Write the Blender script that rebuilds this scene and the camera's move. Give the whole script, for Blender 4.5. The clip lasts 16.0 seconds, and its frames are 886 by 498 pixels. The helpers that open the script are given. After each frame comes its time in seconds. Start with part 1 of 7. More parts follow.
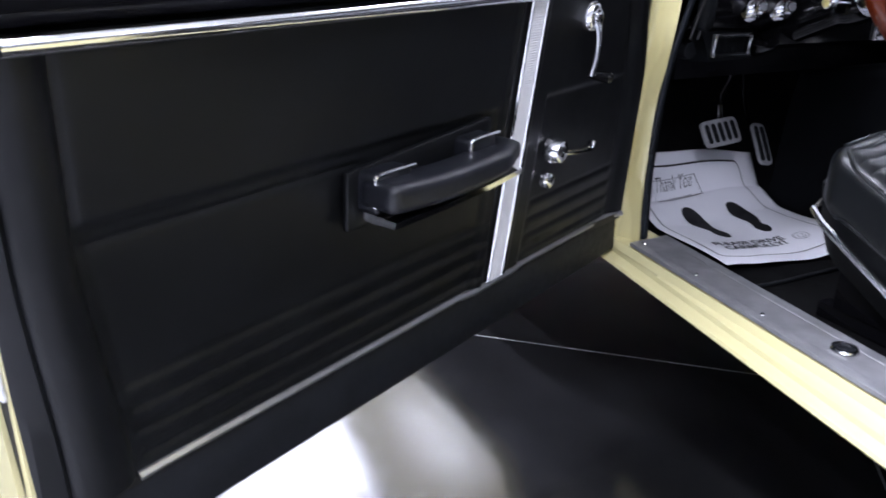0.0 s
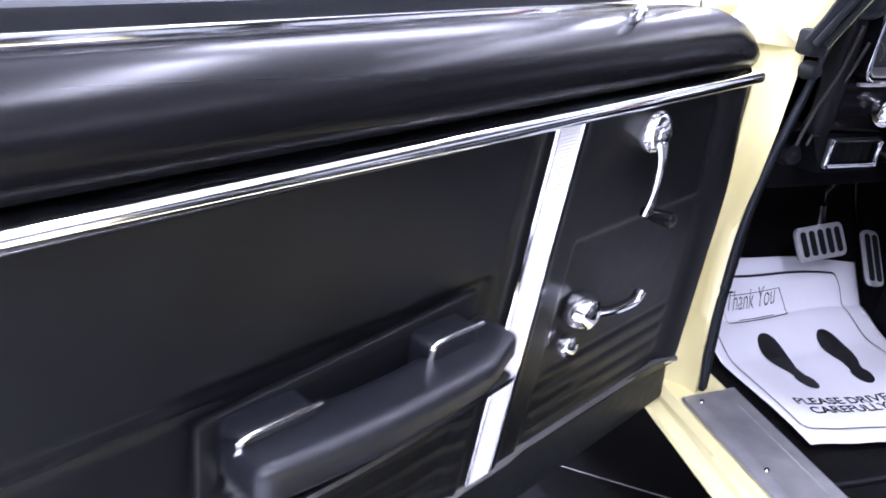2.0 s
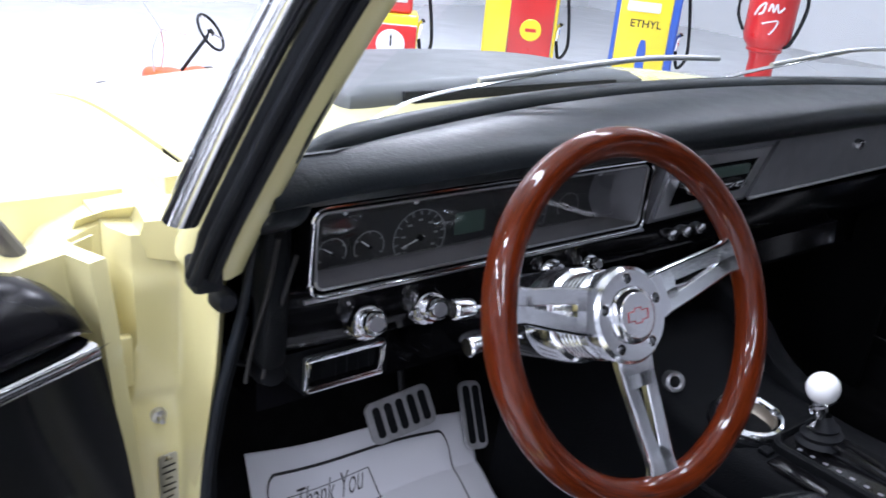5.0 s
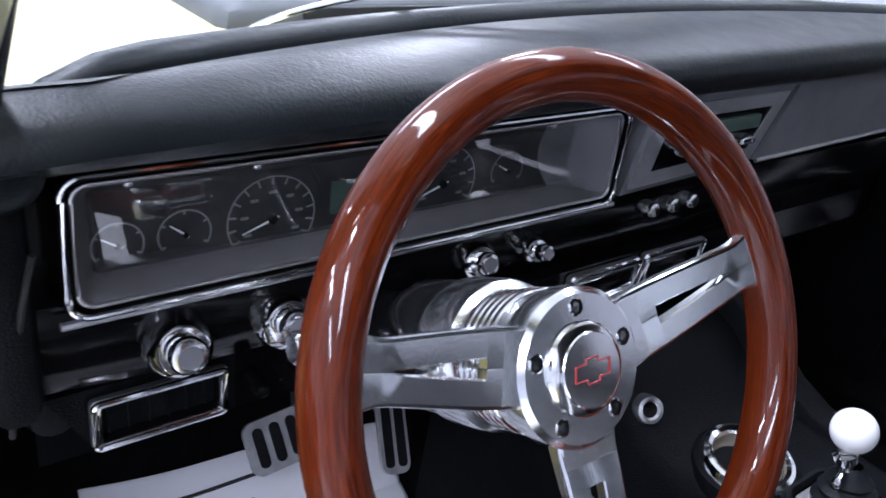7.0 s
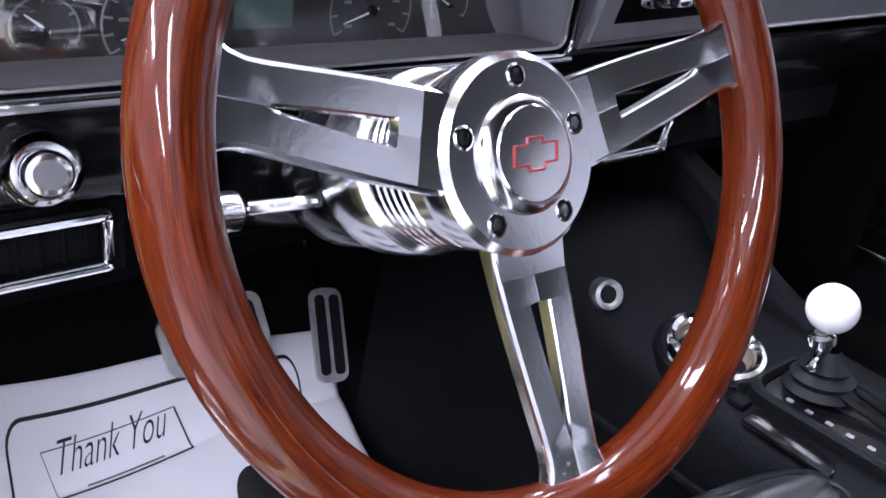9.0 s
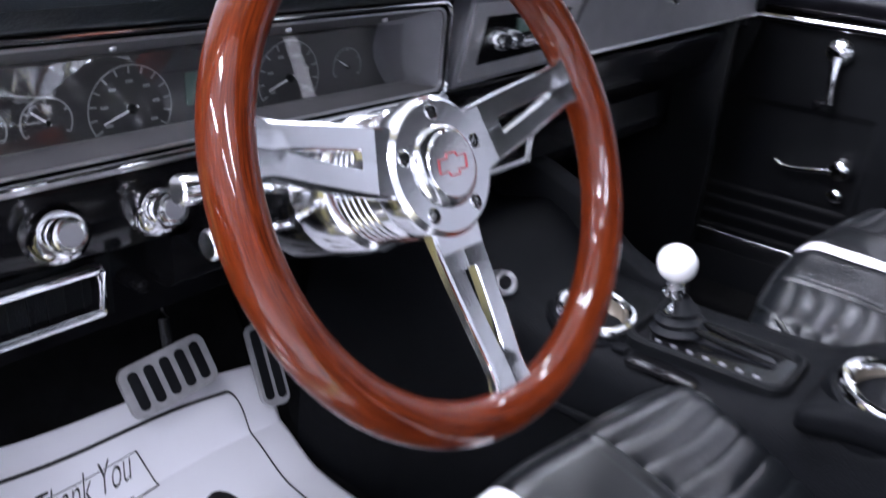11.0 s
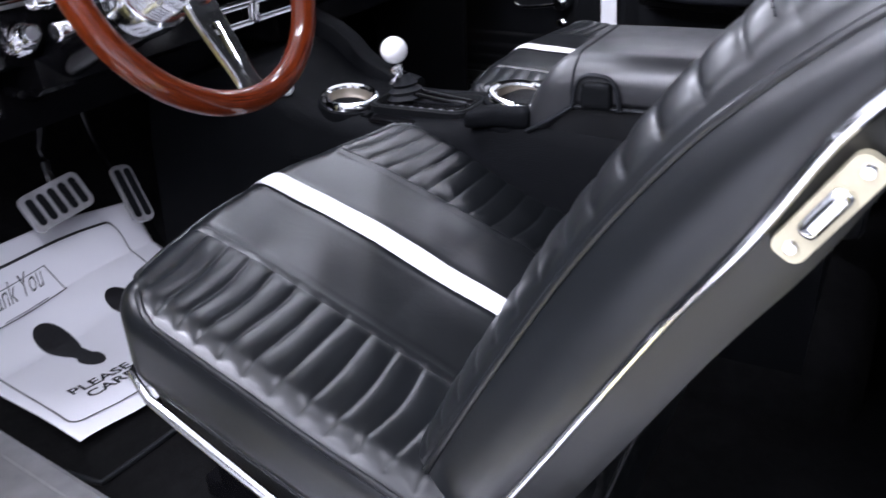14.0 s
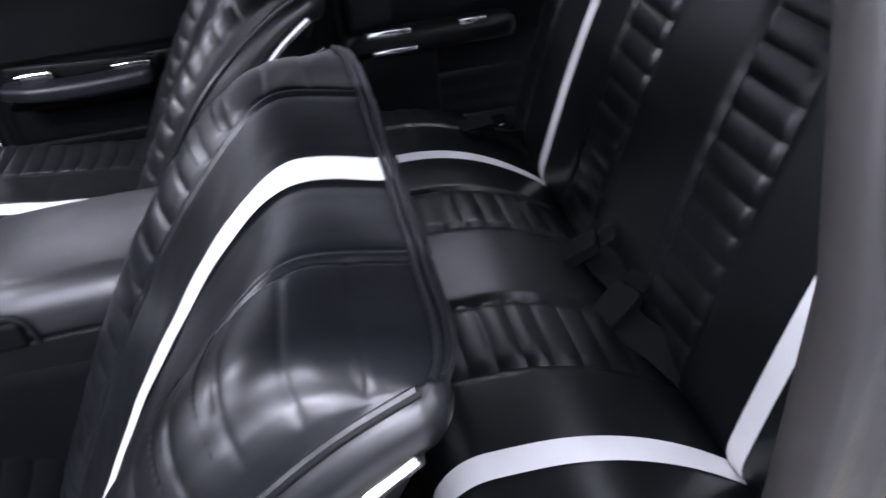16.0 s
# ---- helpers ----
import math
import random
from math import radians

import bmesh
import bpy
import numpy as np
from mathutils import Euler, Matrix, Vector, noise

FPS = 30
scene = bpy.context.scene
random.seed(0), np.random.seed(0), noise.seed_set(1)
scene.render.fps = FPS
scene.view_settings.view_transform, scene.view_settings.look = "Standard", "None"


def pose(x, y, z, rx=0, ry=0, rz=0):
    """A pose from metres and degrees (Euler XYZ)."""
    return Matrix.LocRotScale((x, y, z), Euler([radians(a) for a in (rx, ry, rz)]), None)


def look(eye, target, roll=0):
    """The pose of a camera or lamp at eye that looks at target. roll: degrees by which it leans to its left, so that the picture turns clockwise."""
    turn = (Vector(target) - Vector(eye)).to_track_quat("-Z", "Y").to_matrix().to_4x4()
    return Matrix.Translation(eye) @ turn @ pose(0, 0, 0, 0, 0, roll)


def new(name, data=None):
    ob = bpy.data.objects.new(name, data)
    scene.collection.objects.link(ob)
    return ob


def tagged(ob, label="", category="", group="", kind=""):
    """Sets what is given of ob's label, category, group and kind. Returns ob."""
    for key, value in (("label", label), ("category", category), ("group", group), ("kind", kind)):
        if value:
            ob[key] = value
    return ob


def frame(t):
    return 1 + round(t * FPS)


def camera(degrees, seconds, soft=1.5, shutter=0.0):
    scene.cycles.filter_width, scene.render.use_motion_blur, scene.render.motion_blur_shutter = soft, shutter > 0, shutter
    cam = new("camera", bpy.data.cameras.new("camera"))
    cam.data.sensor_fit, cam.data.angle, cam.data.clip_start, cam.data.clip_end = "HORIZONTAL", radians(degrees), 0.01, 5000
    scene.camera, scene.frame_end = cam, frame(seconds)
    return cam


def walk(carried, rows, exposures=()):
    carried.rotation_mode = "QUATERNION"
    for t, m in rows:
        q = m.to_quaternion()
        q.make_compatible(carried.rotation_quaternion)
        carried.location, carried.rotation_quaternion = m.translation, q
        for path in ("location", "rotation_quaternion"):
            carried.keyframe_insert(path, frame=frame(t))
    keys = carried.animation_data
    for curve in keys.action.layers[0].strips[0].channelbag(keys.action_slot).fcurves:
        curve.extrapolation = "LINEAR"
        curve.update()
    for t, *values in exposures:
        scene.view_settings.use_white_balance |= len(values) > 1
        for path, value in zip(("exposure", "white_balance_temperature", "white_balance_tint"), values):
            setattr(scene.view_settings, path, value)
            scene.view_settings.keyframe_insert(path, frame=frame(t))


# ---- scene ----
cam = camera(56.0, 16.0, soft=1.6, shutter=0.5)
PATH = [
    (0, (-1.8460, -1.0543, 1.0068), (-0.9150, 0.5446, 0.2474), 2.63),
    (0.5, (-1.8500, -1.0116, 1.0018), (-0.9761, 0.6371, 0.2821), -0.04),
    (1, (-1.7980, -0.9380, 1.0217), (-0.9630, 0.7429, 0.3308), 2.66),
    (1.5, (-1.6520, -0.7986, 1.0802), (-0.8789, 0.8995, 0.3599), 5.04),
    (2, (-1.5570, -0.7121, 1.0841), (-0.7762, 0.9351, 0.2614), 6.73),
    (2.5, (-1.3990, -0.5779, 1.0818), (-0.4873, 0.9861, 0.2318), 4.87),
    (3, (-1.2440, -0.5449, 1.0674), (-0.3054, 0.9937, 0.2003), 4.45),
    (3.5, (-1.1030, -0.5454, 1.0604), (-0.1959, 0.9973, 0.1675), 5.40),
    (4, (-1.0640, -0.5468, 1.0966), (-0.0821, 0.9847, 0.2659), 4.91),
    (4.5, (-1.0290, -0.5627, 1.1709), (0.0900, 0.9132, 0.4162), 4.65),
    (5, (-0.9740, -0.5897, 1.2580), (0.1705, 0.8646, 0.4995), 5.52),
    (5.2, (-0.9580, -0.5777, 1.2572), (0.2047, 0.8479, 0.4724), 6.49),
    (7.5, (-0.7040, -0.3887, 1.1648), (0.4568, 0.9708, 0.2679), 7.13),
    (8, (-0.7120, -0.4027, 1.1367), (0.4458, 0.9319, 0.1995), 6.99),
    (8.5, (-0.6710, -0.3940, 1.0599), (0.5142, 0.9027, 0.1039), 8.59),
    (10.8, (-0.7640, -0.4397, 1.0942), (0.6133, 0.7573, 0.2755), 3.84),
    (11, (-0.8040, -0.4687, 1.0962), (0.6425, 0.6502, 0.2864), 4.40),
    (11.5, (-0.8670, -0.5309, 1.0815), (0.6297, 0.4707, 0.2116), 2.82),
    (12, (-0.9400, -0.6309, 1.0985), (0.5741, 0.3482, 0.2331), 1.46),
    (12.5, (-1.0280, -0.7257, 1.0901), (0.4872, 0.2178, 0.1880), 0.54),
    (13, (-1.0790, -0.7920, 1.0887), (0.4339, 0.1359, 0.1668), -0.63),
    (13.5, (-1.0980, -0.8304, 1.0834), (0.4247, 0.0652, 0.1458), -1.27),
    (14, (-1.1000, -0.8527, 1.0669), (0.4422, 0.0242, 0.1434), -2.45),
    (14.5, (-1.0943, -0.8737, 1.1218), (0.5862, -0.2600, 0.2278), -6.07),
    (15, (-1.0394, -0.8789, 1.1849), (0.7089, -0.5163, 0.2838), -5.25),
    (15.5, (-0.9555, -0.8786, 1.2342), (0.7681, -0.8849, 0.2197), -4.46),
    (16, (-0.9078, -0.8914, 1.2724), (0.7421, -1.1361, 0.1688), -6.38),
]
# seconds, stops, kelvin, tint
LIGHTNESS = [(0, -0.52, 6380, 14), (0.5, -0.47, 6330, 14), (1.0, -0.07, 6300, 16), (1.5, 0.35, 6250, 18), (2.0, 0.58, 6150, 22), (2.5, 0.38, 6080, 22), (3.5, 0.05, 6200, 17), (4.0, -0.15, 6320, 12), (4.5, -0.5, 6450, 10), (5.0, -0.5, 6480, 10), (7.5, -0.08, 6200, 14), (8.5, 0.3, 6500, 17), (11.0, 0.35, 6500, 14), (12.0, 0.38, 6520, 14), (13.0, 0.38, 6540, 15), (14.0, 0.06, 6570, 14), (14.5, -0.07, 6580, 14), (15.0, -0.04, 6590, 14), (16.0, 0.0, 6600, 14)]
walk(cam, [(t, look(eye, target, roll)) for t, eye, target, roll in PATH], LIGHTNESS)

# ---- light ----
world = bpy.data.worlds.new("showroom_world")
world.use_nodes = True
world.node_tree.nodes["Background"].inputs[0].default_value = (0.80, 0.87, 1.0, 1)
world.node_tree.nodes["Background"].inputs[1].default_value = 0.2
scene.world = world
scene.view_settings.exposure = 0.0


def strip_light(x, y, z, sx, sy, watts):
    lamp = bpy.data.lights.new("ceiling_strip", "AREA")
    lamp.shape, lamp.size, lamp.size_y, lamp.energy = "RECTANGLE", sx, sy, watts
    lamp.color = (0.80, 0.84, 1.0)
    ob = new("unseen_ceiling_lamp", lamp)
    ob.location = (x, y, z)


# Overhead strips, out of view; spacing and watts are assumed.
for lx in (-4.6, -2.6, -0.6, 1.6, 3.8):
    for ly in (-2.6, 1.0):
        strip_light(lx, ly, 3.55, 0.30, 2.4, (310 if ly > 0 else 130) if lx < -1 else ((150 if ly > 0 else 80) if lx < 1 else (75 if ly > 0 else 35)))
# Unseen panels added up front; the wide one puts white into the floor reflection.
for lx in (-3.4, 0.4, 3.4):
    strip_light(lx + (0.3 if lx == 0.4 else 0), 4.7, 3.55, 2.5 if lx == 0.4 else 0.5, 1.3, 235 if lx == 0.4 else (270 if lx > 1 else 170))


# ---- materials ----
def material(name, color, rough=0.5, metal=0.0, vary=0.15, scale=6.0, bump=0.0, grain=300.0, coat=0.0, spec=0.5, tint=None, kind="noise", rvary=0.12, dist=0.001):
    m = bpy.data.materials.new(name)
    m.use_nodes = True
    nt = m.node_tree
    b = nt.nodes["Principled BSDF"]
    b.inputs["Metallic"].default_value = metal
    b.inputs["Coat Weight"].default_value = coat
    b.inputs["Coat Roughness"].default_value = 0.06
    b.inputs["Specular IOR Level"].default_value = spec
    co = nt.nodes.new("ShaderNodeTexCoord")
    n1 = nt.nodes.new("ShaderNodeTexNoise")
    n1.inputs["Scale"].default_value, n1.inputs["Detail"].default_value = scale, 6
    nt.links.new(co.outputs["Object"], n1.inputs["Vector"])
    ramp = nt.nodes.new("ShaderNodeValToRGB")
    c = Vector(color)
    dark, light = c * (1 - vary), c * (1 + vary)
    if tint:
        light = Vector(tint)
    ramp.color_ramp.elements[0].position, ramp.color_ramp.elements[1].position = 0.3, 0.7
    ramp.color_ramp.elements[0].color = (*dark, 1)
    ramp.color_ramp.elements[1].color = (*light, 1)
    nt.links.new(n1.outputs["Fac"], ramp.inputs["Fac"])
    nt.links.new(ramp.outputs["Color"], b.inputs["Base Color"])
    n2 = nt.nodes.new("ShaderNodeTexNoise")
    n2.inputs["Scale"].default_value, n2.inputs["Detail"].default_value = scale * 4.3, 4
    nt.links.new(co.outputs["Object"], n2.inputs["Vector"])
    mr = nt.nodes.new("ShaderNodeMapRange")
    mr.inputs["To Min"].default_value, mr.inputs["To Max"].default_value = max(rough * (1 - rvary * 2), 0.02), min(rough * (1 + rvary * 2), 1)
    nt.links.new(n2.outputs["Fac"], mr.inputs["Value"])
    nt.links.new(mr.outputs["Result"], b.inputs["Roughness"])
    if bump:
        if kind == "leather":
            g = nt.nodes.new("ShaderNodeTexVoronoi")
            g.inputs["Scale"].default_value = grain
            out = g.outputs["Distance"]
        else:
            g = nt.nodes.new("ShaderNodeTexNoise")
            g.inputs["Scale"].default_value, g.inputs["Detail"].default_value = grain, 3
            out = g.outputs["Fac"]
        nt.links.new(co.outputs["Object"], g.inputs["Vector"])
        bp = nt.nodes.new("ShaderNodeBump")
        bp.inputs["Strength"].default_value, bp.inputs["Distance"].default_value = bump, dist
        nt.links.new(out, bp.inputs["Height"])
        nt.links.new(bp.outputs["Normal"], b.inputs["Normal"])
    return m


VINYL = material("black_vinyl", (0.005, 0.0054, 0.0062), 0.38, vary=0.25, scale=9, bump=0.12, grain=1100, kind="leather", spec=0.20)
LEATHER = material("black_seat_vinyl", (0.0040, 0.0048, 0.0056), 0.31, vary=0.3, scale=7, bump=0.05, grain=330, rvary=0.07, dist=0.0006, spec=0.47)
PADVINYL = material("dash_pad_vinyl", (0.004, 0.0062, 0.0080), 0.36, vary=0.2, scale=9, bump=0.25, grain=420, kind="leather", dist=0.0006, spec=0.32)
ARMVINYL = material("armrest_vinyl", (0.0065, 0.0072, 0.010), 0.40, vary=0.2, scale=9, bump=0.12, grain=900, kind="leather", spec=0.45)
LIDVINYL = material("armrest_lid_vinyl", (0.009, 0.0095, 0.011), 0.38, vary=0.2, scale=9, bump=0.10, grain=900, kind="leather", spec=0.65)
WHITEVINYL = material("white_vinyl", (0.70, 0.70, 0.71), 0.4, vary=0.04, scale=14, bump=0.2, grain=500, kind="leather")
BLACKPAINT = material("satin_black_paint", (0.0045, 0.0045, 0.0055), 0.25, vary=0.15, scale=5, rvary=0.05, spec=0.10)
GLOSSBLACK = material("gloss_black_paint", (0.0035, 0.0035, 0.004), 0.14, vary=0.1, scale=5, spec=0.20)
PLASTIC = material("black_moulded_plastic", (0.0045, 0.0050, 0.0057), 0.44, vary=0.15, scale=11, spec=0.075, bump=0.4, grain=600, kind="leather")
CONSOLEPLASTIC = material("console_plastic", (0.0038, 0.0042, 0.0050), 0.50, vary=0.15, scale=11, spec=0.038, bump=0.4, grain=600, kind="leather")
PEDALMETAL = material("worn_pedal_metal", (0.50, 0.50, 0.51), 0.45, metal=0.55, vary=0.15, scale=60, bump=0.1, grain=300)
GREYTRIM = material("grey_satin_trim", (0.18, 0.18, 0.195), 0.38, metal=0.3, vary=0.08, scale=30, bump=0.15, grain=900)
DARKTRIM = material("dark_satin_trim", (0.145, 0.142, 0.147), 0.36, metal=0.4, vary=0.08, scale=30, bump=0.1, grain=900)
YELLOW = material("pale_yellow_paint", (0.66, 0.60, 0.315), 0.22, vary=0.03, scale=3, coat=0.6, bump=0.03, grain=120)
CHROME = material("chrome", (0.90, 0.90, 0.91), 0.10, metal=1.0, vary=0.03, scale=20, rvary=0.03)
POLISHED = material("polished_aluminium", (0.90, 0.90, 0.91), 0.14, metal=1.0, vary=0.03, scale=30, rvary=0.015)
SATIN = material("brushed_aluminium", (0.62, 0.62, 0.63), 0.35, metal=1.0, vary=0.10, scale=25, bump=0.15, grain=250)
SPOKEMETAL = material("polished_spoke_aluminium", (0.92, 0.93, 0.95), 0.16, metal=1.0, vary=0.04, scale=30, rvary=0.05, bump=0.03, grain=400)
GREYSEAL = material("grey_brown_rubber", (0.017, 0.016, 0.0155), 0.5, vary=0.2, scale=20, bump=0.2, grain=300, spec=0.3)
CREAM = material("cream_plated_metal", (0.42, 0.38, 0.27), 0.38, metal=0.35, vary=0.15, scale=40, bump=0.1, grain=200)
SCUFF = material("worn_scuff_aluminium", (0.42, 0.42, 0.43), 0.42, metal=0.75, vary=0.2, scale=18, bump=0.04, grain=250)
RUBBER = material("black_rubber", (0.008, 0.009, 0.011), 0.55, vary=0.2, scale=20, bump=0.2, grain=300, spec=0.18)
SEALRUBBER = material("door_seal_rubber", (0.008, 0.0105, 0.0145), 0.45, vary=0.2, scale=20, bump=0.2, grain=300, spec=0.25)
CARPET = material("black_carpet", (0.006, 0.006, 0.0065), 0.95, vary=0.4, scale=40, bump=1.0, grain=900, spec=0.1, dist=0.004)
PAPER = material("white_paper", (0.86, 0.86, 0.90), 0.7, vary=0.03, scale=5, bump=0.2, grain=18, dist=0.004)
INK = material("black_ink", (0.012, 0.012, 0.014), 0.6, vary=0.3, scale=60)
GREYINK = material("thin_grey_ink", (0.10, 0.10, 0.12), 0.6, vary=0.3, scale=60)
WHITEBALL = material("white_enamel_knob", (0.85, 0.85, 0.84), 0.12, vary=0.02, scale=10, coat=0.5)
WALLPAINT = material("white_wall_paint", (0.82, 0.83, 0.85), 0.6, vary=0.03, scale=1.5, bump=0.05, grain=80)
CEILPAINT = material("white_ceiling_paint", (0.84, 0.85, 0.86), 0.7, vary=0.03, scale=1.2)
RED = material("red_enamel", (0.55, 0.02, 0.02), 0.3, vary=0.12, scale=4, coat=0.4)
PUMPYELLOW = material("yellow_enamel", (0.85, 0.66, 0.03), 0.3, vary=0.06, scale=4, coat=0.4)
BLUE = material("blue_enamel", (0.03, 0.10, 0.45), 0.3, vary=0.1, scale=4, coat=0.4)
ORANGE = material("orange_red_paint", (0.75, 0.10, 0.02), 0.35, vary=0.1, scale=3)


def wrinkled(m, scale, strength, dist):
    """Adds soft creases of a larger scale beneath a material's grain."""
    nt = m.node_tree
    b = nt.nodes["Principled BSDF"]
    under = b.inputs["Normal"].links[0].from_node
    n = nt.nodes.new("ShaderNodeTexNoise")
    n.inputs["Scale"].default_value, n.inputs["Detail"].default_value, n.inputs["Distortion"].default_value = scale, 4, 1.2
    co = nt.nodes.new("ShaderNodeTexCoord")
    nt.links.new(co.outputs["Object"], n.inputs["Vector"])
    bp = nt.nodes.new("ShaderNodeBump")
    bp.inputs["Strength"].default_value, bp.inputs["Distance"].default_value = strength, dist
    nt.links.new(n.outputs["Fac"], bp.inputs["Height"])
    nt.links.new(bp.outputs["Normal"], under.inputs["Normal"])


wrinkled(LEATHER, 26, 0.06, 0.005)
wrinkled(PADVINYL, 70, 0.14, 0.003)
wrinkled(ARMVINYL, 30, 0.05, 0.004)
GAUGEFACE = material("gauge_face", (0.012, 0.012, 0.013), 0.5, vary=0.2, scale=30)
GAUGEINK = material("gauge_marks", (0.17, 0.175, 0.18), 0.5, vary=0.05, scale=30)
LCD = material("green_grey_display", (0.05, 0.085, 0.07), 0.35, vary=0.08, scale=30)
REDINK = material("red_enamel_line", (0.26, 0.02, 0.025), 0.35, vary=0.1, scale=50)
HOODBLACK = material("matt_charcoal_stripe", (0.07, 0.075, 0.08), 0.5, vary=0.1, scale=4)
TAN = material("tan_wood_counter", (0.36, 0.2, 0.1), 0.5, vary=0.2, scale=8)
BRASSDARK = material("cup_holder_lining", (0.19, 0.165, 0.13), 0.4, metal=0.5, vary=0.2, scale=20)
GREY = material("grey_display_panel", (0.25, 0.26, 0.28), 0.5, vary=0.05, scale=3)


def wood():
    m = material("varnished_mahogany", (0.16, 0.035, 0.012), 0.32, coat=0.7, spec=0.04)
    nt = m.node_tree
    b = nt.nodes["Principled BSDF"]
    co = nt.nodes.new("ShaderNodeTexCoord")
    mp = nt.nodes.new("ShaderNodeMapping")
    mp.inputs["Scale"].default_value = (4.0, 4.0, 40.0)
    nt.links.new(co.outputs["Generated"], mp.inputs["Vector"])
    n = nt.nodes.new("ShaderNodeTexNoise")
    n.inputs["Scale"].default_value, n.inputs["Detail"].default_value, n.inputs["Distortion"].default_value = 3.5, 8, 0.6
    nt.links.new(mp.outputs["Vector"], n.inputs["Vector"])
    r = nt.nodes.new("ShaderNodeValToRGB")
    r.color_ramp.elements[0].position, r.color_ramp.elements[1].position = 0.32, 0.72
    r.color_ramp.elements[0].color, r.color_ramp.elements[1].color = (0.030, 0.0042, 0.0012, 1), (0.120, 0.0185, 0.0036, 1)
    nt.links.new(n.outputs["Fac"], r.inputs["Fac"])
    nt.links.new(r.outputs["Color"], b.inputs["Base Color"])
    return m


WOOD = wood()


def glass(name, color=(1, 1, 1), rough=0.0, shine=0.05):
    m = bpy.data.materials.new(name)
    m.use_nodes = True
    nt = m.node_tree
    nt.nodes.remove(nt.nodes["Principled BSDF"])
    t, g, mix = (nt.nodes.new(k) for k in ("ShaderNodeBsdfTransparent", "ShaderNodeBsdfGlossy", "ShaderNodeMixShader"))
    t.inputs["Color"].default_value = (*color, 1)
    g.inputs["Roughness"].default_value = rough
    mix.inputs["Fac"].default_value = shine
    nt.links.new(t.outputs["BSDF"], mix.inputs[1])
    nt.links.new(g.outputs["BSDF"], mix.inputs[2])
    nt.links.new(mix.outputs["Shader"], nt.nodes["Material Output"].inputs["Surface"])
    return m


GLASS = glass("clear_glass", (0.93, 0.96, 0.95))
LENS = glass("gauge_lens", (0.97, 0.97, 0.97), shine=0.085)


def floor_material():
    m = material("polished_black_tile", (0.012, 0.012, 0.013), 0.16, vary=0.35, scale=5, spec=0.8, rvary=0.3)
    m.node_tree.nodes["Principled BSDF"].inputs["IOR"].default_value = 1.75
    return m


TILE = floor_material()
# Pale base stands in for white floor glare and bounces light into the cabin.
GLARETILE = material("pale_glare_tile", (0.62, 0.63, 0.65), 0.14, vary=0.06, scale=3, spec=0.6)
GROUT = material("pale_grout", (0.6, 0.6, 0.6), 0.6, vary=0.1, scale=30)

# ---- mesh helpers ----
PLACE = {}
WARP = [None]


def thing(name, label, category, at=(0, 0, 0), turn=None, group="", kind=""):
    """An Empty at the base of a thing, to which its parts belong."""
    ob = new(name)
    ob.empty_display_size = 0.05
    m = turn if turn is not None else Matrix.Translation(at)
    ob.matrix_basis = m
    PLACE[ob] = m
    return tagged(ob, label, category, group, kind)


def part(name, bm, mat, parent, label="", local=False, smooth=True, flat=35):
    """Links a bmesh as one mesh under a thing or part. local: the vertices are in the parent's own axes, else in the world's."""
    me = bpy.data.meshes.new(name)
    if WARP[0] is not None and not local:
        bmesh.ops.transform(bm, matrix=WARP[0], verts=bm.verts)
    bmesh.ops.recalc_face_normals(bm, faces=bm.faces)
    if smooth:
        for f in bm.faces:
            f.smooth = True
        for e in bm.edges:
            if len(e.link_faces) == 2 and e.calc_face_angle(0) > radians(flat):
                e.smooth = False
    bm.to_mesh(me)
    bm.free()
    me.materials.append(mat)
    ob = new(name, me)
    if parent is not None:
        ob.parent = parent
        ob.matrix_parent_inverse = Matrix() if local else PLACE[parent].inverted()
        PLACE[ob] = PLACE[parent] if local else Matrix()
    else:
        PLACE[ob] = Matrix()
    return tagged(ob, label) if label else ob


def box(bm, x0, x1, y0, y1, z0, z1, bevel=0.0, seg=2, m=None):
    r = bmesh.ops.create_cube(bm, size=1.0)
    vs = r["verts"]
    for v in vs:
        v.co = Vector(((x0 + x1) / 2 + v.co.x * (x1 - x0), (y0 + y1) / 2 + v.co.y * (y1 - y0), (z0 + z1) / 2 + v.co.z * (z1 - z0)))
    if bevel:
        es = list({e for v in vs for e in v.link_edges})
        out = bmesh.ops.bevel(bm, geom=es, offset=bevel, segments=seg, profile=0.5, affect="EDGES")
        vs = list({v for v in out["verts"]} | {v for v in vs if v.is_valid})
    if m is not None:
        bmesh.ops.transform(bm, matrix=m, verts=[v for v in vs if v.is_valid])
    return bm


def boxed(*a, **k):
    return box(bmesh.new(), *a, **k)


def lathe(bm, profile, m=None, n=40, closed=False):
    """Turns a profile of (radius, height) round z."""
    m = m or Matrix()
    rings = []
    for r, h in profile:
        if r < 1e-6:
            rings.append([bm.verts.new(m @ Vector((0, 0, h)))])
        else:
            rings.append([bm.verts.new(m @ Vector((r * math.cos(2 * math.pi * i / n), r * math.sin(2 * math.pi * i / n), h))) for i in range(n)])
    pairs = list(zip(rings, rings[1:])) + ([(rings[-1], rings[0])] if closed else [])
    for a, b in pairs:
        for i in range(n):
            j = (i + 1) % n
            if len(a) == 1 and len(b) == 1:
                continue
            if len(a) == 1:
                bm.faces.new((a[0], b[i], b[j]))
            elif len(b) == 1:
                bm.faces.new((a[i], a[j], b[0]))
            else:
                bm.faces.new((a[i], a[j], b[j], b[i]))
    return bm


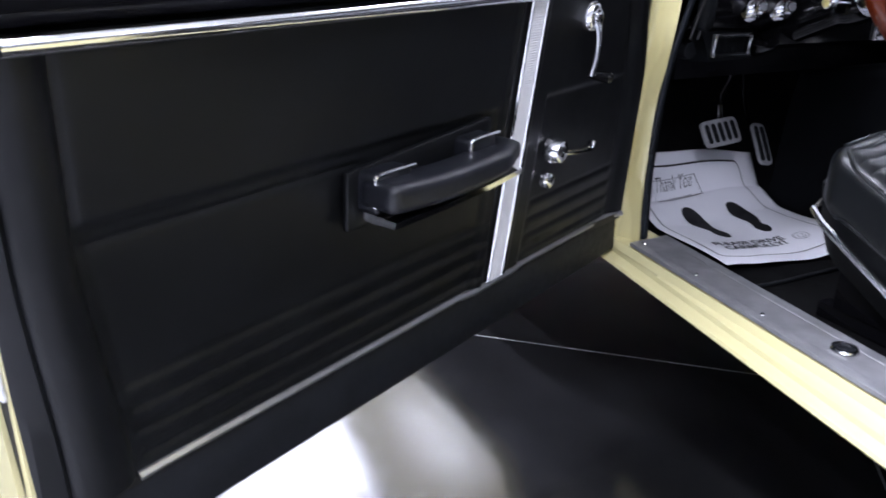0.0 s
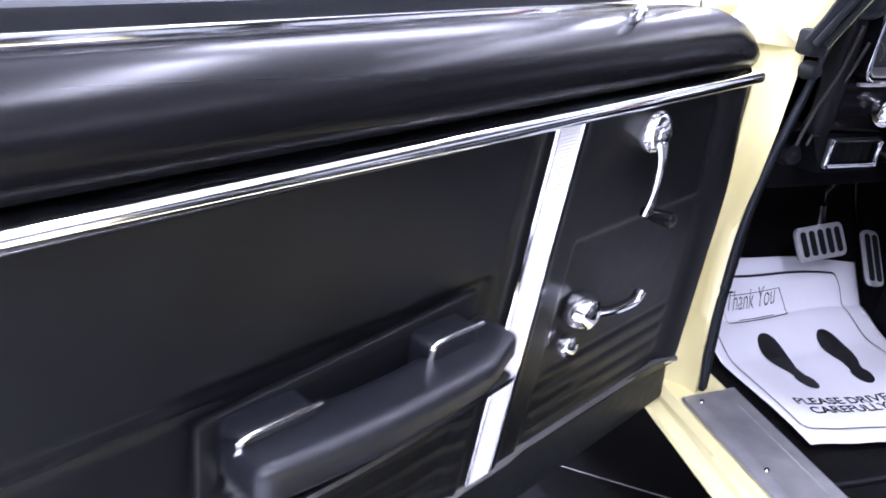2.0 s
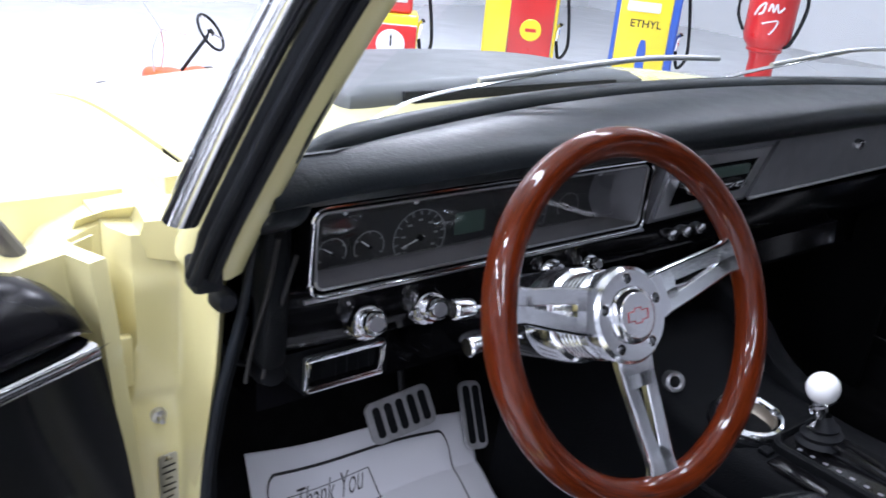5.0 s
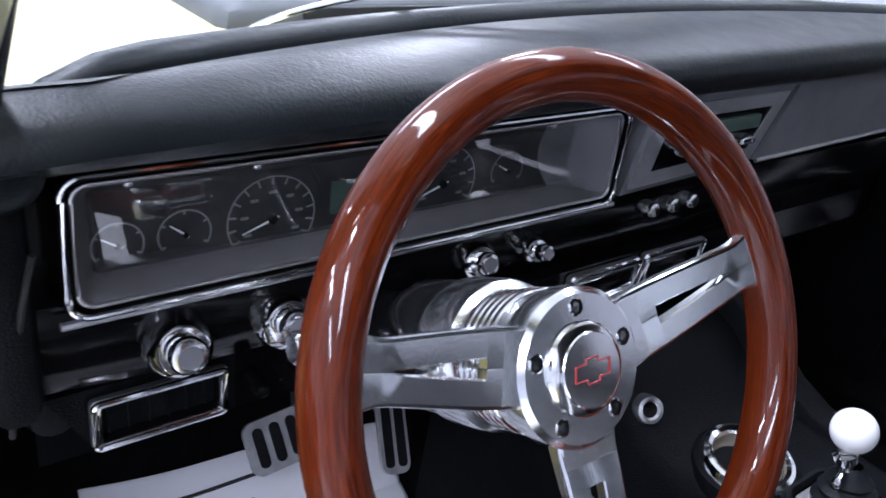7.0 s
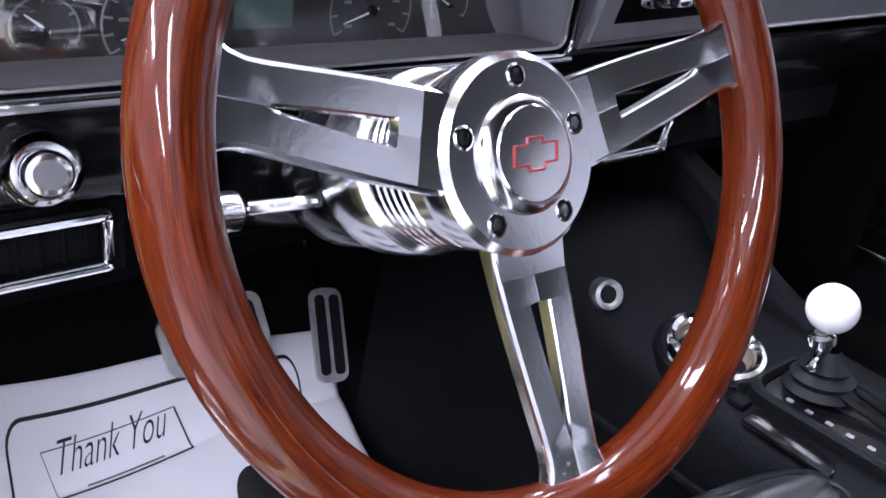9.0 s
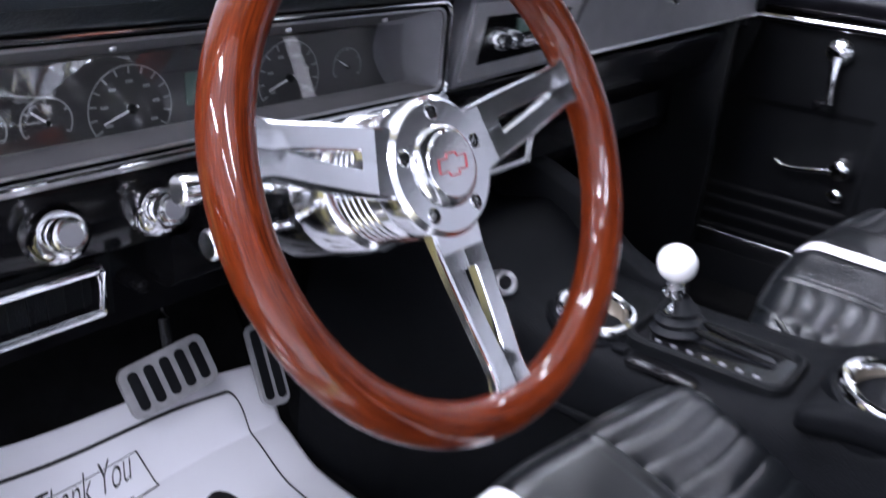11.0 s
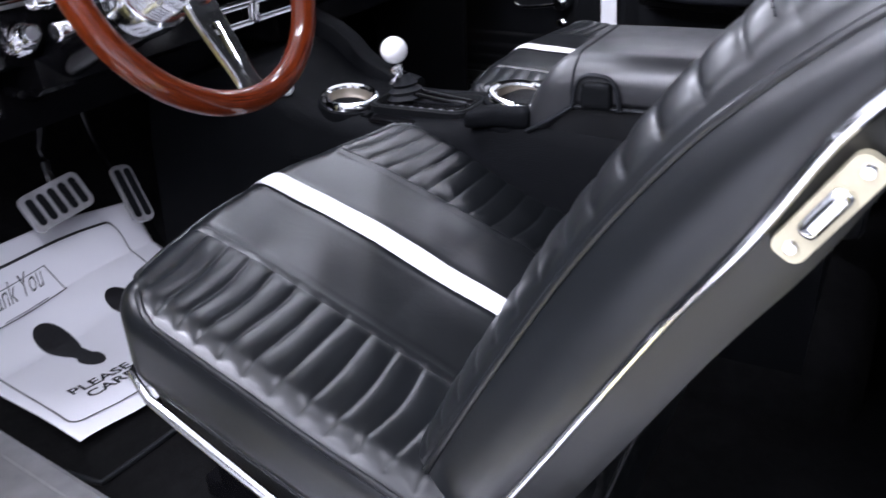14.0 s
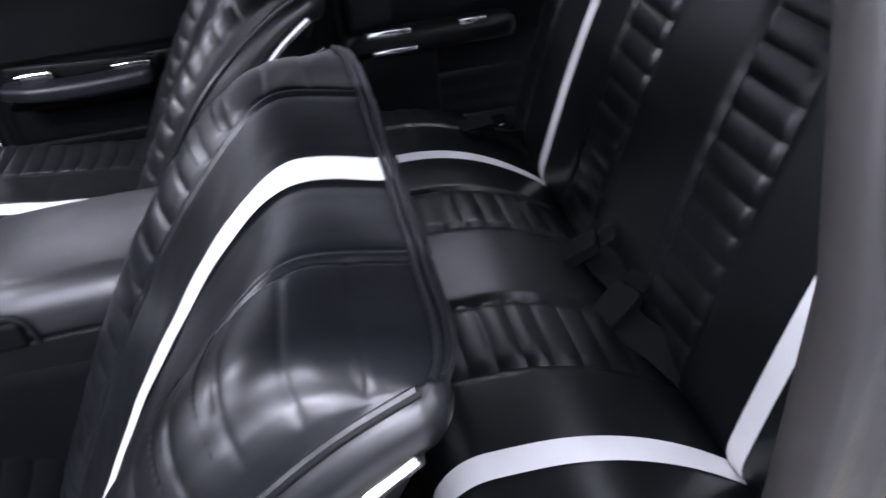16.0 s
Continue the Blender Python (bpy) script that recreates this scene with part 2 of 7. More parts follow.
def aim(at, way, up=(0, 0, 1)):
    """A pose at a place whose z points the given way."""
    z = Vector(way).normalized()
    x = Vector(up).cross(z)
    if x.length < 1e-4:
        x = Vector((1, 0, 0)).cross(z)
    x.normalize()
    y = z.cross(x)
    return Matrix(((x.x, y.x, z.x, at[0]), (x.y, y.y, z.y, at[1]), (x.z, y.z, z.z, at[2]), (0, 0, 0, 1)))


def curve_points(pts, n=8, closed=False):
    """A smooth line through the points."""
    p = [Vector(q) for q in pts]
    out = []
    c = len(p)
    for i in range(c if closed else c - 1):
        p0 = p[(i - 1) % c] if closed or i > 0 else p[0]
        p1, p2 = p[i], p[(i + 1) % c]
        p3 = p[(i + 2) % c] if closed or i + 2 < c else p[-1]
        for k in range(n):
            t = k / n
            out.append(0.5 * (2 * p1 + (p2 - p0) * t + (2 * p0 - 5 * p1 + 4 * p2 - p3) * t * t + (3 * p1 - p0 - 3 * p2 + p3) * t ** 3))
    if not closed:
        out.append(p[-1])
    return out


def tube(bm, pts, radius, n=12, closed=False, flat=1.0, up=(0, 0, 1)):
    """A tube along the points; radius a number or one for each point. flat squeezes it along the up side."""
    p = [Vector(q) for q in pts]
    c = len(p)
    rings = []
    for i in range(c):
        a = p[(i - 1) % c] if closed or i > 0 else p[0]
        b = p[(i + 1) % c] if closed or i < c - 1 else p[-1]
        t = (b - a).normalized()
        s = Vector(up).cross(t)
        s = s.normalized() if s.length > 1e-4 else Vector((1, 0, 0)).cross(t).normalized()
        w = t.cross(s)
        r = radius[i] if isinstance(radius, (list, tuple)) else radius
        rings.append([bm.verts.new(p[i] + s * (r * math.cos(2 * math.pi * k / n)) + w * (r * flat * math.sin(2 * math.pi * k / n))) for k in range(n)])
    for i in range(c if closed else c - 1):
        a, b = rings[i], rings[(i + 1) % c]
        for k in range(n):
            bm.faces.new((a[k], a[(k + 1) % n], b[(k + 1) % n], b[k]))
    if not closed:
        bm.faces.new(rings[0][::-1])
        bm.faces.new(rings[-1])
    return bm


def loft(bm, rings, caps=True, closed=False):
    """Joins rings of points, each with the same count, into a skin."""
    vs = [[bm.verts.new(Vector(q)) for q in r] for r in rings]
    n = len(vs[0])
    for i in range(len(vs) if closed else len(vs) - 1):
        a, b = vs[i], vs[(i + 1) % len(vs)]
        for k in range(n):
            bm.faces.new((a[k], a[(k + 1) % n], b[(k + 1) % n], b[k]))
    if caps and not closed:
        bm.faces.new(vs[0][::-1])
        bm.faces.new(vs[-1])
    return bm


def slab(bm, outline, lo, hi, m=None, holes=None):
    """A plate of the (x, y) outline between two heights; an outline of the same count in holes pierces it."""
    m = m or Matrix()
    up = [bm.verts.new(m @ Vector((x, y, hi))) for x, y in outline]
    dn = [bm.verts.new(m @ Vector((x, y, lo))) for x, y in outline]
    n = len(outline)
    for k in range(n):
        bm.faces.new((dn[k], dn[(k + 1) % n], up[(k + 1) % n], up[k]))
    if holes:
        hu = [bm.verts.new(m @ Vector((x, y, hi))) for x, y in holes]
        hd = [bm.verts.new(m @ Vector((x, y, lo))) for x, y in holes]
        for k in range(n):
            j = (k + 1) % n
            bm.faces.new((up[k], up[j], hu[j], hu[k]))
            bm.faces.new((dn[j], dn[k], hd[k], hd[j]))
            bm.faces.new((hu[k], hu[j], hd[j], hd[k]))
    else:
        bm.faces.new(up)
        bm.faces.new(dn[::-1])
    return bm


def rounded(w, h, r, n=6, cx=0.0, cy=0.0):
    """The outline of a rectangle with round corners."""
    out = []
    for sx, sy, a0 in ((1, 1, 0), (-1, 1, 90), (-1, -1, 180), (1, -1, 270)):
        for k in range(n + 1):
            a = radians(a0 + 90 * k / n)
            out.append((cx + sx * (w / 2 - r) + r * math.cos(a), cy + sy * (h / 2 - r) + r * math.sin(a)))
    return out


def sheet(bm, fn, us, vs):
    g = [[bm.verts.new(Vector(fn(u, v))) for v in vs] for u in us]
    for i in range(len(us) - 1):
        for j in range(len(vs) - 1):
            bm.faces.new((g[i][j], g[i + 1][j], g[i + 1][j + 1], g[i][j + 1]))
    return bm


def span(a, b, n):
    return [a + (b - a) * i / (n - 1) for i in range(n)]


def soft_point(q, size, r):
    half = [s / 2 for s in size]
    inner = Vector([max(-(h - r), min(h - r, c)) for c, h in zip(q, half)])
    d = Vector(q) - inner
    return inner + d.normalized() * r if d.length > 1e-9 else inner


def pillow(bm, size, r, count, shape=None):
    """A box with round edges on a fine lattice, then bent by shape(point)."""
    nx, ny, nz = count
    keep = {}

    def vert(i, j, k):
        if (i, j, k) not in keep:
            q = (size[0] * (i / nx - 0.5), size[1] * (j / ny - 0.5), size[2] * (k / nz - 0.5))
            p = soft_point(q, size, r)
            keep[i, j, k] = bm.verts.new(shape(p) if shape else p)
        return keep[i, j, k]

    for i in range(nx):
        for j in range(ny):
            for k, flip in ((0, True), (nz, False)):
                f = [vert(i, j, k), vert(i + 1, j, k), vert(i + 1, j + 1, k), vert(i, j + 1, k)]
                bm.faces.new(f[::-1] if flip else f)
    for i in range(nx):
        for k in range(nz):
            for j, flip in ((0, False), (ny, True)):
                f = [vert(i, j, k), vert(i + 1, j, k), vert(i + 1, j, k + 1), vert(i, j, k + 1)]
                bm.faces.new(f[::-1] if flip else f)
    for j in range(ny):
        for k in range(nz):
            for i, flip in ((0, True), (nx, False)):
                f = [vert(i, j, k), vert(i, j + 1, k), vert(i, j + 1, k + 1), vert(i, j, k + 1)]
                bm.faces.new(f[::-1] if flip else f)
    return bm


def groove(d, width):
    return math.exp(-(d / width) ** 2)


def smooth_step(a, b, x):
    t = max(0.0, min(1.0, (x - a) / (b - a)))
    return t * t * (3 - 2 * t)


def writing(text, size, mat, parent, m, label="", shear=0.0, local=False, fat=0.0):
    """Flat letters with Blender's own font, as a mesh, standing on the pose m (x along the line, z out of the surface)."""
    cu = bpy.data.curves.new("lettering", "FONT")
    cu.body, cu.size, cu.shear, cu.extrude, cu.offset = text, size, shear, 0.0002, fat
    cu.resolution_u = 3
    ob = bpy.data.objects.new("lettering_source", cu)
    scene.collection.objects.link(ob)
    bpy.context.view_layer.update()
    me = bpy.data.meshes.new_from_object(ob.evaluated_get(bpy.context.evaluated_depsgraph_get()))
    bpy.data.objects.remove(ob)
    bm = bmesh.new()
    bm.from_mesh(me)
    bpy.data.meshes.remove(me)
    bmesh.ops.transform(bm, matrix=m, verts=bm.verts)
    return part("lettering", bm, mat, parent, label, local=local, smooth=False)

# ---- showroom ----
def build_room():
    floor = part("floor", boxed(-9, 9, -8, 9.2, -0.12, -0.0012), GROUT, None, smooth=False)
    tagged(floor, "polished black showroom floor tiles with pale joints", "floor", kind="structure")
    walls = (("wall_north", -9, 9, 9.0, 9.2), ("wall_south", -9, 9, -8.2, -8.0), ("wall_west", -9.2, -9.0, -8, 9), ("wall_east", 9.0, 9.2, -8, 9))
    for name, x0, x1, y0, y1 in walls:
        w = part(name, boxed(x0, x1, y0, y1, -0.1, 3.8), WALLPAINT, None, smooth=False)
        tagged(w, "plain white painted showroom wall", "wall", kind="structure")
    c = part("ceiling", boxed(-9.2, 9.2, -8.2, 9.2, 3.8, 3.95), CEILPAINT, None, smooth=False)
    tagged(c, "plain white painted ceiling", "ceiling", kind="structure")
    return floor


FLOOR = build_room()

# ---- car body ----
CAR = thing("car_body", "pale yellow two-door coupe body with black interior, on the showroom floor", "car", at=(0, -0.4, 0))


def sill_x(y):
    return 0.16 * (y - 0.06)


def plate_x(y):
    return 0.10 * (y - 0.06) - 0.026


def build_sill(side):
    s = side
    prof = [(-0.62, 0.26), (-0.66, 0.345), (-0.790, 0.360), (-0.797, 0.367), (-0.793, 0.372), (-0.772, 0.377), (-0.768, 0.3845), (-0.744, 0.3875), (-0.735, 0.400), (-0.640, 0.402), (-0.636, 0.36), (-0.62, 0.26)]
    across = lambda x, y, z: x + (plate_x(y) if z > 0.386 else sill_x(y))
    rings = [[(-s * across(x, y, z) if s > 0 else across(x, y, z), y, z) for x, z in prof] for y in span(0.16, -1.12, 15)]
    b = loft(bmesh.new(), rings)
    return part("rocker_sill", b, YELLOW, CAR, "pale yellow painted rocker sill", flat=25)


build_sill(-1)
build_sill(1)


def build_scuff_plate():
    plate = thing("sill_plate", "ribbed bright aluminium scuff plate on the door sill", "sill plate", at=(-0.70, -0.4, 0.405))
    b = bmesh.new()
    prof = [(-0.733, 0.4035), (-0.731, 0.409), (-0.716, 0.4105)] + [(-0.715 + 0.0036 * i, 0.4095 + (0.0005 if i % 2 else 0.0)) for i in range(1, 17)] + [(-0.655, 0.4105), (-0.636, 0.411), (-0.628, 0.404)]
    loft(b, [[(x + plate_x(y), y, z) for x, z in prof] for y in span(0.085, -1.02, 25)])
    part("plate", b, SCUFF, plate, flat=20)
    for y in (0.065, -0.09, -0.255, -0.50, -0.70, -0.88):
        for x in (-0.712,):
            b = lathe(bmesh.new(), [(0, 0.0022), (0.003, 0.0018), (0.0042, 0.0)], Matrix.Translation((x + plate_x(y), y, 0.4115)), 14)
            part("screw", b, CHROME, plate)
    b = lathe(bmesh.new(), [(0, 0.002), (0.008, 0.002), (0.010, 0.004), (0.014, 0.003), (0.016, 0.0)], Matrix.Translation((-0.676 + plate_x(-0.393), -0.393, 0.4115)), 24)
    part("plug_ring", lathe(bmesh.new(), [(0.0155, 0.0), (0.0165, 0.0035), (0.0195, 0.0035), (0.0215, 0.0)], Matrix.Translation((-0.676 + plate_x(-0.393), -0.393, 0.4115)), 28), CHROME, plate, "bright plug ring")
    part("plug", b, RUBBER, plate, "round black drain plug")


build_scuff_plate()

part("sill_carpet", boxed(0.600, 0.70, -1.05, 0.30, 0.36, 0.415, 0.006), CARPET, CAR, "black carpet over the far sill")
part("sill_trim", boxed(0.70, 0.80, -1.10, 0.20, 0.30, 0.482, 0.004), VINYL, CAR, "black trim along the far sill")
# floor pan, toe board and fire wall
b = bmesh.new()
loft(b, [[(x, 0.44, 0.662), (x, 0.272, 0.392), (x, 0.23, 0.372), (x, 0.18, 0.361), (x, -0.95, 0.362), (x, -0.95, 0.30), (x, 0.24, 0.30), (x, 0.30, 0.36), (x, 0.46, 0.62)] for x in (-0.66, 0.66)])
part("floor_carpet", b, CARPET, CAR, "black cut-pile carpet on the floor pan", flat=30)
part("rear_floor_carpet", boxed(-0.66, 0.66, -1.25, -0.95, 0.30, 0.37), CARPET, CAR)
part("firewall", boxed(-0.74, 0.74, 0.44, 0.47, 0.35, 0.93), CARPET, CAR)
for sx in (-1, 1):
    part("kick_panel", boxed(*sorted((sx * 0.684, sx * 0.696)), 0.15, 0.45, 0.36, 0.93, 0.004), CARPET, CAR, "black carpeted kick panel")
b = pillow(bmesh.new(), (0.30, 1.35, 0.24), 0.07, (12, 20, 8), lambda p: Vector((p.x * (1.1 - 0.8 * p.z), p.y - 0.22, p.z + 0.36)))
part("transmission_tunnel", b, CARPET, CAR)


def jamb_line(z):
    """Where the crease and the inner edge of the jamb run at a height."""
    t = (z - 0.36) / 0.59
    return -0.728 + 0.020 * t, -0.710 - 0.010 * math.sin(math.pi * min(1.0, t * 1.3)) + 0.052 * max(0.0, t - 0.42) ** 1.2


def jamb_y(x, z):
    line, inn = jamb_line(z)
    y = 0.098 + 0.022 * smooth_step(0.0, 1.0, (inn - 0.008 - x) / max(0.004, inn - 0.008 - line))
    y += 0.024 * (1 - smooth_step(line - 0.014, line + 0.002, x)) + 0.25 * max(0.0, line - 0.014 - x) * 0.6
    plate = smooth_step(-0.776, -0.768, x) * (1 - smooth_step(-0.728, -0.716, x - 0.05 * (z - 0.83)))
    y -= 0.007 * plate * smooth_step(0.768, 0.782, z) * (1 - smooth_step(0.900, 0.915, z))
    y -= 0.004 * plate * smooth_step(0.600, 0.615, z) * (1 - smooth_step(0.745, 0.768, z))
    y += 0.0025 * math.sin(x * 60 + z * 23) * math.sin(z * 31) * (1 - smooth_step(line - 0.02, line, x))
    return y


def build_front_pillar(s):
    """Hinge pillar with its jamb face, on the side s."""
    def X(x):
        return s * x
    # hinge post: a rearward face with a crease and a shallow pressed panel, and its outer return
    rings = []
    for z in span(0.36, 0.95, 70):
        gap = 0.036 * smooth_step(0.79, 0.84, z)
        line, inn = jamb_line(z)
        x1 = -0.800 + gap
        front = [(X(x), jamb_y(x, z), z) for x in span(inn - 0.008, x1, 34)]
        rings.append([(X(inn), 0.105, z)] + front + [(X(x1 - 0.012), 0.178, z), (X(x1 - 0.012), 0.26, z), (X(inn), 0.26, z)])
    part("hinge_pillar", loft(bmesh.new(), rings), YELLOW, CAR, "pale yellow door hinge pillar", flat=60)
    if s > 0:
        return
    part("upper_jamb", loft(bmesh.new(), [[(-0.752, 0.140, 0.965), (-0.716, 0.108, 0.975), (-0.690, 0.090, 0.985), (-0.680, 0.130, 0.985), (-0.745, 0.20, 0.970)], [(-0.760, 0.156, 0.925), (-0.720, 0.124, 0.925), (-0.690, 0.102, 0.925), (-0.680, 0.130, 0.925), (-0.745, 0.20, 0.925)]]), YELLOW, CAR, "yellow corner below the windscreen pillar", flat=30)


build_front_pillar(1)
build_front_pillar(-1)
part("pillar_trim", boxed(0.652, 0.666, 0.06, 0.31, 0.36, 0.965, 0.004), VINYL, CAR, "black inner pillar trim")
part("pillar_trim", boxed(0.690, 0.738, -1.16, -0.995, 0.38, 0.99, 0.006), VINYL, CAR, "black inner pillar trim")


def build_jamb_details():
    j = thing("jamb_plate", "small silver data plate with dark printed bars on the door jamb", "data plate", at=(-0.740, 0.140, 0.62))
    m = Matrix.Translation((-0.740, jamb_y(-0.740, 0.664) - 0.0035, 0.664)) @ pose(0, 0, 0, 90, 0, 9)
    b = slab(bmesh.new(), rounded(0.021, 0.076, 0.003), -0.001, 0.001, m)
    part("plate", b, SATIN, j, smooth=False)
    for i in range(9):
        w = 0.015 if i % 3 else 0.008
        b = slab(bmesh.new(), rounded(w, 0.0022, 0.0005, 2), 0.0011, 0.0015, m @ Matrix.Translation((0, 0.032 - i * 0.008, 0)))
        part("printed_bar", b, INK, j, smooth=False)
    for z in (0.034, -0.034):
        part("rivet", lathe(bmesh.new(), [(0, 0.003), (0.002, 0.0025), (0.003, 0.001)], m @ Matrix.Translation((0, z, 0)), 12), CHROME, j)
    sw = thing("door_switch", "small dark courtesy lamp plunger on the yellow jamb", "switch", at=(-0.741, 0.148, 0.735))
    m = aim((-0.746, jamb_y(-0.746, 0.749) + 0.002, 0.749), (0, -1, 0))
    part("collar", lathe(bmesh.new(), [(0.003, 0.006), (0.0075, 0.005), (0.009, 0.0)], m, 18), SATIN, sw)
    part("plunger", lathe(bmesh.new(), [(0, 0.016), (0.003, 0.015), (0.0035, 0.0)], m, 14), SATIN, sw)
    for z in (0.50, 0.822):
        h = part("door_hinge", boxed(-0.815, -0.768, 0.138, 0.150, z - 0.028, z + 0.028, 0.004), YELLOW, CAR, "pale yellow painted steel door hinge")
        part("knuckle", lathe(bmesh.new(), [(0, -0.05), (0.011, -0.05), (0.011, 0.05), (0, 0.05)], Matrix.Translation((-0.820, 0.125, z)), 20), YELLOW, h)
        part("bolt", lathe(bmesh.new(), [(0, 0.008), (0.007, 0.008), (0.008, 0.0)], aim((-0.786, 0.138, z), (0, -1, 0)), 6), YELLOW, h)


build_jamb_details()


def pillar_line(x, dy=0.0):
    """Points up the raked front pillar, offset across it."""
    return [(x - 0.011, 0.065 + dy, 0.944), (x, 0.02 + dy, 1.024), (x + 0.034, -0.08 + dy, 1.193), (x + 0.068, -0.17 + dy, 1.315), (x + 0.10, -0.30 + dy, 1.39)]


def build_windscreen_pillar(s):
    def side(pts):
        return [(s * -x, y, z) for x, y, z in pts] if s > 0 else pts
    P = thing("windscreen_pillar", "raked yellow windscreen pillar with black rubber weatherstrip and chrome moulding", "pillar", at=(s * 0.72, 0.06, 0.93))
    part("post", tube(bmesh.new(), curve_points(side(pillar_line(-0.695, 0.03)), 6), 0.034, 14, up=(0, 1, 0)), YELLOW, P, "pale yellow painted post")
    part("inner_post", tube(bmesh.new(), curve_points(side([(x - 0.016 * smooth_step(0.95, 1.2, z), y, z) for x, y, z in pillar_line(-0.668, 0.045)]), 6), 0.024, 14, up=(0, 1, 0)), BLACKPAINT, P, "black painted inner post")
    b = bmesh.new()
    tube(b, curve_points(side(pillar_line(-0.724, -0.012)), 6), [0.012] * 4 + [0.014] * 21, 12, flat=0.7, up=(0, 1, 0))
    part("weatherstrip", b, RUBBER, P, "black rubber weatherstrip")
    b = bmesh.new()
    for o in (-0.733, -0.716):
        tube(b, curve_points(side(pillar_line(o, -0.026)), 6), 0.0045, 8, up=(0, 1, 0))
    part("weatherstrip_lip", b, RUBBER, P)
    part("chrome_moulding", tube(bmesh.new(), curve_points(side(pillar_line(-0.751, 0.004)), 6)[5:], 0.017, 12, flat=0.6, up=(0, 1, 0)), CHROME, P, "chrome drip moulding")
    b = boxed(s * 0.727 - 0.014, s * 0.727 + 0.014, 0.045, 0.075, 0.926, 0.958, 0.006)
    part("strip_foot", b, RUBBER, P, "black rubber strip end")
    b = bmesh.new()
    line = [(-0.698, 0.100, 0.405), (-0.706, 0.102, 0.50), (-0.707, 0.102, 0.62), (-0.702, 0.101, 0.70), (-0.690, 0.099, 0.78), (-0.668, 0.094, 0.87), (-0.660, 0.088, 0.925), (-0.672, 0.055, 1.000), (-0.672, 0.0, 1.06), (-0.650, -0.08, 1.194), (-0.618, -0.16, 1.30), (-0.586, -0.28, 1.37)]
    tube(b, curve_points(side([(x - 0.010 * (z < 0.95), y, z) for x, y, z in line]), 6), 0.0052, 12)
    kick = [(-0.702, 0.098, 0.405), (-0.710, 0.100, 0.55), (-0.706, 0.099, 0.70), (-0.694, 0.097, 0.78), (-0.672, 0.092, 0.87)]
    part("seal_flange", loft(bmesh.new(), [side([(x - 0.003, y, z), (x + 0.004, y + 0.001, z), (x + 0.006, y + 0.020, z), (x - 0.003, y + 0.010, z)]) for x, y, z in kick]), PLASTIC, P, "black edge trim inside the seal")
    part("door_seal", b, SEALRUBBER, P, "dark blue-black rubber door seal")
    b = lathe(bmesh.new(), [(0, 0.012), (0.008, 0.011), (0.012, 0.004), (0.012, -0.01)], aim((s * 0.704, 0.072, 0.905), (0, -1, 0.1)), 16)
    part("seal_stop", b, RUBBER, P)


build_windscreen_pillar(-1)
build_windscreen_pillar(1)


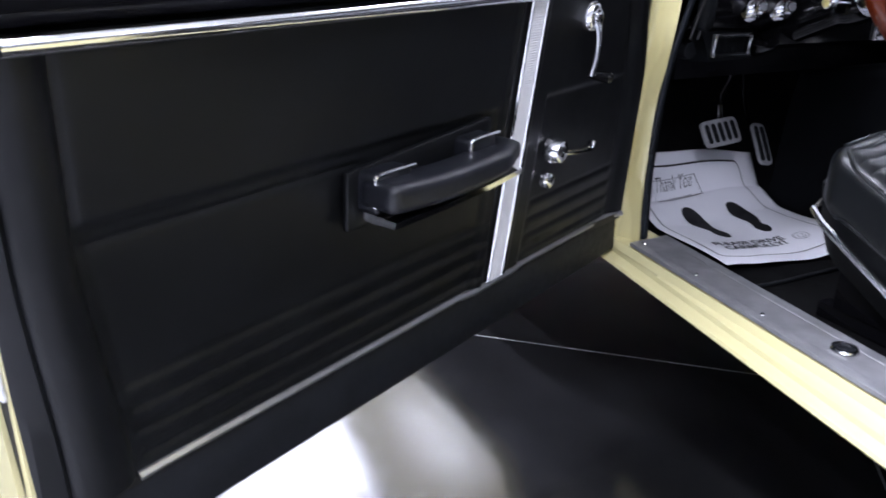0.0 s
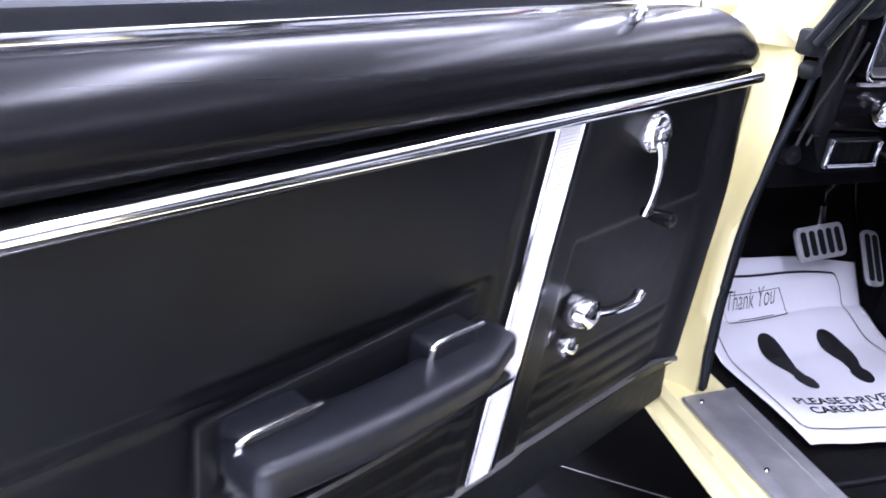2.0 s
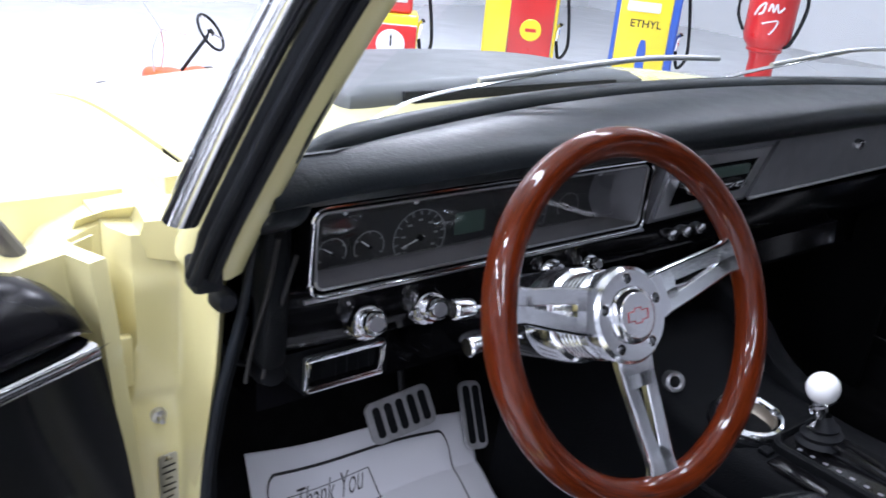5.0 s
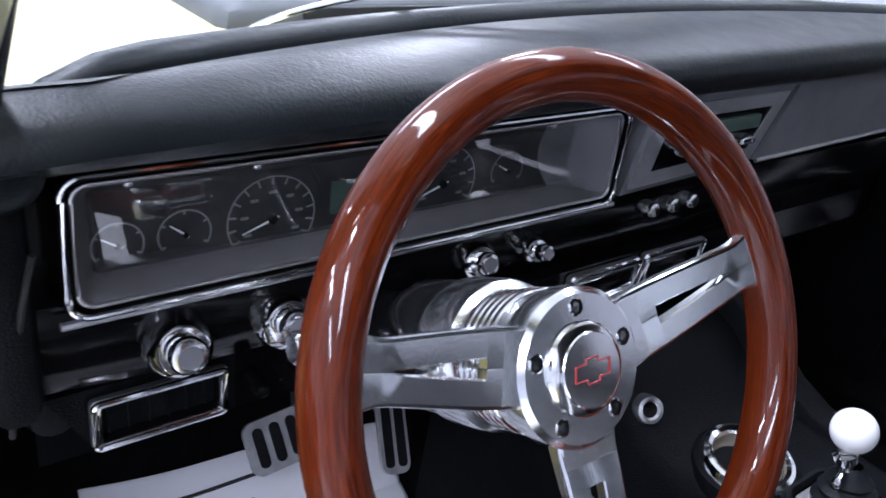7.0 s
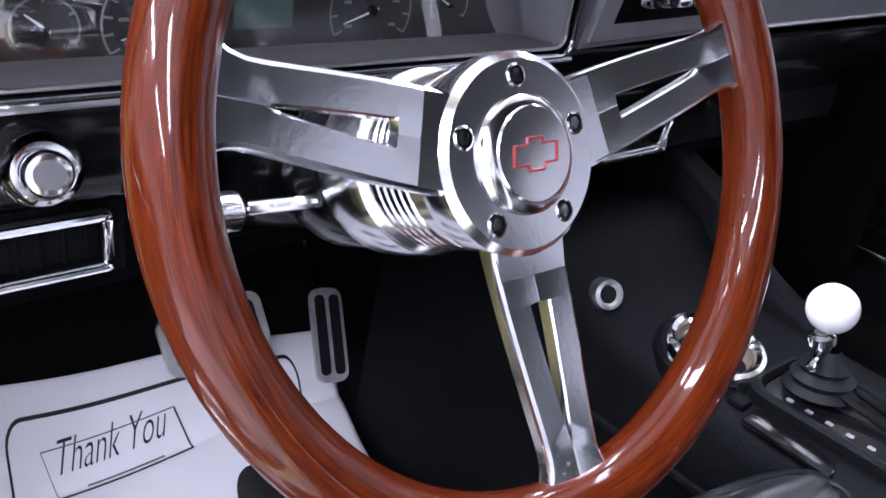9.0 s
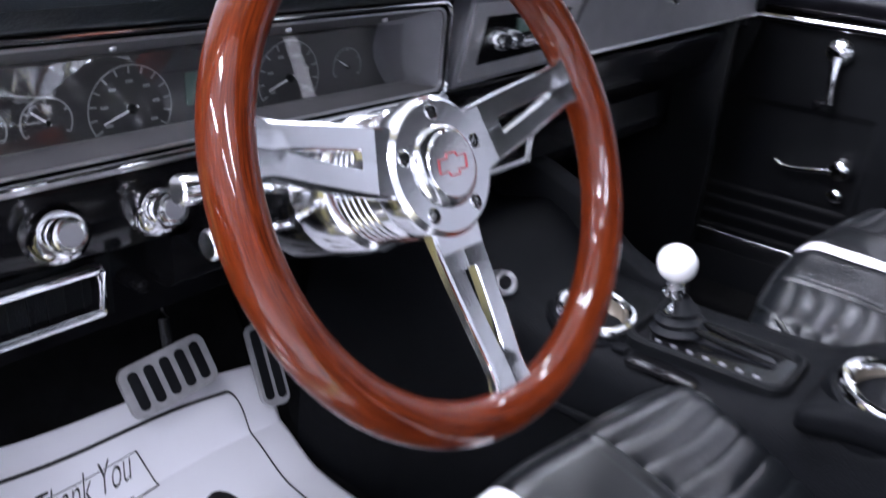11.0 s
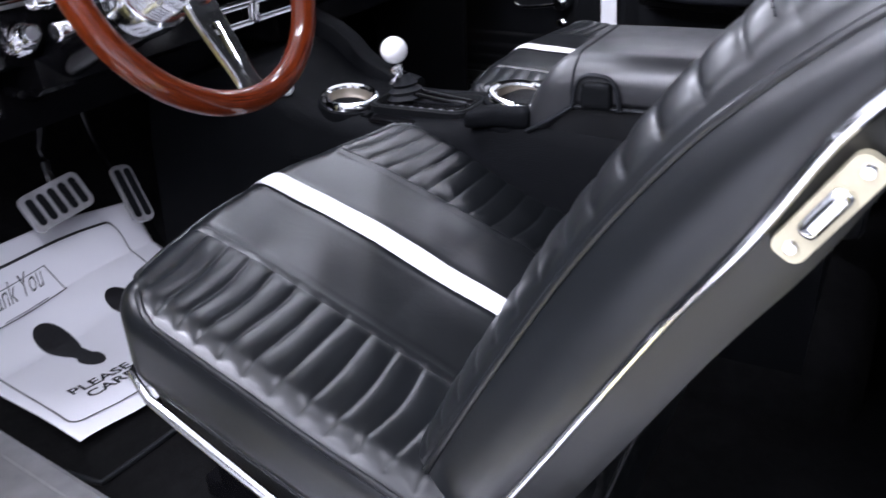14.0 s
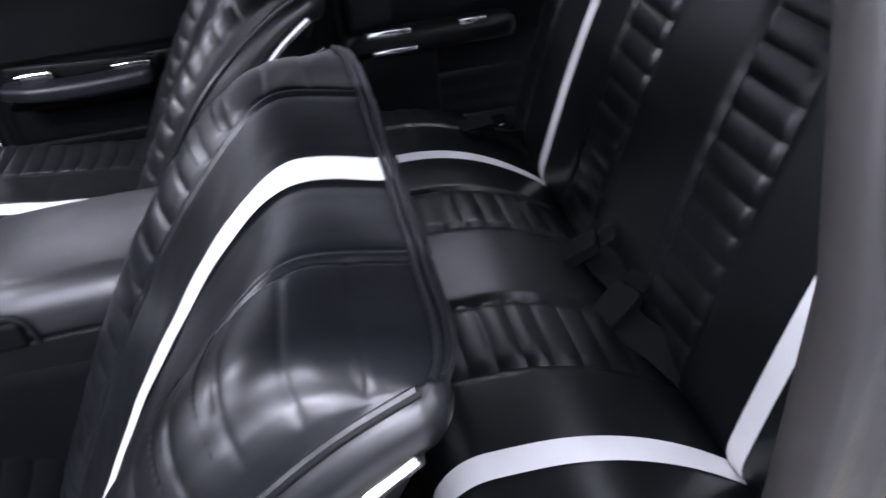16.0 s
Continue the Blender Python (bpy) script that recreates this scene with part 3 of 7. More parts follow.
def build_front_body():
    hood_z = lambda x, y: 0.962 - 0.035 * (y - 0.35) - 0.07 * x * x - 0.22 * max(0.0, y - 0.7) ** 2 - 0.05 * x * x * smooth_step(0.5, 1.2, y)
    F = thing("front_fender", "pale yellow painted front fender beside the hood", "fender", at=(-0.78, 1.1, 0.3))
    def fender(s):
        rings = []
        for y in span(0.20, 1.45, 48):
            z = hood_z(0.64, y)
            low = 0.34 - 0.14 * smooth_step(0.20, 0.30, y)
            pr = [(0.638, z - 0.03), (0.640, z), (0.70, z + 0.006), (0.76, z + 0.002), (0.82, z - 0.022), (0.868, z - 0.075), (0.885, z - 0.16), (0.89, z - 0.35), (0.88, low), (0.84, low), (0.85, z - 0.35), (0.80, z - 0.08)]
            rings.append([(s * x, y, zz) for x, zz in pr])
        return loft(bmesh.new(), rings)
    # Unseen dark pan, added to stop lamps reflecting in the floor under the car.
    part("reflection_pan", boxed(-0.84, 0.84, 0.28, 1.45, 0.30, 0.33, 0.004), RUBBER, CAR, "unseen dark pan below the nose, added to block floor reflections")
    part("panel", fender(-1), YELLOW, F, flat=50)
    F2 = thing("front_fender", "pale yellow painted front fender beside the hood", "fender", at=(0.78, 1.1, 0.3))
    part("panel", fender(1), YELLOW, F2, flat=50)
    # folded metal behind the fender, seen in the open door gap
    def fold(pts, thick=0.003):
        """A bent sheet from rows of (x, y, z) points."""
        b = bmesh.new()
        n = len(pts[0])
        g = [[b.verts.new(Vector(q)) for q in r] for r in pts]
        h = [[b.verts.new(Vector(q) + Vector((0, thick, 0))) for q in r] for r in pts]
        for i in range(len(pts) - 1):
            for j in range(n - 1):
                b.faces.new((g[i][j], g[i][j + 1], g[i + 1][j + 1], g[i + 1][j]))
                b.faces.new((h[i][j], h[i + 1][j], h[i + 1][j + 1], h[i][j + 1]))
        edge = [(i, 0) for i in range(len(pts))] + [(len(pts) - 1, j) for j in range(1, n)] + [(i, n - 1) for i in range(len(pts) - 2, -1, -1)] + [(0, j) for j in range(n - 2, 0, -1)]
        for (i, j), (k, l) in zip(edge, edge[1:] + edge[:1]):
            b.faces.new((g[i][j], g[k][l], h[k][l], h[i][j]))
        return b
    leaf = [[(-0.866, 0.165, 0.922), (-0.840, 0.158, 0.930), (-0.812, 0.160, 0.933), (-0.790, 0.172, 0.934)],
            [(-0.852, 0.172, 0.896), (-0.832, 0.164, 0.902), (-0.809, 0.166, 0.900), (-0.793, 0.178, 0.896)],
            [(-0.828, 0.180, 0.870), (-0.818, 0.172, 0.868), (-0.805, 0.174, 0.862), (-0.797, 0.184, 0.858)]]
    part("rear_flange", fold(leaf), YELLOW, F, "creased yellow inner fender flange", flat=20)
    part("inner_bracket", fold([[(-0.796, 0.205, 0.938), (-0.772, 0.190, 0.950), (-0.748, 0.178, 0.955)], [(-0.800, 0.235, 0.905), (-0.778, 0.225, 0.918), (-0.750, 0.200, 0.930)]]), YELLOW, F, "folded yellow fender bracket", flat=20)
    part("inner_apron", boxed(-0.86, -0.735, 0.262, 0.270, 0.60, 0.945, 0.002), YELLOW, F, "shaded yellow inner fender wall")
    H = thing("hood", "pale yellow hood with a charcoal cowl scoop", "hood", at=(0, 1.2, 0.5))
    rings = []
    xs = span(-0.632, 0.632, 25)
    for y in span(0.36, 1.45, 20):
        rings.append([(x, y, hood_z(x, y)) for x in xs] + [(x, y, hood_z(x, y) - 0.02) for x in xs[::-1]])
    part("panel", loft(bmesh.new(), rings), YELLOW, H, flat=50)
    b = pillow(bmesh.new(), (0.64, 0.50, 0.06), 0.025, (20, 20, 6), lambda p: Vector((p.x * (1 - 0.25 * p.y), p.y + 0.73, p.z * (1 - 0.5 * p.y) + hood_z(p.x, p.y + 0.73) - 0.004)))
    part("cowl_scoop", b, HOODBLACK, H, "charcoal raised cowl scoop")
    part("scoop_grille", boxed(-0.24, 0.24, 0.474, 0.484, 0.952, 0.974, 0.002), RUBBER, H, "dark open scoop grille")
    C = thing("cowl_panel", "pale yellow vented cowl panel below the windscreen", "cowl", at=(0, 0.3, 0.9))
    part("panel", loft(bmesh.new(), [[(x, 0.235, 0.985 - 0.05 * x * x), (x, 0.352, 0.958 - 0.05 * x * x), (x, 0.352, 0.93), (x, 0.235, 0.93)] for x in span(-0.70, 0.70, 17)]), YELLOW, C)
    for i in range(15):
        x = -0.42 + i * 0.06
        part("vent_slot", boxed(x - 0.02, x + 0.02, 0.29, 0.302, 0.968, 0.976), RUBBER, C, smooth=False)
    for x0, x1 in ((-0.43, 0.06), (0.18, 0.62)):
        W = thing("wiper", "bright metal windscreen wiper resting at the cowl", "wiper", at=(x0, 0.33, 0.97))
        part("arm", tube(bmesh.new(), curve_points([(x0, 0.30, 0.975), (x0 + 0.05, 0.25, 1.02), (x0 + 0.18, 0.20, 1.055), (x1 - 0.14, 0.175, 1.075)], 6), 0.005, 8, flat=0.6), CHROME, W)
        part("blade", tube(bmesh.new(), curve_points([(x0 + 0.10, 0.19, 1.055), (x1 - 0.14, 0.168, 1.078), (x1 + 0.04, 0.165, 1.075)], 8), 0.004, 8), SATIN, W)
        part("pivot", lathe(bmesh.new(), [(0, 0.022), (0.011, 0.018), (0.013, 0.0)], Matrix.Translation((x0, 0.30, 0.962)), 18), CHROME, W)


WARP[0] = Matrix.Translation((0, 0, 0.012))
build_front_body()


def build_glasshouse():
    W = thing("windscreen", "clear curved windscreen glass in a black rubber surround", "windscreen", at=(0, 0.2, 1.0))
    def ws(u, v):
        x = u * (0.70 - 0.10 * v)
        return (x, 0.245 - 0.16 * u * u - 0.50 * v + 0.04 * v * v, 0.985 + 0.40 * v)
    g = part("pane", sheet(bmesh.new(), ws, span(-1, 1, 21), span(0, 1, 9)), GLASS, W, "clear windscreen glass")
    g.visible_shadow = False
    part("lower_rubber", tube(bmesh.new(), [Vector(ws(u, 0)) + Vector((0, 0.004, 0.008)) for u in span(-1, 1, 25)], 0.011, 8), RUBBER, W, "black rubber surround")
    part("upper_rubber", tube(bmesh.new(), [Vector(ws(u, 1)) for u in span(-1, 1, 25)], 0.012, 8), RUBBER, W)
    R = thing("car_roof", "pale yellow steel roof with a black headliner", "roof", at=(0, -0.8, 1.37))
    def roof(x, y):
        return 1.42 - 0.13 * x * x - 0.05 * ((y + 0.85) / 0.6) ** 2
    xs = span(-0.60, 0.60, 17)
    part("skin", loft(bmesh.new(), [[(x, y, roof(x, y) + 0.03) for x in xs] + [(x, y, roof(x, y) + 0.012) for x in xs[::-1]] for y in span(-0.27, -1.55, 13)]), YELLOW, R, flat=50)
    part("headliner", loft(bmesh.new(), [[(x, y, roof(x, y)) for x in xs] + [(x, y, roof(x, y) - 0.01) for x in xs[::-1]] for y in span(-0.28, -1.54, 13)]), VINYL, R, "black vinyl headliner", flat=50)
    part("rear_shelf", boxed(-0.60, 0.60, -1.95, -1.40, 0.86, 0.88, 0.004), VINYL, CAR, "black rear parcel shelf")
    BG = thing("rear_window", "sloping rear window glass", "window", at=(0, -1.8, 0.9))
    g = part("pane", sheet(bmesh.new(), lambda u, v: (u * (0.58 + 0.04 * v), -1.55 - 0.40 * v, 1.37 - 0.45 * v), span(-1, 1, 9), span(0, 1, 5)), GLASS, BG, "clear rear glass")
    g.visible_shadow = False
    for s in (-1, 1):
        part("rear_roof_pillar", loft(bmesh.new(), [[(s * 0.60, -1.40, 1.38), (s * 0.62, -1.62, 1.36), (s * 0.60, -1.62, 1.34), (s * 0.575, -1.40, 1.355)], [(s * 0.72, -1.50, 0.95), (s * 0.72, -2.05, 0.93), (s * 0.66, -2.05, 0.90), (s * 0.665, -1.50, 0.92)]]), BLACKPAINT, CAR)


build_glasshouse()
WARP[0] = None


def build_rear_quarter(s):
    """Lock pillar and inner quarter panel behind the door."""
    Q = thing("quarter_panel", "black padded rear quarter trim with a chrome-edged armrest", "trim panel", at=(s * 0.70, -1.2, 0.4))
    def X(x):
        return s * x
    def face(y, z):
        return 0.705 - 0.035 * smooth_step(0.55, 0.92, z)
    ys, zs = span(-1.03, -1.62, 40), span(0.38, 0.93, 60)
    def fn(y, z):
        d = 0.0
        for zz in (0.50, 0.535, 0.57, 0.605):
            d += 0.004 * groove(z - zz, 0.006)
        d += 0.004 * groove(z - 0.70, 0.004)
        return (X(face(y, z) + d), y, z)
    part("trim_skin", sheet(bmesh.new(), fn, ys, zs), VINYL, Q)
    part("backing", boxed(*sorted((X(0.712), X(0.80))), -1.62, -1.04, 0.36, 0.93), BLACKPAINT, Q)
    part("upper_strip", boxed(*sorted((X(0.655), X(0.668))), -1.60, -1.04, 0.838, 0.850, 0.003), CHROME, Q, "chrome trim strip")
    part("ledge", boxed(*sorted((X(0.66), X(0.80))), -1.60, -1.02, 0.865, 0.90, 0.012, 3), BLACKPAINT, Q)
    b = pillow(bmesh.new(), (0.06, 0.34, 0.05), 0.02, (8, 20, 8), lambda p: Vector((X(0.675 if s > 0 else 0.715) + p.x, p.y - 1.10, p.z + 0.70)))
    if s > 0:
        part("armrest", b, VINYL, Q, "padded black armrest")
    for y0, y1 in ((-1.06, -0.97), (-1.21, -1.155)) if s > 0 else ():
        part("chrome_edge", boxed(*sorted((X(0.642), X(0.662))), y0, y1, 0.716, 0.731, 0.003), CHROME, Q, "chrome armrest edge")
    if s > 0:
        part("chrome_lower_edge", boxed(*sorted((X(0.640), X(0.652))), -1.07, -0.98, 0.683, 0.694, 0.003), CHROME, Q, "chrome armrest edge")
    # body side outside
    prof = [(0.80, 0.25), (0.87, 0.32), (0.895, 0.60), (0.885, 0.80), (0.84, 0.93), (0.80, 0.95), (0.80, 0.90)]
    part("outer_panel", loft(bmesh.new(), [[(X(x), y, z) for x, z in prof] for y in span(-1.06, -2.6, 12)]), YELLOW, Q, "pale yellow quarter panel skin", flat=50)
    # lock pillar
    d = 0.038 if s < 0 else 0.0
    rings = [[(X(0.86), -1.075, z), (X(0.86), -1.01 + d, z), (X(0.80), -0.982 + d, z), (X(0.776), -0.975 + d, z), (X(0.735 if s > 0 else 0.773), -0.96 if s > 0 else -0.945, z), (X(0.725 if s > 0 else 0.770), -0.97, z), (X(0.725 if s > 0 else 0.770), -1.075, z)] for z in span(0.38, 0.985, 10)]
    part("lock_pillar", loft(bmesh.new(), rings), YELLOW, Q, "pale yellow lock pillar", flat=40)
    part("door_seal", tube(bmesh.new(), curve_points([(X(0.732), -0.934, 0.40), (X(0.732), -0.934, 0.70), (X(0.732), -0.933, 0.87), (X(0.734), -0.938, 0.93), (X(0.740), -0.950, 0.975), (X(0.752), -0.962, 1.005)], 8), 0.0085, 12), RUBBER, Q, "black rubber door seal")
    if s < 0:
        rows = ((0.782, -0.902, 0.80, 0.006), (0.782, -0.903, 0.90, 0.006), (0.784, -0.914, 0.96, 0.0068), (0.787, -0.925, 1.01, 0.009), (0.790, -0.934, 1.06, 0.012), (0.787, -0.941, 1.14, 0.014), (0.745, -0.956, 1.25, 0.016), (0.67, -0.975, 1.36, 0.016))
        rings = []
        for x, y, z, w in rows:
            rings.append([(X(x + 0.010 * math.sin(a) + 0.003 * math.sin(3 * a)), y - w + w * math.cos(a), z) for a in span(0, 2 * math.pi, 17)[:-1]])
        part("window_seal", loft(bmesh.new(), rings), GREYSEAL, Q, "grey-brown rubber window seal", flat=60)
        part("latch_plate", boxed(-0.812, -0.783, -0.938, -0.930, 0.950, 0.983, 0.004), RUBBER, Q, "dark latch plate on the yellow pillar")
    else:
        part("window_seal", tube(bmesh.new(), curve_points([(X(0.778), -0.975, 0.975), (X(0.784), -0.975, 1.03), (X(0.780), -0.972, 1.13), (X(0.735), -0.968, 1.25), (X(0.67), -0.98, 1.36)], 8), 0.019, 16, flat=0.7), GREYSEAL, Q, "grey-black rubber window seal")
    S = lathe(bmesh.new(), [(0, 0.022), (0.009, 0.022), (0.009, 0.006), (0.016, 0.004), (0.016, 0)], aim((X(0.79), -0.976, 0.62), (0, 1, 0)), 18)
    part("striker", S, CHROME, Q, "chrome striker bolt")


WARP[0] = Matrix.Translation((0, -0.048, 0.02))
build_rear_quarter(-1)
build_rear_quarter(1)
WARP[0] = None


# ---- doors ----
def door_lean(z):
    return -0.018 - 0.10 * (0.89 - z)


def build_door(name, m, s, label):
    """A door in its own axes: x from the hinge rearward, y into the cabin, z up. s mirrors it."""
    D = thing(name, label, "car door", turn=m)
    L = dict(local=True)
    R = [0.60, 0.566, 0.532, 0.498]

    def roll_edge(z):
        return 1.037 - 0.030 * (1 - smooth_step(0.46, 0.74, z))

    def welt(z):
        return 1.090 - 0.015 * (1 - smooth_step(0.47, 0.75, z))

    def front_edge(z):
        return 0.034 - 0.040 * (1 - smooth_step(0.64, 0.90, z))

    def face(u, z):
        w = door_lean(z)
        e, r, f = roll_edge(z), welt(z), front_edge(z)
        flat = 1 - smooth_step(e - 0.014, e, u)
        low = (1 - smooth_step(0.738, 0.750, z)) * flat
        front = (1 - smooth_step(0.262, 0.272, u)) * smooth_step(f, f + 0.01, u)
        back = smooth_step(0.395, 0.41, u)
        w -= 0.005 * low * max(front, back)
        w -= 0.003 * groove(z - 0.725, 0.003) * smooth_step(0.66, 0.70, u) * flat
        ribs = smooth_step(0.37, 0.39, u) * (1 - smooth_step(e - 0.016, e - 0.004, u)) + smooth_step(f + 0.004, f + 0.02, u) * (1 - smooth_step(0.245, 0.262, u))
        for zz in (0.570, 0.540, 0.510, 0.480):
            w += ribs * (0.0022 * groove(z - zz + 0.011, 0.009) - 0.0018 * groove(z - zz, 0.003))
        # soft rolls along the rear and front edges
        k = min(1.0, max(0.0, (u - e) / (r - e)))
        w += 0.011 * math.sin(math.pi * k) ** 0.65 - 0.004 * smooth_step(0.9, 1.0, k) - 0.003 * groove(u - e, 0.006)
        k = min(1.0, max(0.0, (f - u) / 0.062))
        w += 0.011 * math.sin(math.pi * 0.85 * k) - 0.0025 * groove(u - f, 0.008)
        w += 0.004 * (groove(u - 0.314, 0.006) + groove(u - 0.382, 0.006))
        return w

    us, zs = span(0, 1, 300), span(0.462, 0.892, 130)
    def trim(v, z):
        u = -0.035 + v * (welt(z) + 0.035)
        return (u, face(u, z), z)
    part("trim_panel", sheet(bmesh.new(), trim, us, zs), VINYL, D, "black moulded vinyl trim panel with horizontal pleats", **L)
    part("panel_edge", loft(bmesh.new(), [[(u, -0.06, 0.452), (u, face(u, 0.462), 0.462), (u, face(u, 0.462) - 0.004, 0.446), (u, -0.08, 0.44)] for u in span(-0.035, 1.075, 12)]), VINYL, D, **L)
    # upper painted roll
    prof = [(-0.03, 0.903), (-0.006, 0.912), (0.004, 0.925), (0.005, 0.940), (-0.003, 0.955), (-0.018, 0.966), (-0.040, 0.972), (-0.060, 0.970), (-0.068, 0.958), (-0.068, 0.90)]
    rings = []
    for u in span(-0.025, 1.087, 60):
        e = 1 - math.sqrt(max(0.0, 1 - max(0.0, (0.075 - u) / 0.1) ** 2))
        rings.append([(u, y - 0.025 * e, 0.90 + (z - 0.90) * (1 - 0.95 * e)) for y, z in prof])
    part("upper_roll", loft(bmesh.new(), rings), BLACKPAINT, D, "satin black painted upper door roll", flat=60, **L)
    b = bmesh.new()
    loft(b, [[(u, -0.022, 0.8895)] + [(u, -0.003 + 0.0085 * math.cos(radians(a)), 0.8975 + 0.0080 * math.sin(radians(a))) for a in span(-85, 85, 9)] + [(u, -0.022, 0.9055)] for u in span(-0.012, 1.080, 30)])
    part("chrome_strip", b, CHROME, D, "bright chrome trim strip", **L)
    b = bmesh.new()
    loft(b, [[(u, -0.075, 0.452), (u, face(u, 0.462) + 0.003, 0.453), (u, face(u, 0.462) + 0.005, 0.458), (u, face(u, 0.462) + 0.002, 0.463), (u, -0.07, 0.464)] for u in span(-0.035, 1.004, 30)])
    part("lower_strip", b, SATIN, D, "thin chrome strip along the bottom", **L)
    # white stripe with beaded edges
    b = bmesh.new()
    cols = [0.3245 + 0.0365 * i / 12 for i in range(13)]
    sheet(b, lambda u, z: (u, door_lean(z) + 0.0045 + 0.0005 * math.cos(z * 1800), z), cols, span(0.464, 0.8905, 244))
    part("white_stripe", b, WHITEVINYL, D, "ribbed white vinyl stripe", **L)
    for uu in (0.3235, 0.3620):
        part("stripe_bead", tube(bmesh.new(), [(uu, door_lean(z) + 0.004, z) for z in span(0.464, 0.8905, 12)], 0.0022, 6), CHROME, D, "thin bright bead", **L)
    # window crank
    c = (0.184, door_lean(0.856), 0.856)
    k = part("window_crank", lathe(bmesh.new(), [(0, 0.021), (0.008, 0.0205), (0.011, 0.0185), (0.0115, 0.017), (0.018, 0.0150), (0.0225, 0.010), (0.0235, 0.005), (0.0235, 0.0)], aim(c, (0, 1, 0)), 36), CHROME, D, "chrome window crank", **L)
    arm = curve_points([(0.184, c[1] + 0.016, 0.846), (0.185, c[1] + 0.021, 0.826), (0.187, c[1] + 0.022, 0.796), (0.190, c[1] + 0.018, 0.768)], 6)
    part("arm", tube(bmesh.new(), arm, [0.010, 0.0095, 0.009, 0.0085, 0.008, 0.0075, 0.007, 0.007, 0.0068, 0.0066, 0.0064, 0.0062, 0.006, 0.006, 0.006, 0.006, 0.006, 0.006, 0.006][: len(arm)], 10, flat=0.6, up=(0, 1, 0)), CHROME, k, **L)
    part("grip", lathe(bmesh.new(), [(0, 0.034), (0.006, 0.034), (0.009, 0.030), (0.008, 0.014), (0.006, 0.004), (0.005, -0.004)], aim((0.181, c[1] + 0.012, 0.768), (-0.25, 1, -0.05)), 18), GLOSSBLACK, k, "dark glossy knob grip", **L)
    # inside latch lever and lock
    c = (0.230, door_lean(0.653), 0.653)
    k = part("latch_lever", lathe(bmesh.new(), [(0, 0.028), (0.010, 0.027), (0.017, 0.023), (0.020, 0.015), (0.022, 0.005), (0.022, 0.0)], aim(c, (0, 1, 0)), 30), CHROME, D, "chrome inside latch lever", **L)
    arm = curve_points([(0.224, c[1] + 0.018, 0.651), (0.194, c[1] + 0.022, 0.646), (0.156, c[1] + 0.021, 0.641), (0.132, c[1] + 0.020, 0.641), (0.120, c[1] + 0.018, 0.647)], 6)
    part("arm", tube(bmesh.new(), arm, 0.0055, 10, flat=1.3, up=(0, 1, 0)), CHROME, k, **L)
    part("lock_knob", lathe(bmesh.new(), [(0, 0.016), (0.008, 0.015), (0.013, 0.011), (0.015, 0.004), (0.015, 0.0)], aim((0.232, door_lean(0.603), 0.603), (0, 1, 0)), 26), CHROME, D, "round chrome lock escutcheon", **L)
    # armrest: backing pad, two feet with bright edges, padded bar, lower bright strip
    a = part("armrest", pillow(bmesh.new(), (0.285, 0.054, 0.034), 0.011, (34, 10, 10), lambda p: Vector((0.558 + p.x, 0.002 + p.y + 0.010 * math.cos(p.x * 8) - 0.014 * smooth_step(0.08, 0.14, -p.x), 0.700 + p.z * (1.0 - 0.22 * smooth_step(0.02, 0.135, -p.x)) - 0.005 * math.cos(p.x * 11) + 0.002 * smooth_step(0.0, 0.135, -p.x)))), ARMVINYL, D, "padded black vinyl armrest", **L)
    part("backing_pad", pillow(bmesh.new(), (0.285, 0.011, 0.080), 0.005, (24, 4, 14), lambda p: Vector((0.568 + p.x, door_lean(0.7) + 0.006 + p.y, 0.692 + p.z + (0.0 - 0.06 * p.x) * smooth_step(-0.04, 0.04, p.z)))), VINYL, a, **L)
    for u0, u1, z0, z1 in ((0.628, 0.694, 0.674, 0.722), (0.452, 0.512, 0.684, 0.728)):
        part("foot", boxed(u0, u1, -0.042, 0.002, z0, z1, 0.008, 3), ARMVINYL, a, **L)
        b = tube(bmesh.new(), curve_points([(u0, 0.002, z1 + 0.001), (u1 - 0.006, 0.002, z1 + 0.001), (u1 + 0.002, 0.002, z1 - 0.008), (u1 + 0.002, 0.002, z0 + 0.012)], 6), 0.0022, 8)
        part("foot_trim", b, CHROME, a, "thin chrome edging", **L)
    part("lower_trim", loft(bmesh.new(), [[(u, -0.02, 0.668 + dz), (u, 0.026, 0.668 + dz), (u, 0.029, 0.677 + dz), (u, -0.02, 0.679 + dz)] for u, dz in ((0.692, -0.003), (0.60, -0.004), (0.50, -0.001), (0.430, 0.004))]), CHROME, a, "chrome strip under the armrest", **L)
    # shell, end faces, bottom
    sk = [(-0.092, 0.365), (-0.078, 0.46), (-0.075, 0.95), (-0.10, 0.955), (-0.135, 0.93), (-0.168, 0.80), (-0.175, 0.60), (-0.150, 0.365)]
    part("outer_skin", loft(bmesh.new(), [[(u, y, z) for y, z in sk] for u in span(-0.06, 1.112, 14)]), YELLOW, D, "pale yellow painted door skin", flat=45, **L)
    inner = [(-0.066, 0.47), (-0.036, 0.90), (-0.045, 0.95), (-0.10, 0.95), (-0.10, 0.44), (-0.07, 0.445)]
    part("end_face", loft(bmesh.new(), [[(u, y, z) for y, z in inner] for u in (1.094, 1.106)]), YELLOW, D, "pale yellow door end face", **L)
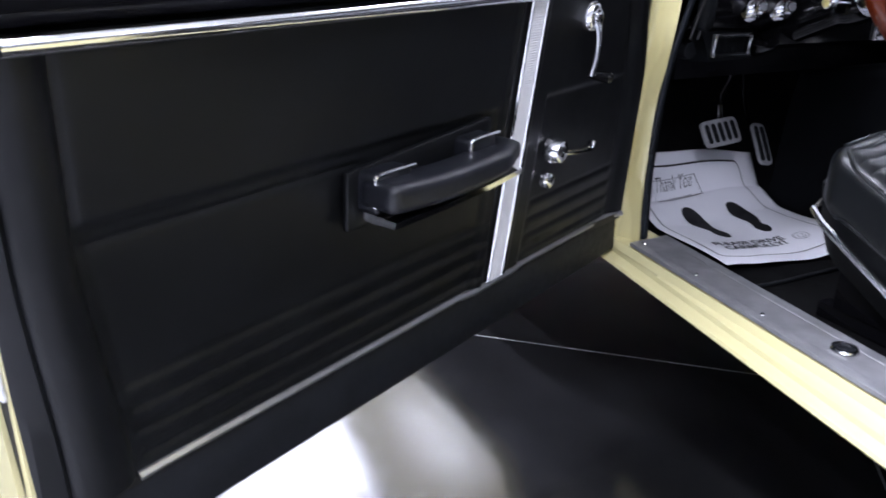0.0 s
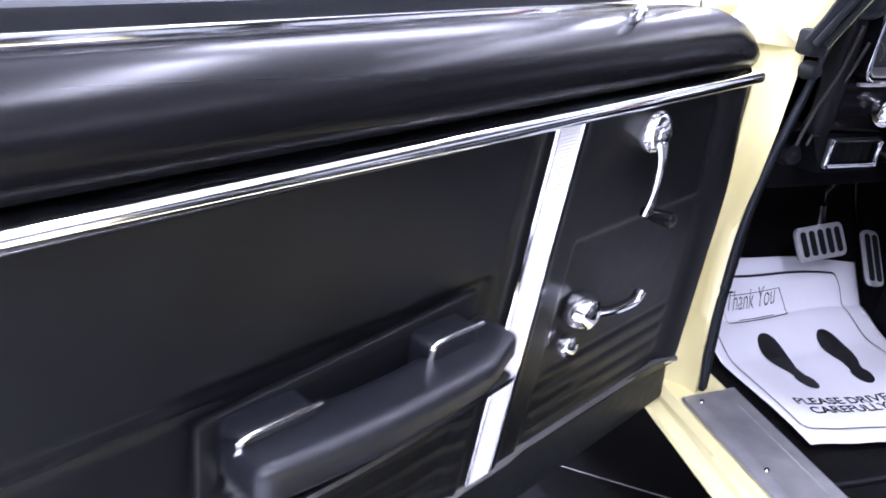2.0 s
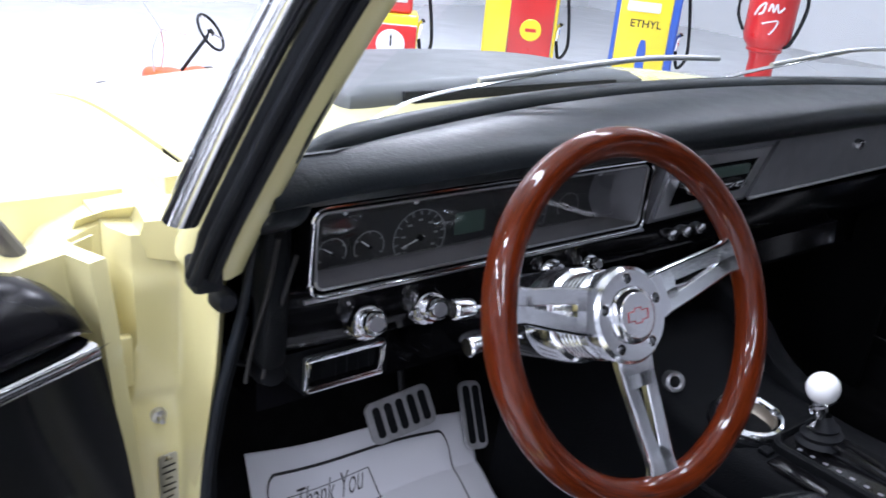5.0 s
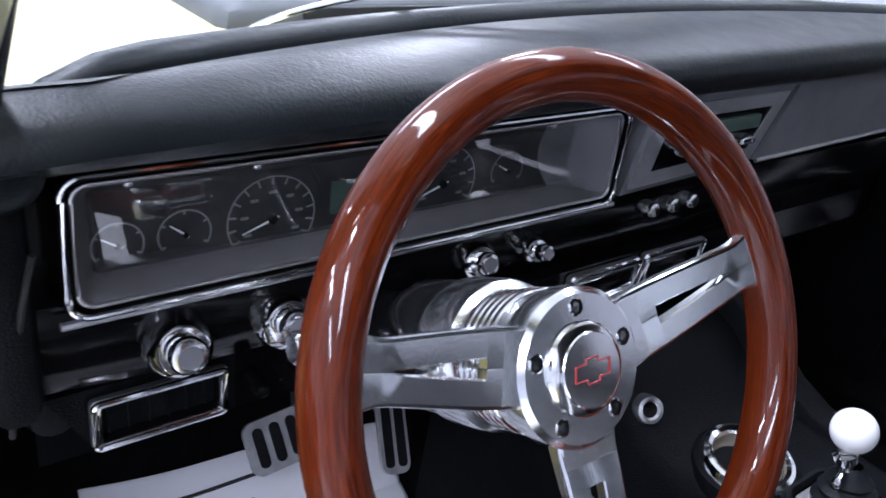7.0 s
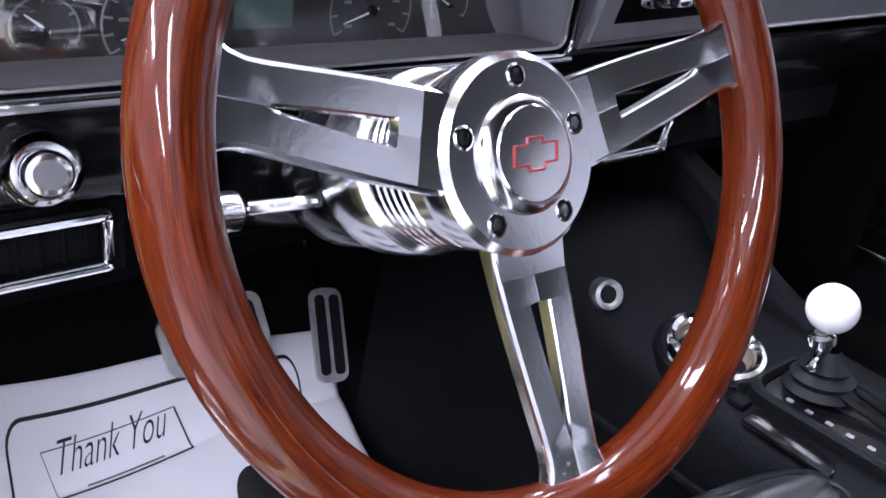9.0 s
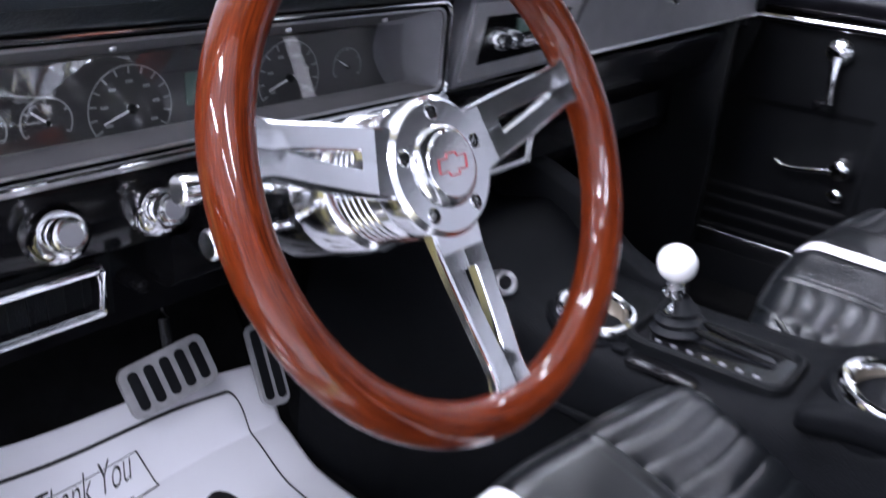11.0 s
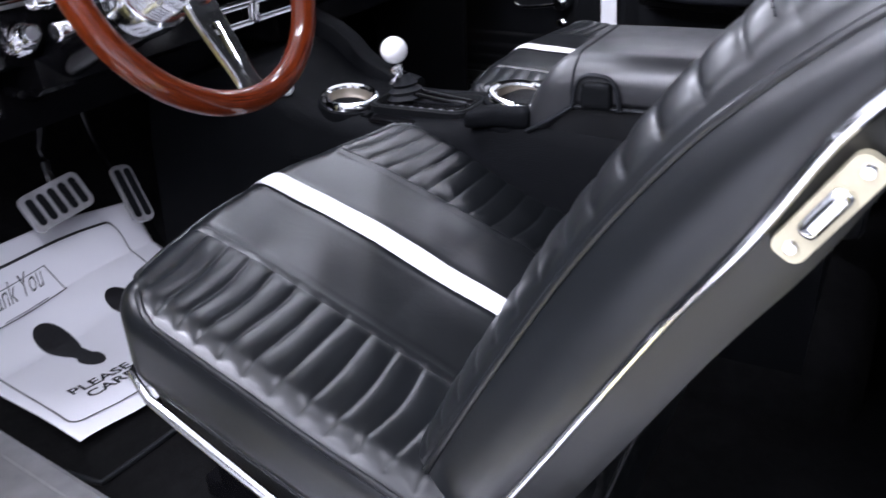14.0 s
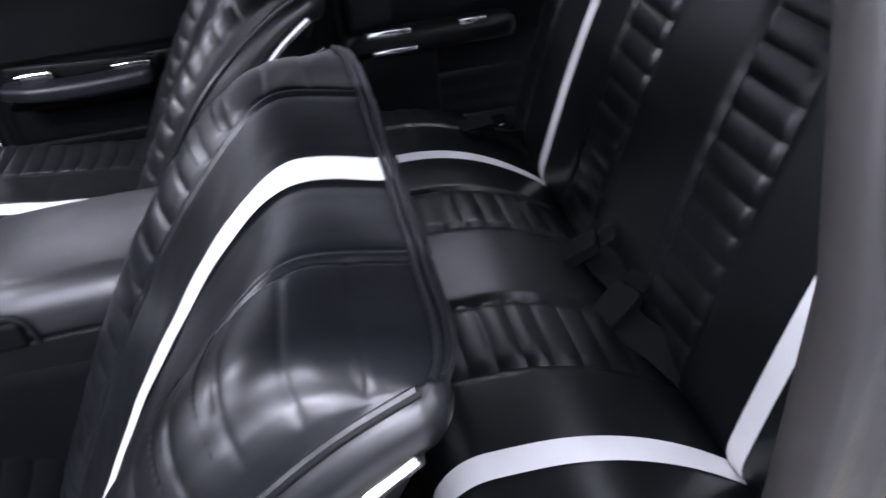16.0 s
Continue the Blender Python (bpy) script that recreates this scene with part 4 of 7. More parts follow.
    part("end_trim", loft(bmesh.new(), [[(welt(z) - 0.003, -0.022 + door_lean(z), z), (welt(z) - 0.001, door_lean(z) - 0.001, z), (welt(z) + 0.003, door_lean(z) + 0.001, z), (1.099, door_lean(z) - 0.003, z), (1.105, door_lean(z) - 0.010, z), (1.107, -0.036 + door_lean(z), z)] for z in span(0.455, 0.90, 14)]), VINYL, D, "black edge strip beside the welt", **L)
    part("front_face", loft(bmesh.new(), [[(u, y, z) for y, z in inner] for u in (-0.062, -0.045)]), YELLOW, D, "pale yellow door front edge", **L)
    part("bottom_flange", boxed(-0.06, 1.108, -0.13, -0.068, 0.437, 0.450, 0.004), YELLOW, D, "pale yellow lower door flange", **L)
    part("lower_seal", boxed(-0.045, 1.106, -0.082, -0.064, 0.372, 0.4515, 0.005), RUBBER, D, "black rubber seal band along the door bottom", **L)
    k = part("door_latch", boxed(1.104, 1.111, -0.11, -0.06, 0.60, 0.68, 0.003), SATIN, D, "steel latch in the door end", **L)
    part("latch_claw", lathe(bmesh.new(), [(0, 0.012), (0.012, 0.012), (0.014, 0.008), (0.014, 0)], aim((1.111, -0.085, 0.65), (1, 0, 0)), 20), CHROME, k, **L)
    # belt line: felt strips, outer chrome, lock button
    part("inner_belt_strip", boxed(0.06, 1.085, -0.0665, -0.0590, 0.962, 0.9795, 0.003), CHROME, D, "thin chrome inner belt strip", **L)
    part("belt_felt", boxed(0.20, 1.082, -0.100, -0.069, 0.93, 0.991, 0.005), RUBBER, D, "black felt window channel", **L)
    part("outer_belt_strip", loft(bmesh.new(), [[(u, -0.1025, 0.964), (u, -0.1045, 0.986), (u, -0.118, 0.988), (u, -0.128, 0.958)] for u in span(0.18, 1.09, 10)]), CHROME, D, "chrome outer belt moulding", **L)
    part("lock_button", lathe(bmesh.new(), [(0, 0.028), (0.005, 0.026), (0.006, 0.018), (0.004, 0.006), (0.009, 0.004), (0.010, 0.0)], aim((0.262, -0.026, 0.960), (0, 0.5, 1)), 16), CHROME, D, "small chrome lock button", **L)
    # vent window
    k = part("vent_window", tube(bmesh.new(), [(-0.018, -0.100, 0.95), (0.090, -0.105, 1.13), (0.215, -0.112, 1.34)], 0.0095, 10), DARKTRIM, D, "black-framed vent window with a chrome surround", **L)
    part("division_bar", boxed(0.215, 0.230, -0.110, -0.088, 0.94, 1.36, 0.004), CHROME, k, "chrome division bar", **L)
    part("lower_frame", boxed(0.04, 0.23, -0.112, -0.082, 0.955, 0.982, 0.005), BLACKPAINT, k, **L)
    b = bmesh.new()
    tube(b, [(0.020, -0.098, 0.992), (0.200, -0.098, 0.992), (0.203, -0.100, 1.29)], 0.006, 8, closed=True)
    part("vent_frame", b, CHROME, k, "chrome vent frame", **L)
    g = part("vent_pane", slab(bmesh.new(), [(0.020, 0.992), (0.200, 0.992), (0.203, 1.29)], 0.097, 0.100, pose(0, 0, 0, 90, 0, 0)), GLASS, k, "clear vent glass", smooth=False, **L)
    g.visible_shadow = False
    part("vent_latch", tube(bmesh.new(), curve_points([(0.150, -0.088, 1.004), (0.160, -0.070, 1.006), (0.170, -0.060, 1.024), (0.172, -0.060, 1.050)], 5), 0.0085, 10), CHROME, k, "chrome vent latch", **L)
    # both ends of the door are raked: the rear edge leans in towards the sill, the front edge out
    for ob in [o for o in scene.objects if o.parent == D]:
        for v in ob.data.vertices:
            if v.co.z < 0.89:
                k1 = 0.89 - v.co.z
                v.co.x -= 0.065 * k1 * smooth_step(0.85, 1.0, v.co.x) + 0.10 * (k1 / 0.43) ** 0.8 * (1 - smooth_step(-0.03, 0.10, v.co.x)) * 0.75 - 0.012 * (1 - smooth_step(-0.03, 0.10, v.co.x))
    return D


A = radians(24)
DOOR_POSE = Matrix(((-math.cos(A), math.sin(A), 0, -0.840), (-math.sin(A), -math.cos(A), 0, 0.020), (0, 0, 1, 0.009), (0, 0, 0, 1)))
build_door("driver_door", DOOR_POSE, 1, "open driver's door with black vinyl trim, chrome handles and a white stripe")
# the far door is the mirror of it, shut
RIGHT_POSE = Matrix(((0, -1, 0, 0.722), (-1, 0, 0, 0.090), (0, 0, 1, 0.020), (0, 0, 0, 1))) 
build_door("passenger_door", RIGHT_POSE, -1, "closed passenger door with black vinyl trim, chrome handles and a white stripe")


# ---- dashboard ----
def knob(name, at, r, depth, parent_label, way=(-0.10, -1, 0.30), dual=True):
    m = aim(at, way)
    K = part(name, lathe(bmesh.new(), [(0, depth * 0.55), (r * 0.75, depth * 0.52), (r * 0.95, depth * 0.36), (r, depth * 0.16), (r * 1.05, 0.0)], m, 30), CHROME, DASH, parent_label)
    if dual:
        b = bmesh.new()
        n = 40
        prof = [(0, depth), (r * 0.36, depth), (r * 0.52, depth * 0.97), (r * 0.60, depth * 0.86), (r * 0.58, depth * 0.66), (r * 0.46, depth * 0.60), (r * 0.44, depth * 0.5)]
        lathe(b, prof, m, n)
        part("cap", b, POLISHED, K, "turned bright cap")
        part("cap_disc", lathe(bmesh.new(), [(0, depth + 0.0008), (r * 0.36, depth + 0.0006), (r * 0.37, depth)], m, 24), GREYTRIM, K)
    return K


def louvre(parent, x0, x1, z0, z1, y, slats=5, tilt=0.0, bez=0.006):
    """A bright-rimmed air vent with a dark opening and upright vanes."""
    w, h = x1 - x0, z1 - z0
    m = Matrix.Translation(((x0 + x1) / 2, y, (z0 + z1) / 2)) @ pose(0, 0, 0, 90 - tilt, 0, 0)
    n = 3
    outer = rounded(w, h, 0.004, n)
    inner = rounded(w - 2 * bez, h - 2 * bez, 0.003, n)
    inner2 = rounded(w - 2 * bez - 0.004, h - 2 * bez - 0.004, 0.002, n)
    rim = part("bezel", tube(bmesh.new(), [m @ Vector((x, y, 0.002)) for x, y in rounded(w - 0.005, h - 0.005, 0.003, 4)], 0.0028, 8, closed=True), CHROME, parent, "chrome vent bezel")
    part("bezel_face", slab(bmesh.new(), outer, -0.004, 0.001, m, inner), SATIN, rim, flat=20)
    part("inner_bead", tube(bmesh.new(), [m @ Vector((x, y, 0.001)) for x, y in inner], 0.0018, 8, closed=True), CHROME, rim)
    part("inner_rim", slab(bmesh.new(), inner, -0.012, 0.001, m, inner2), GLOSSBLACK, rim)
    part("recess", slab(bmesh.new(), inner, -0.030, -0.026, m), GLOSSBLACK, rim, smooth=False)
    for i in range(slats):
        xx = -w / 2 + w * (i + 1) / (slats + 1)
        b = slab(bmesh.new(), [(xx - 0.001, -h / 2 + bez), (xx + 0.001, -h / 2 + bez), (xx + 0.001, h / 2 - bez), (xx - 0.001, h / 2 - bez)], -0.024, -0.006, m)
        part("vane", b, PLASTIC, rim, smooth=False)
    return rim


def build_dash():
    D = thing("dashboard", "black padded dashboard with a grey trim band and bright controls", "dashboard", at=(0, 0.15, 0.75))
    # padded top
    rear = lambda x: 0.195 - 0.33 * min(x * x, 0.36)
    def pad_ring(x):
        e = smooth_step(0.60, 0.70, abs(x))
        yr = rear(x)
        f = 0.022 - 0.050 * x * x
        pr = [(0.070, 0.980), (0.054, 0.980), (0.042, 0.986), (0.016 + f, 1.000), (0.020 + f, 1.014), (0.036 + f, 1.024), (0.5 * yr + 0.026, 1.030), (yr - 0.018, 1.030), (yr - 0.005, 1.025), (yr + 0.002, 1.006), (yr + 0.050, 1.003), (yr + 0.055, 0.985), (0.13, 0.96), (0.09, 0.97)]
        return [(x, y, z - 0.003 * e) for y, z in pr]
    part("padded_top", loft(bmesh.new(), [pad_ring(x) for x in span(-0.675, 0.675, 55)]), PADVINYL, D, "grained black padded dash top", flat=55)
    part("screen_roll", tube(bmesh.new(), [(x, rear(x) + 0.026 - 0.4 * max(0.0, abs(x) - 0.60), 1.018 - 0.5 * max(0.0, abs(x) - 0.60)) for x in span(-0.645, 0.645, 40)], [0.006, 0.010, 0.014] + [0.017] * 34 + [0.014, 0.010, 0.006], 12), PADVINYL, D, "black padded roll at the windscreen base")
    # left end of the pad drops as a roll
    b = pillow(bmesh.new(), (0.03, 0.11, 0.20), 0.012, (6, 10, 14), lambda p: Vector((p.x - 0.650, p.y + 0.115 - 0.05 * p.z, p.z + 0.905)))
    part("pad_end", b, PLASTIC, D, "black end of the dash")
    b = pillow(bmesh.new(), (0.062, 0.10, 0.052), 0.024, (12, 12, 8), lambda p: Vector((p.x - 0.657, p.y + 0.080 - 0.3 * p.z, p.z + 0.986 - 0.10 * max(0.0, -p.x))))
    part("pad_lobe", b, PADVINYL, D, "rounded end of the padded dash top")
    for dx, dz in ((0.0, 0.0), (0.018, -0.02)):
        part("end_trim_bead", tube(bmesh.new(), curve_points([(-0.655 + dx, 0.052, 0.955 + dz), (-0.662 + dx, 0.058, 0.90), (-0.668 + dx, 0.075, 0.84), (-0.672 + dx, 0.085, 0.79)], 6), 0.0022, 6), GREYSEAL, D, "dark trim bead at the dash end")
    # lower steel panel
    prof = [(0.098, 0.986), (0.098, 0.889), (0.069, 0.883), (0.066, 0.874), (0.070, 0.84), (0.080, 0.812), (0.096, 0.800), (0.16, 0.795), (0.16, 0.98)]
    part("steel_panel", loft(bmesh.new(), [[(x, y + 0.015 * smooth_step(0.5, 0.7, abs(x)), z) for y, z in prof] for x in span(-0.665, 0.665, 30)]), GLOSSBLACK, D, "gloss black steel lower panel")
    # instrument cluster: bezel with sloping walls
    n = 6
    cx, cz, w, h = -0.391, 0.9305, 0.462, 0.095
    m = Matrix.Translation((cx, 0.058, cz)) @ pose(0, 0, 0, 90, 0, 0)
    C = part("instrument_bezel", slab(bmesh.new(), rounded(w, h, 0.014, n), -0.03, 0.002, m, rounded(w - 0.008, h - 0.008, 0.011, n)), GLOSSBLACK, D, "black bezel of the instrument cluster", flat=25)
    edge = rounded(w - 0.003, h - 0.003, 0.013, n)
    part("bezel_bead", tube(bmesh.new(), [m @ Vector((x, y, 0.003)) for x, y in edge], 0.0021, 8, closed=True), CHROME, C, "bright bead round the cluster")
    part("inner_bead", tube(bmesh.new(), [m @ Vector((x, y, 0.0005)) for x, y in rounded(w - 0.015, h - 0.015, 0.010, n)], 0.0014, 8, closed=True), SATIN, C, "satin inner edge of the cluster")
    part("bezel_gap", slab(bmesh.new(), rounded(w - 0.008, h - 0.008, 0.011, n), -0.03, -0.003, m, rounded(w - 0.013, h - 0.013, 0.010, n)), GLOSSBLACK, C, flat=25)
    b = bmesh.new()
    o = rounded(w - 0.013, h - 0.013, 0.010, n)
    i1 = rounded(w - 0.045, h - 0.036, 0.006, n, 0.0, -0.004)
    ring0 = [m @ Vector((x, y, 0.0)) for x, y in o]
    ring1 = [m @ Vector((x, y, -0.003)) for x, y in rounded(w - 0.017, h - 0.017, 0.009, n)]
    ring2 = [m @ Vector((x, y, -0.028)) for x, y in i1]
    loft(b, [ring0, ring1, ring2], caps=False)
    part("bezel_slope", b, DARKTRIM, C, "satin grey sloping bezel wall", flat=20)
    part("gauge_board", slab(bmesh.new(), rounded(w - 0.03, h - 0.02, 0.006, n), -0.034, -0.0285, m), GAUGEFACE, C, smooth=False)
    lens = part("lens", slab(bmesh.new(), rounded(w - 0.047, h - 0.038, 0.006, n, 0.0, -0.004), -0.0215, -0.0205, m), LENS, C, "clear flat gauge lens", smooth=False)
    lens.visible_shadow = False
    # concave right end
    b = sheet(bmesh.new(), lambda u, v: m @ Vector((w / 2 - 0.010 - 0.066 * u, (h / 2 - 0.010) * (1 - 2 * v) , -0.002 - 0.026 * math.sin(u * math.pi / 2) - 0.0)), span(0, 1, 12), span(0.0, 1.0, 8))
    for v in b.verts:
        q = m.inverted() @ v.co
        u = (w / 2 - 0.010 - q.x) / 0.066
        q.x += u * 0.022 * (q.y / (h / 2)) ** 2 + u * 0.012 * max(0, -q.y / (h / 2))
        v.co = m @ q
    part("bezel_scoop", b, GREYTRIM, C, "concave satin grey end of the bezel")
    # gauges
    def gauge(x, z, r, sweep, ticks, turn):
        mm = Matrix.Translation((x, 0.0582, z)) @ pose(0, 0, 0, 90, 0, 0) @ Matrix.Translation((0, 0, -0.0282))
        a0, a1 = radians(210), radians(-30) if sweep else radians(-30)
        b = bmesh.new()
        k = 36
        pa = [mm @ Vector((r * math.cos(a0 + (a1 - a0) * i / k), r * math.sin(a0 + (a1 - a0) * i / k), 0.0006)) for i in range(k + 1)]
        pb = [mm @ Vector(((r - 0.0013) * math.cos(a0 + (a1 - a0) * i / k), (r - 0.0013) * math.sin(a0 + (a1 - a0) * i / k), 0.0006)) for i in range(k + 1)]
        va, vb = [b.verts.new(p) for p in pa], [b.verts.new(p) for p in pb]
        for i in range(k):
            b.faces.new((va[i], va[i + 1], vb[i + 1], vb[i]))
        G = part("gauge_ring", b, GAUGEINK, C, smooth=False)
        for i in range(ticks):
            a = a0 + (a1 - a0) * i / (ticks - 1)
            t = bmesh.new()
            slab(t, [(r * 0.80, -0.0007), (r * 0.97, -0.0007), (r * 0.97, 0.0007), (r * 0.80, 0.0007)], 0.0004, 0.0008, mm @ Matrix.Rotation(a, 4, "Z"))
            part("tick", t, GAUGEINK, G, smooth=False)
            if ticks > 6 and i % 2 == 0:
                t = bmesh.new()
                c = mm @ Matrix.Translation((r * 0.62 * math.cos(a), r * 0.62 * math.sin(a), 0))
                slab(t, [(-0.0028, -0.0011), (0.0028, -0.0011), (0.0028, 0.0011), (-0.0028, 0.0011)], 0.0004, 0.0007, c)
                part("figure_bar", t, GAUGEINK, G, smooth=False)
        t = bmesh.new()
        slab(t, [(-r * 0.15, -0.0008), (r * 0.72, -0.0004), (r * 0.72, 0.0004), (-r * 0.15, 0.0008)], 0.0018, 0.0024, mm @ Matrix.Rotation(radians(turn), 4, "Z"))
        part("needle", t, WHITEVINYL, G, "white needle", smooth=False)
        part("needle_hub", lathe(bmesh.new(), [(0, 0.004), (r * 0.10, 0.0035), (r * 0.12, 0.001)], mm, 16), PLASTIC, G)
    gauge(-0.583, 0.914, 0.0165, True, 5, 145)
    gauge(-0.541, 0.914, 0.0180, True, 5, 140)
    gauge(-0.480, 0.914, 0.0330, True, 13, 200)
    gauge(-0.335, 0.918, 0.0330, True, 11, 200)
    gauge(-0.268, 0.920, 0.0175, True, 5, 150)
    part("display", slab(bmesh.new(), rounded(0.040, 0.026, 0.002), -0.0282, -0.0274, Matrix.Translation((-0.415, 0.058, 0.922)) @ pose(0, 0, 0, 90, 0, 0)), LCD, C, "dim green display", smooth=False)
    for sx in (-0.58, -0.50, -0.35, -0.24):
        part("bezel_screw", lathe(bmesh.new(), [(0, 0.002), (0.002, 0.0015), (0.003, 0)], aim((sx, 0.068, 0.963), (0, -0.7, -0.7)), 10), SATIN, C)
    # radio bezel
    def quad(pts, lo, hi):
        b = bmesh.new()
        mm = pose(0, 0, 0, 90, 0, 0)
        return slab(b, pts, lo, hi, Matrix.Translation((0, 0.060, 0)) @ mm)
    ro = [(-0.152, 0.888), (0.046, 0.896), (0.094, 0.978), (-0.128, 0.978)]
    ri = [(-0.118, 0.908), (0.030, 0.913), (0.058, 0.958), (-0.104, 0.958)]
    Rd = part("radio_bezel", quad(ro, -0.02, 0.003), GREYTRIM, D, "satin grey radio surround", smooth=False)
    part("bezel_face", slab(bmesh.new(), [(-0.142, 0.894), (0.042, 0.901), (0.082, 0.972), (-0.121, 0.972)], 0.003, 0.006, Matrix.Translation((0, 0.060, 0)) @ pose(0, 0, 0, 90, 0, 0), ri), SATIN, Rd, smooth=False)
    part("radio_face", quad(ri, 0.0032, 0.0045), GLOSSBLACK, Rd, smooth=False)
    for x in (-0.088, -0.066):
        part("radio_knob", lathe(bmesh.new(), [(0, 0.020), (0.008, 0.019), (0.010, 0.012), (0.011, 0.0)], aim((x, 0.056, 0.933), (0, -1, 0)), 22), CHROME, Rd, "chrome radio knob")
    for x in (-0.035, -0.008, 0.019):
        part("radio_button", boxed(x - 0.011, x + 0.011, 0.046, 0.056, 0.922, 0.930, 0.002), CHROME, Rd, "chrome radio button")
    part("radio_dial", boxed(-0.05, 0.035, 0.050, 0.056, 0.938, 0.952, 0.001), LCD, Rd)
    # glove box and right trim band
    g = part("glove_box", quad([(0.055, 0.896), (0.66, 0.906), (0.66, 0.980), (0.102, 0.978)], -0.02, 0.004), GREYTRIM, D, "satin grey glove box band", smooth=False)
    part("lower_edge", tube(bmesh.new(), [(0.055, 0.055, 0.896), (0.66, 0.055, 0.906)], 0.0025, 8), SATIN, g)
    part("glove_lock", lathe(bmesh.new(), [(0, 0.012), (0.008, 0.011), (0.010, 0.0)], aim((0.31, 0.055, 0.955), (0, -1, 0)), 20), CHROME, g, "chrome glove box lock")
    part("upper_band", boxed(-0.128, 0.66, 0.05, 0.075, 0.979, 0.986, 0.002), GREYTRIM, D)
    part("lower_edge_strip", tube(bmesh.new(), [(-0.625, 0.060, 0.8795), (-0.155, 0.060, 0.8795)], 0.0028, 8), SATIN, D)
    # climate panel below
    A_ = part("climate_panel", loft(bmesh.new(), [[(x, 0.062, 0.815), (x, 0.060, 0.776), (x, 0.075, 0.766), (x, 0.15, 0.768), (x, 0.15, 0.812)] for x in span(-0.47, 0.34, 9)]), GLOSSBLACK, D, "gloss black under-dash climate panel")
    louvre(A_, -0.196, -0.098, 0.774, 0.812, 0.056, 4, bez=0.009)
    louvre(A_, -0.094, 0.004, 0.775, 0.814, 0.056, 4, bez=0.009)
    # left vent pod
    V = part("vent_pod", loft(bmesh.new(), [[(-0.632, 0.10, 0.80), (-0.50, 0.10, 0.80), (-0.50, 0.10, 0.745), (-0.60, 0.10, 0.742)], [(-0.625, 0.24, 0.80), (-0.50, 0.24, 0.80), (-0.50, 0.24, 0.72), (-0.60, 0.24, 0.72)]]), PLASTIC, D, "black vent pod under the dash")
    louvre(V, -0.606, -0.510, 0.752, 0.795, 0.092, 6, bez=0.005)
    # dark hardware below the dash
    for i, (x, y, z, r) in enumerate(((-0.46, 0.10, 0.775, 0.011), (-0.49, 0.10, 0.775, 0.007), (-0.62, 0.16, 0.76, 0.02))):
        part("bracket", lathe(bmesh.new(), [(0, 0.03), (r * 0.8, 0.028), (r, 0.015), (r, 0.0)], aim((x, y, z), (0, -1, 0)), 14), GLOSSBLACK if i < 2 else RUBBER, D)
    b = bmesh.new()
    for k in range(6):
        pts = [(-0.66 + 0.03 * k, 0.20, 0.80), (-0.64 + 0.05 * k, 0.17 + 0.01 * k, 0.76 - 0.012 * k), (-0.50 + 0.05 * k, 0.20, 0.74 + 0.008 * k), (-0.36 + 0.05 * k, 0.22, 0.80)]
        tube(b, curve_points(pts, 6), 0.005, 6)
    part("wiring", b, RUBBER, D, "black wiring under the dash")
    part("under_dash", boxed(-0.63, 0.63, 0.155, 0.44, 0.70, 0.93), BLACKPAINT, D)
    return D


WARP[0] = Matrix.Translation((-0.629, 0, 0.011)) @ Matrix.Diagonal((1.048, 1, 1, 1)) @ Matrix.Translation((0.626, 0, 0))
DASH = build_dash()
knob("light_knob", (-0.555, 0.066, 0.842), 0.0215, 0.034, "two-stage chrome headlamp knob on the black dash panel")
knob("wiper_knob", (-0.478, 0.068, 0.840), 0.0215, 0.034, "two-stage chrome wiper knob on the black dash panel")
knob("ignition_switch", (-0.305, 0.066, 0.850), 0.017, 0.022, "chrome ignition lock in the dash panel")
knob("lighter_knob", (-0.247, 0.066, 0.849), 0.013, 0.030, "chrome cigar lighter in the dash panel")
for kx in (-0.092, -0.062, -0.032):
    knob("climate_knob", (kx, 0.066, 0.860), 0.0085, 0.020, "small chrome climate control knob", dual=False)
WARP[0] = None


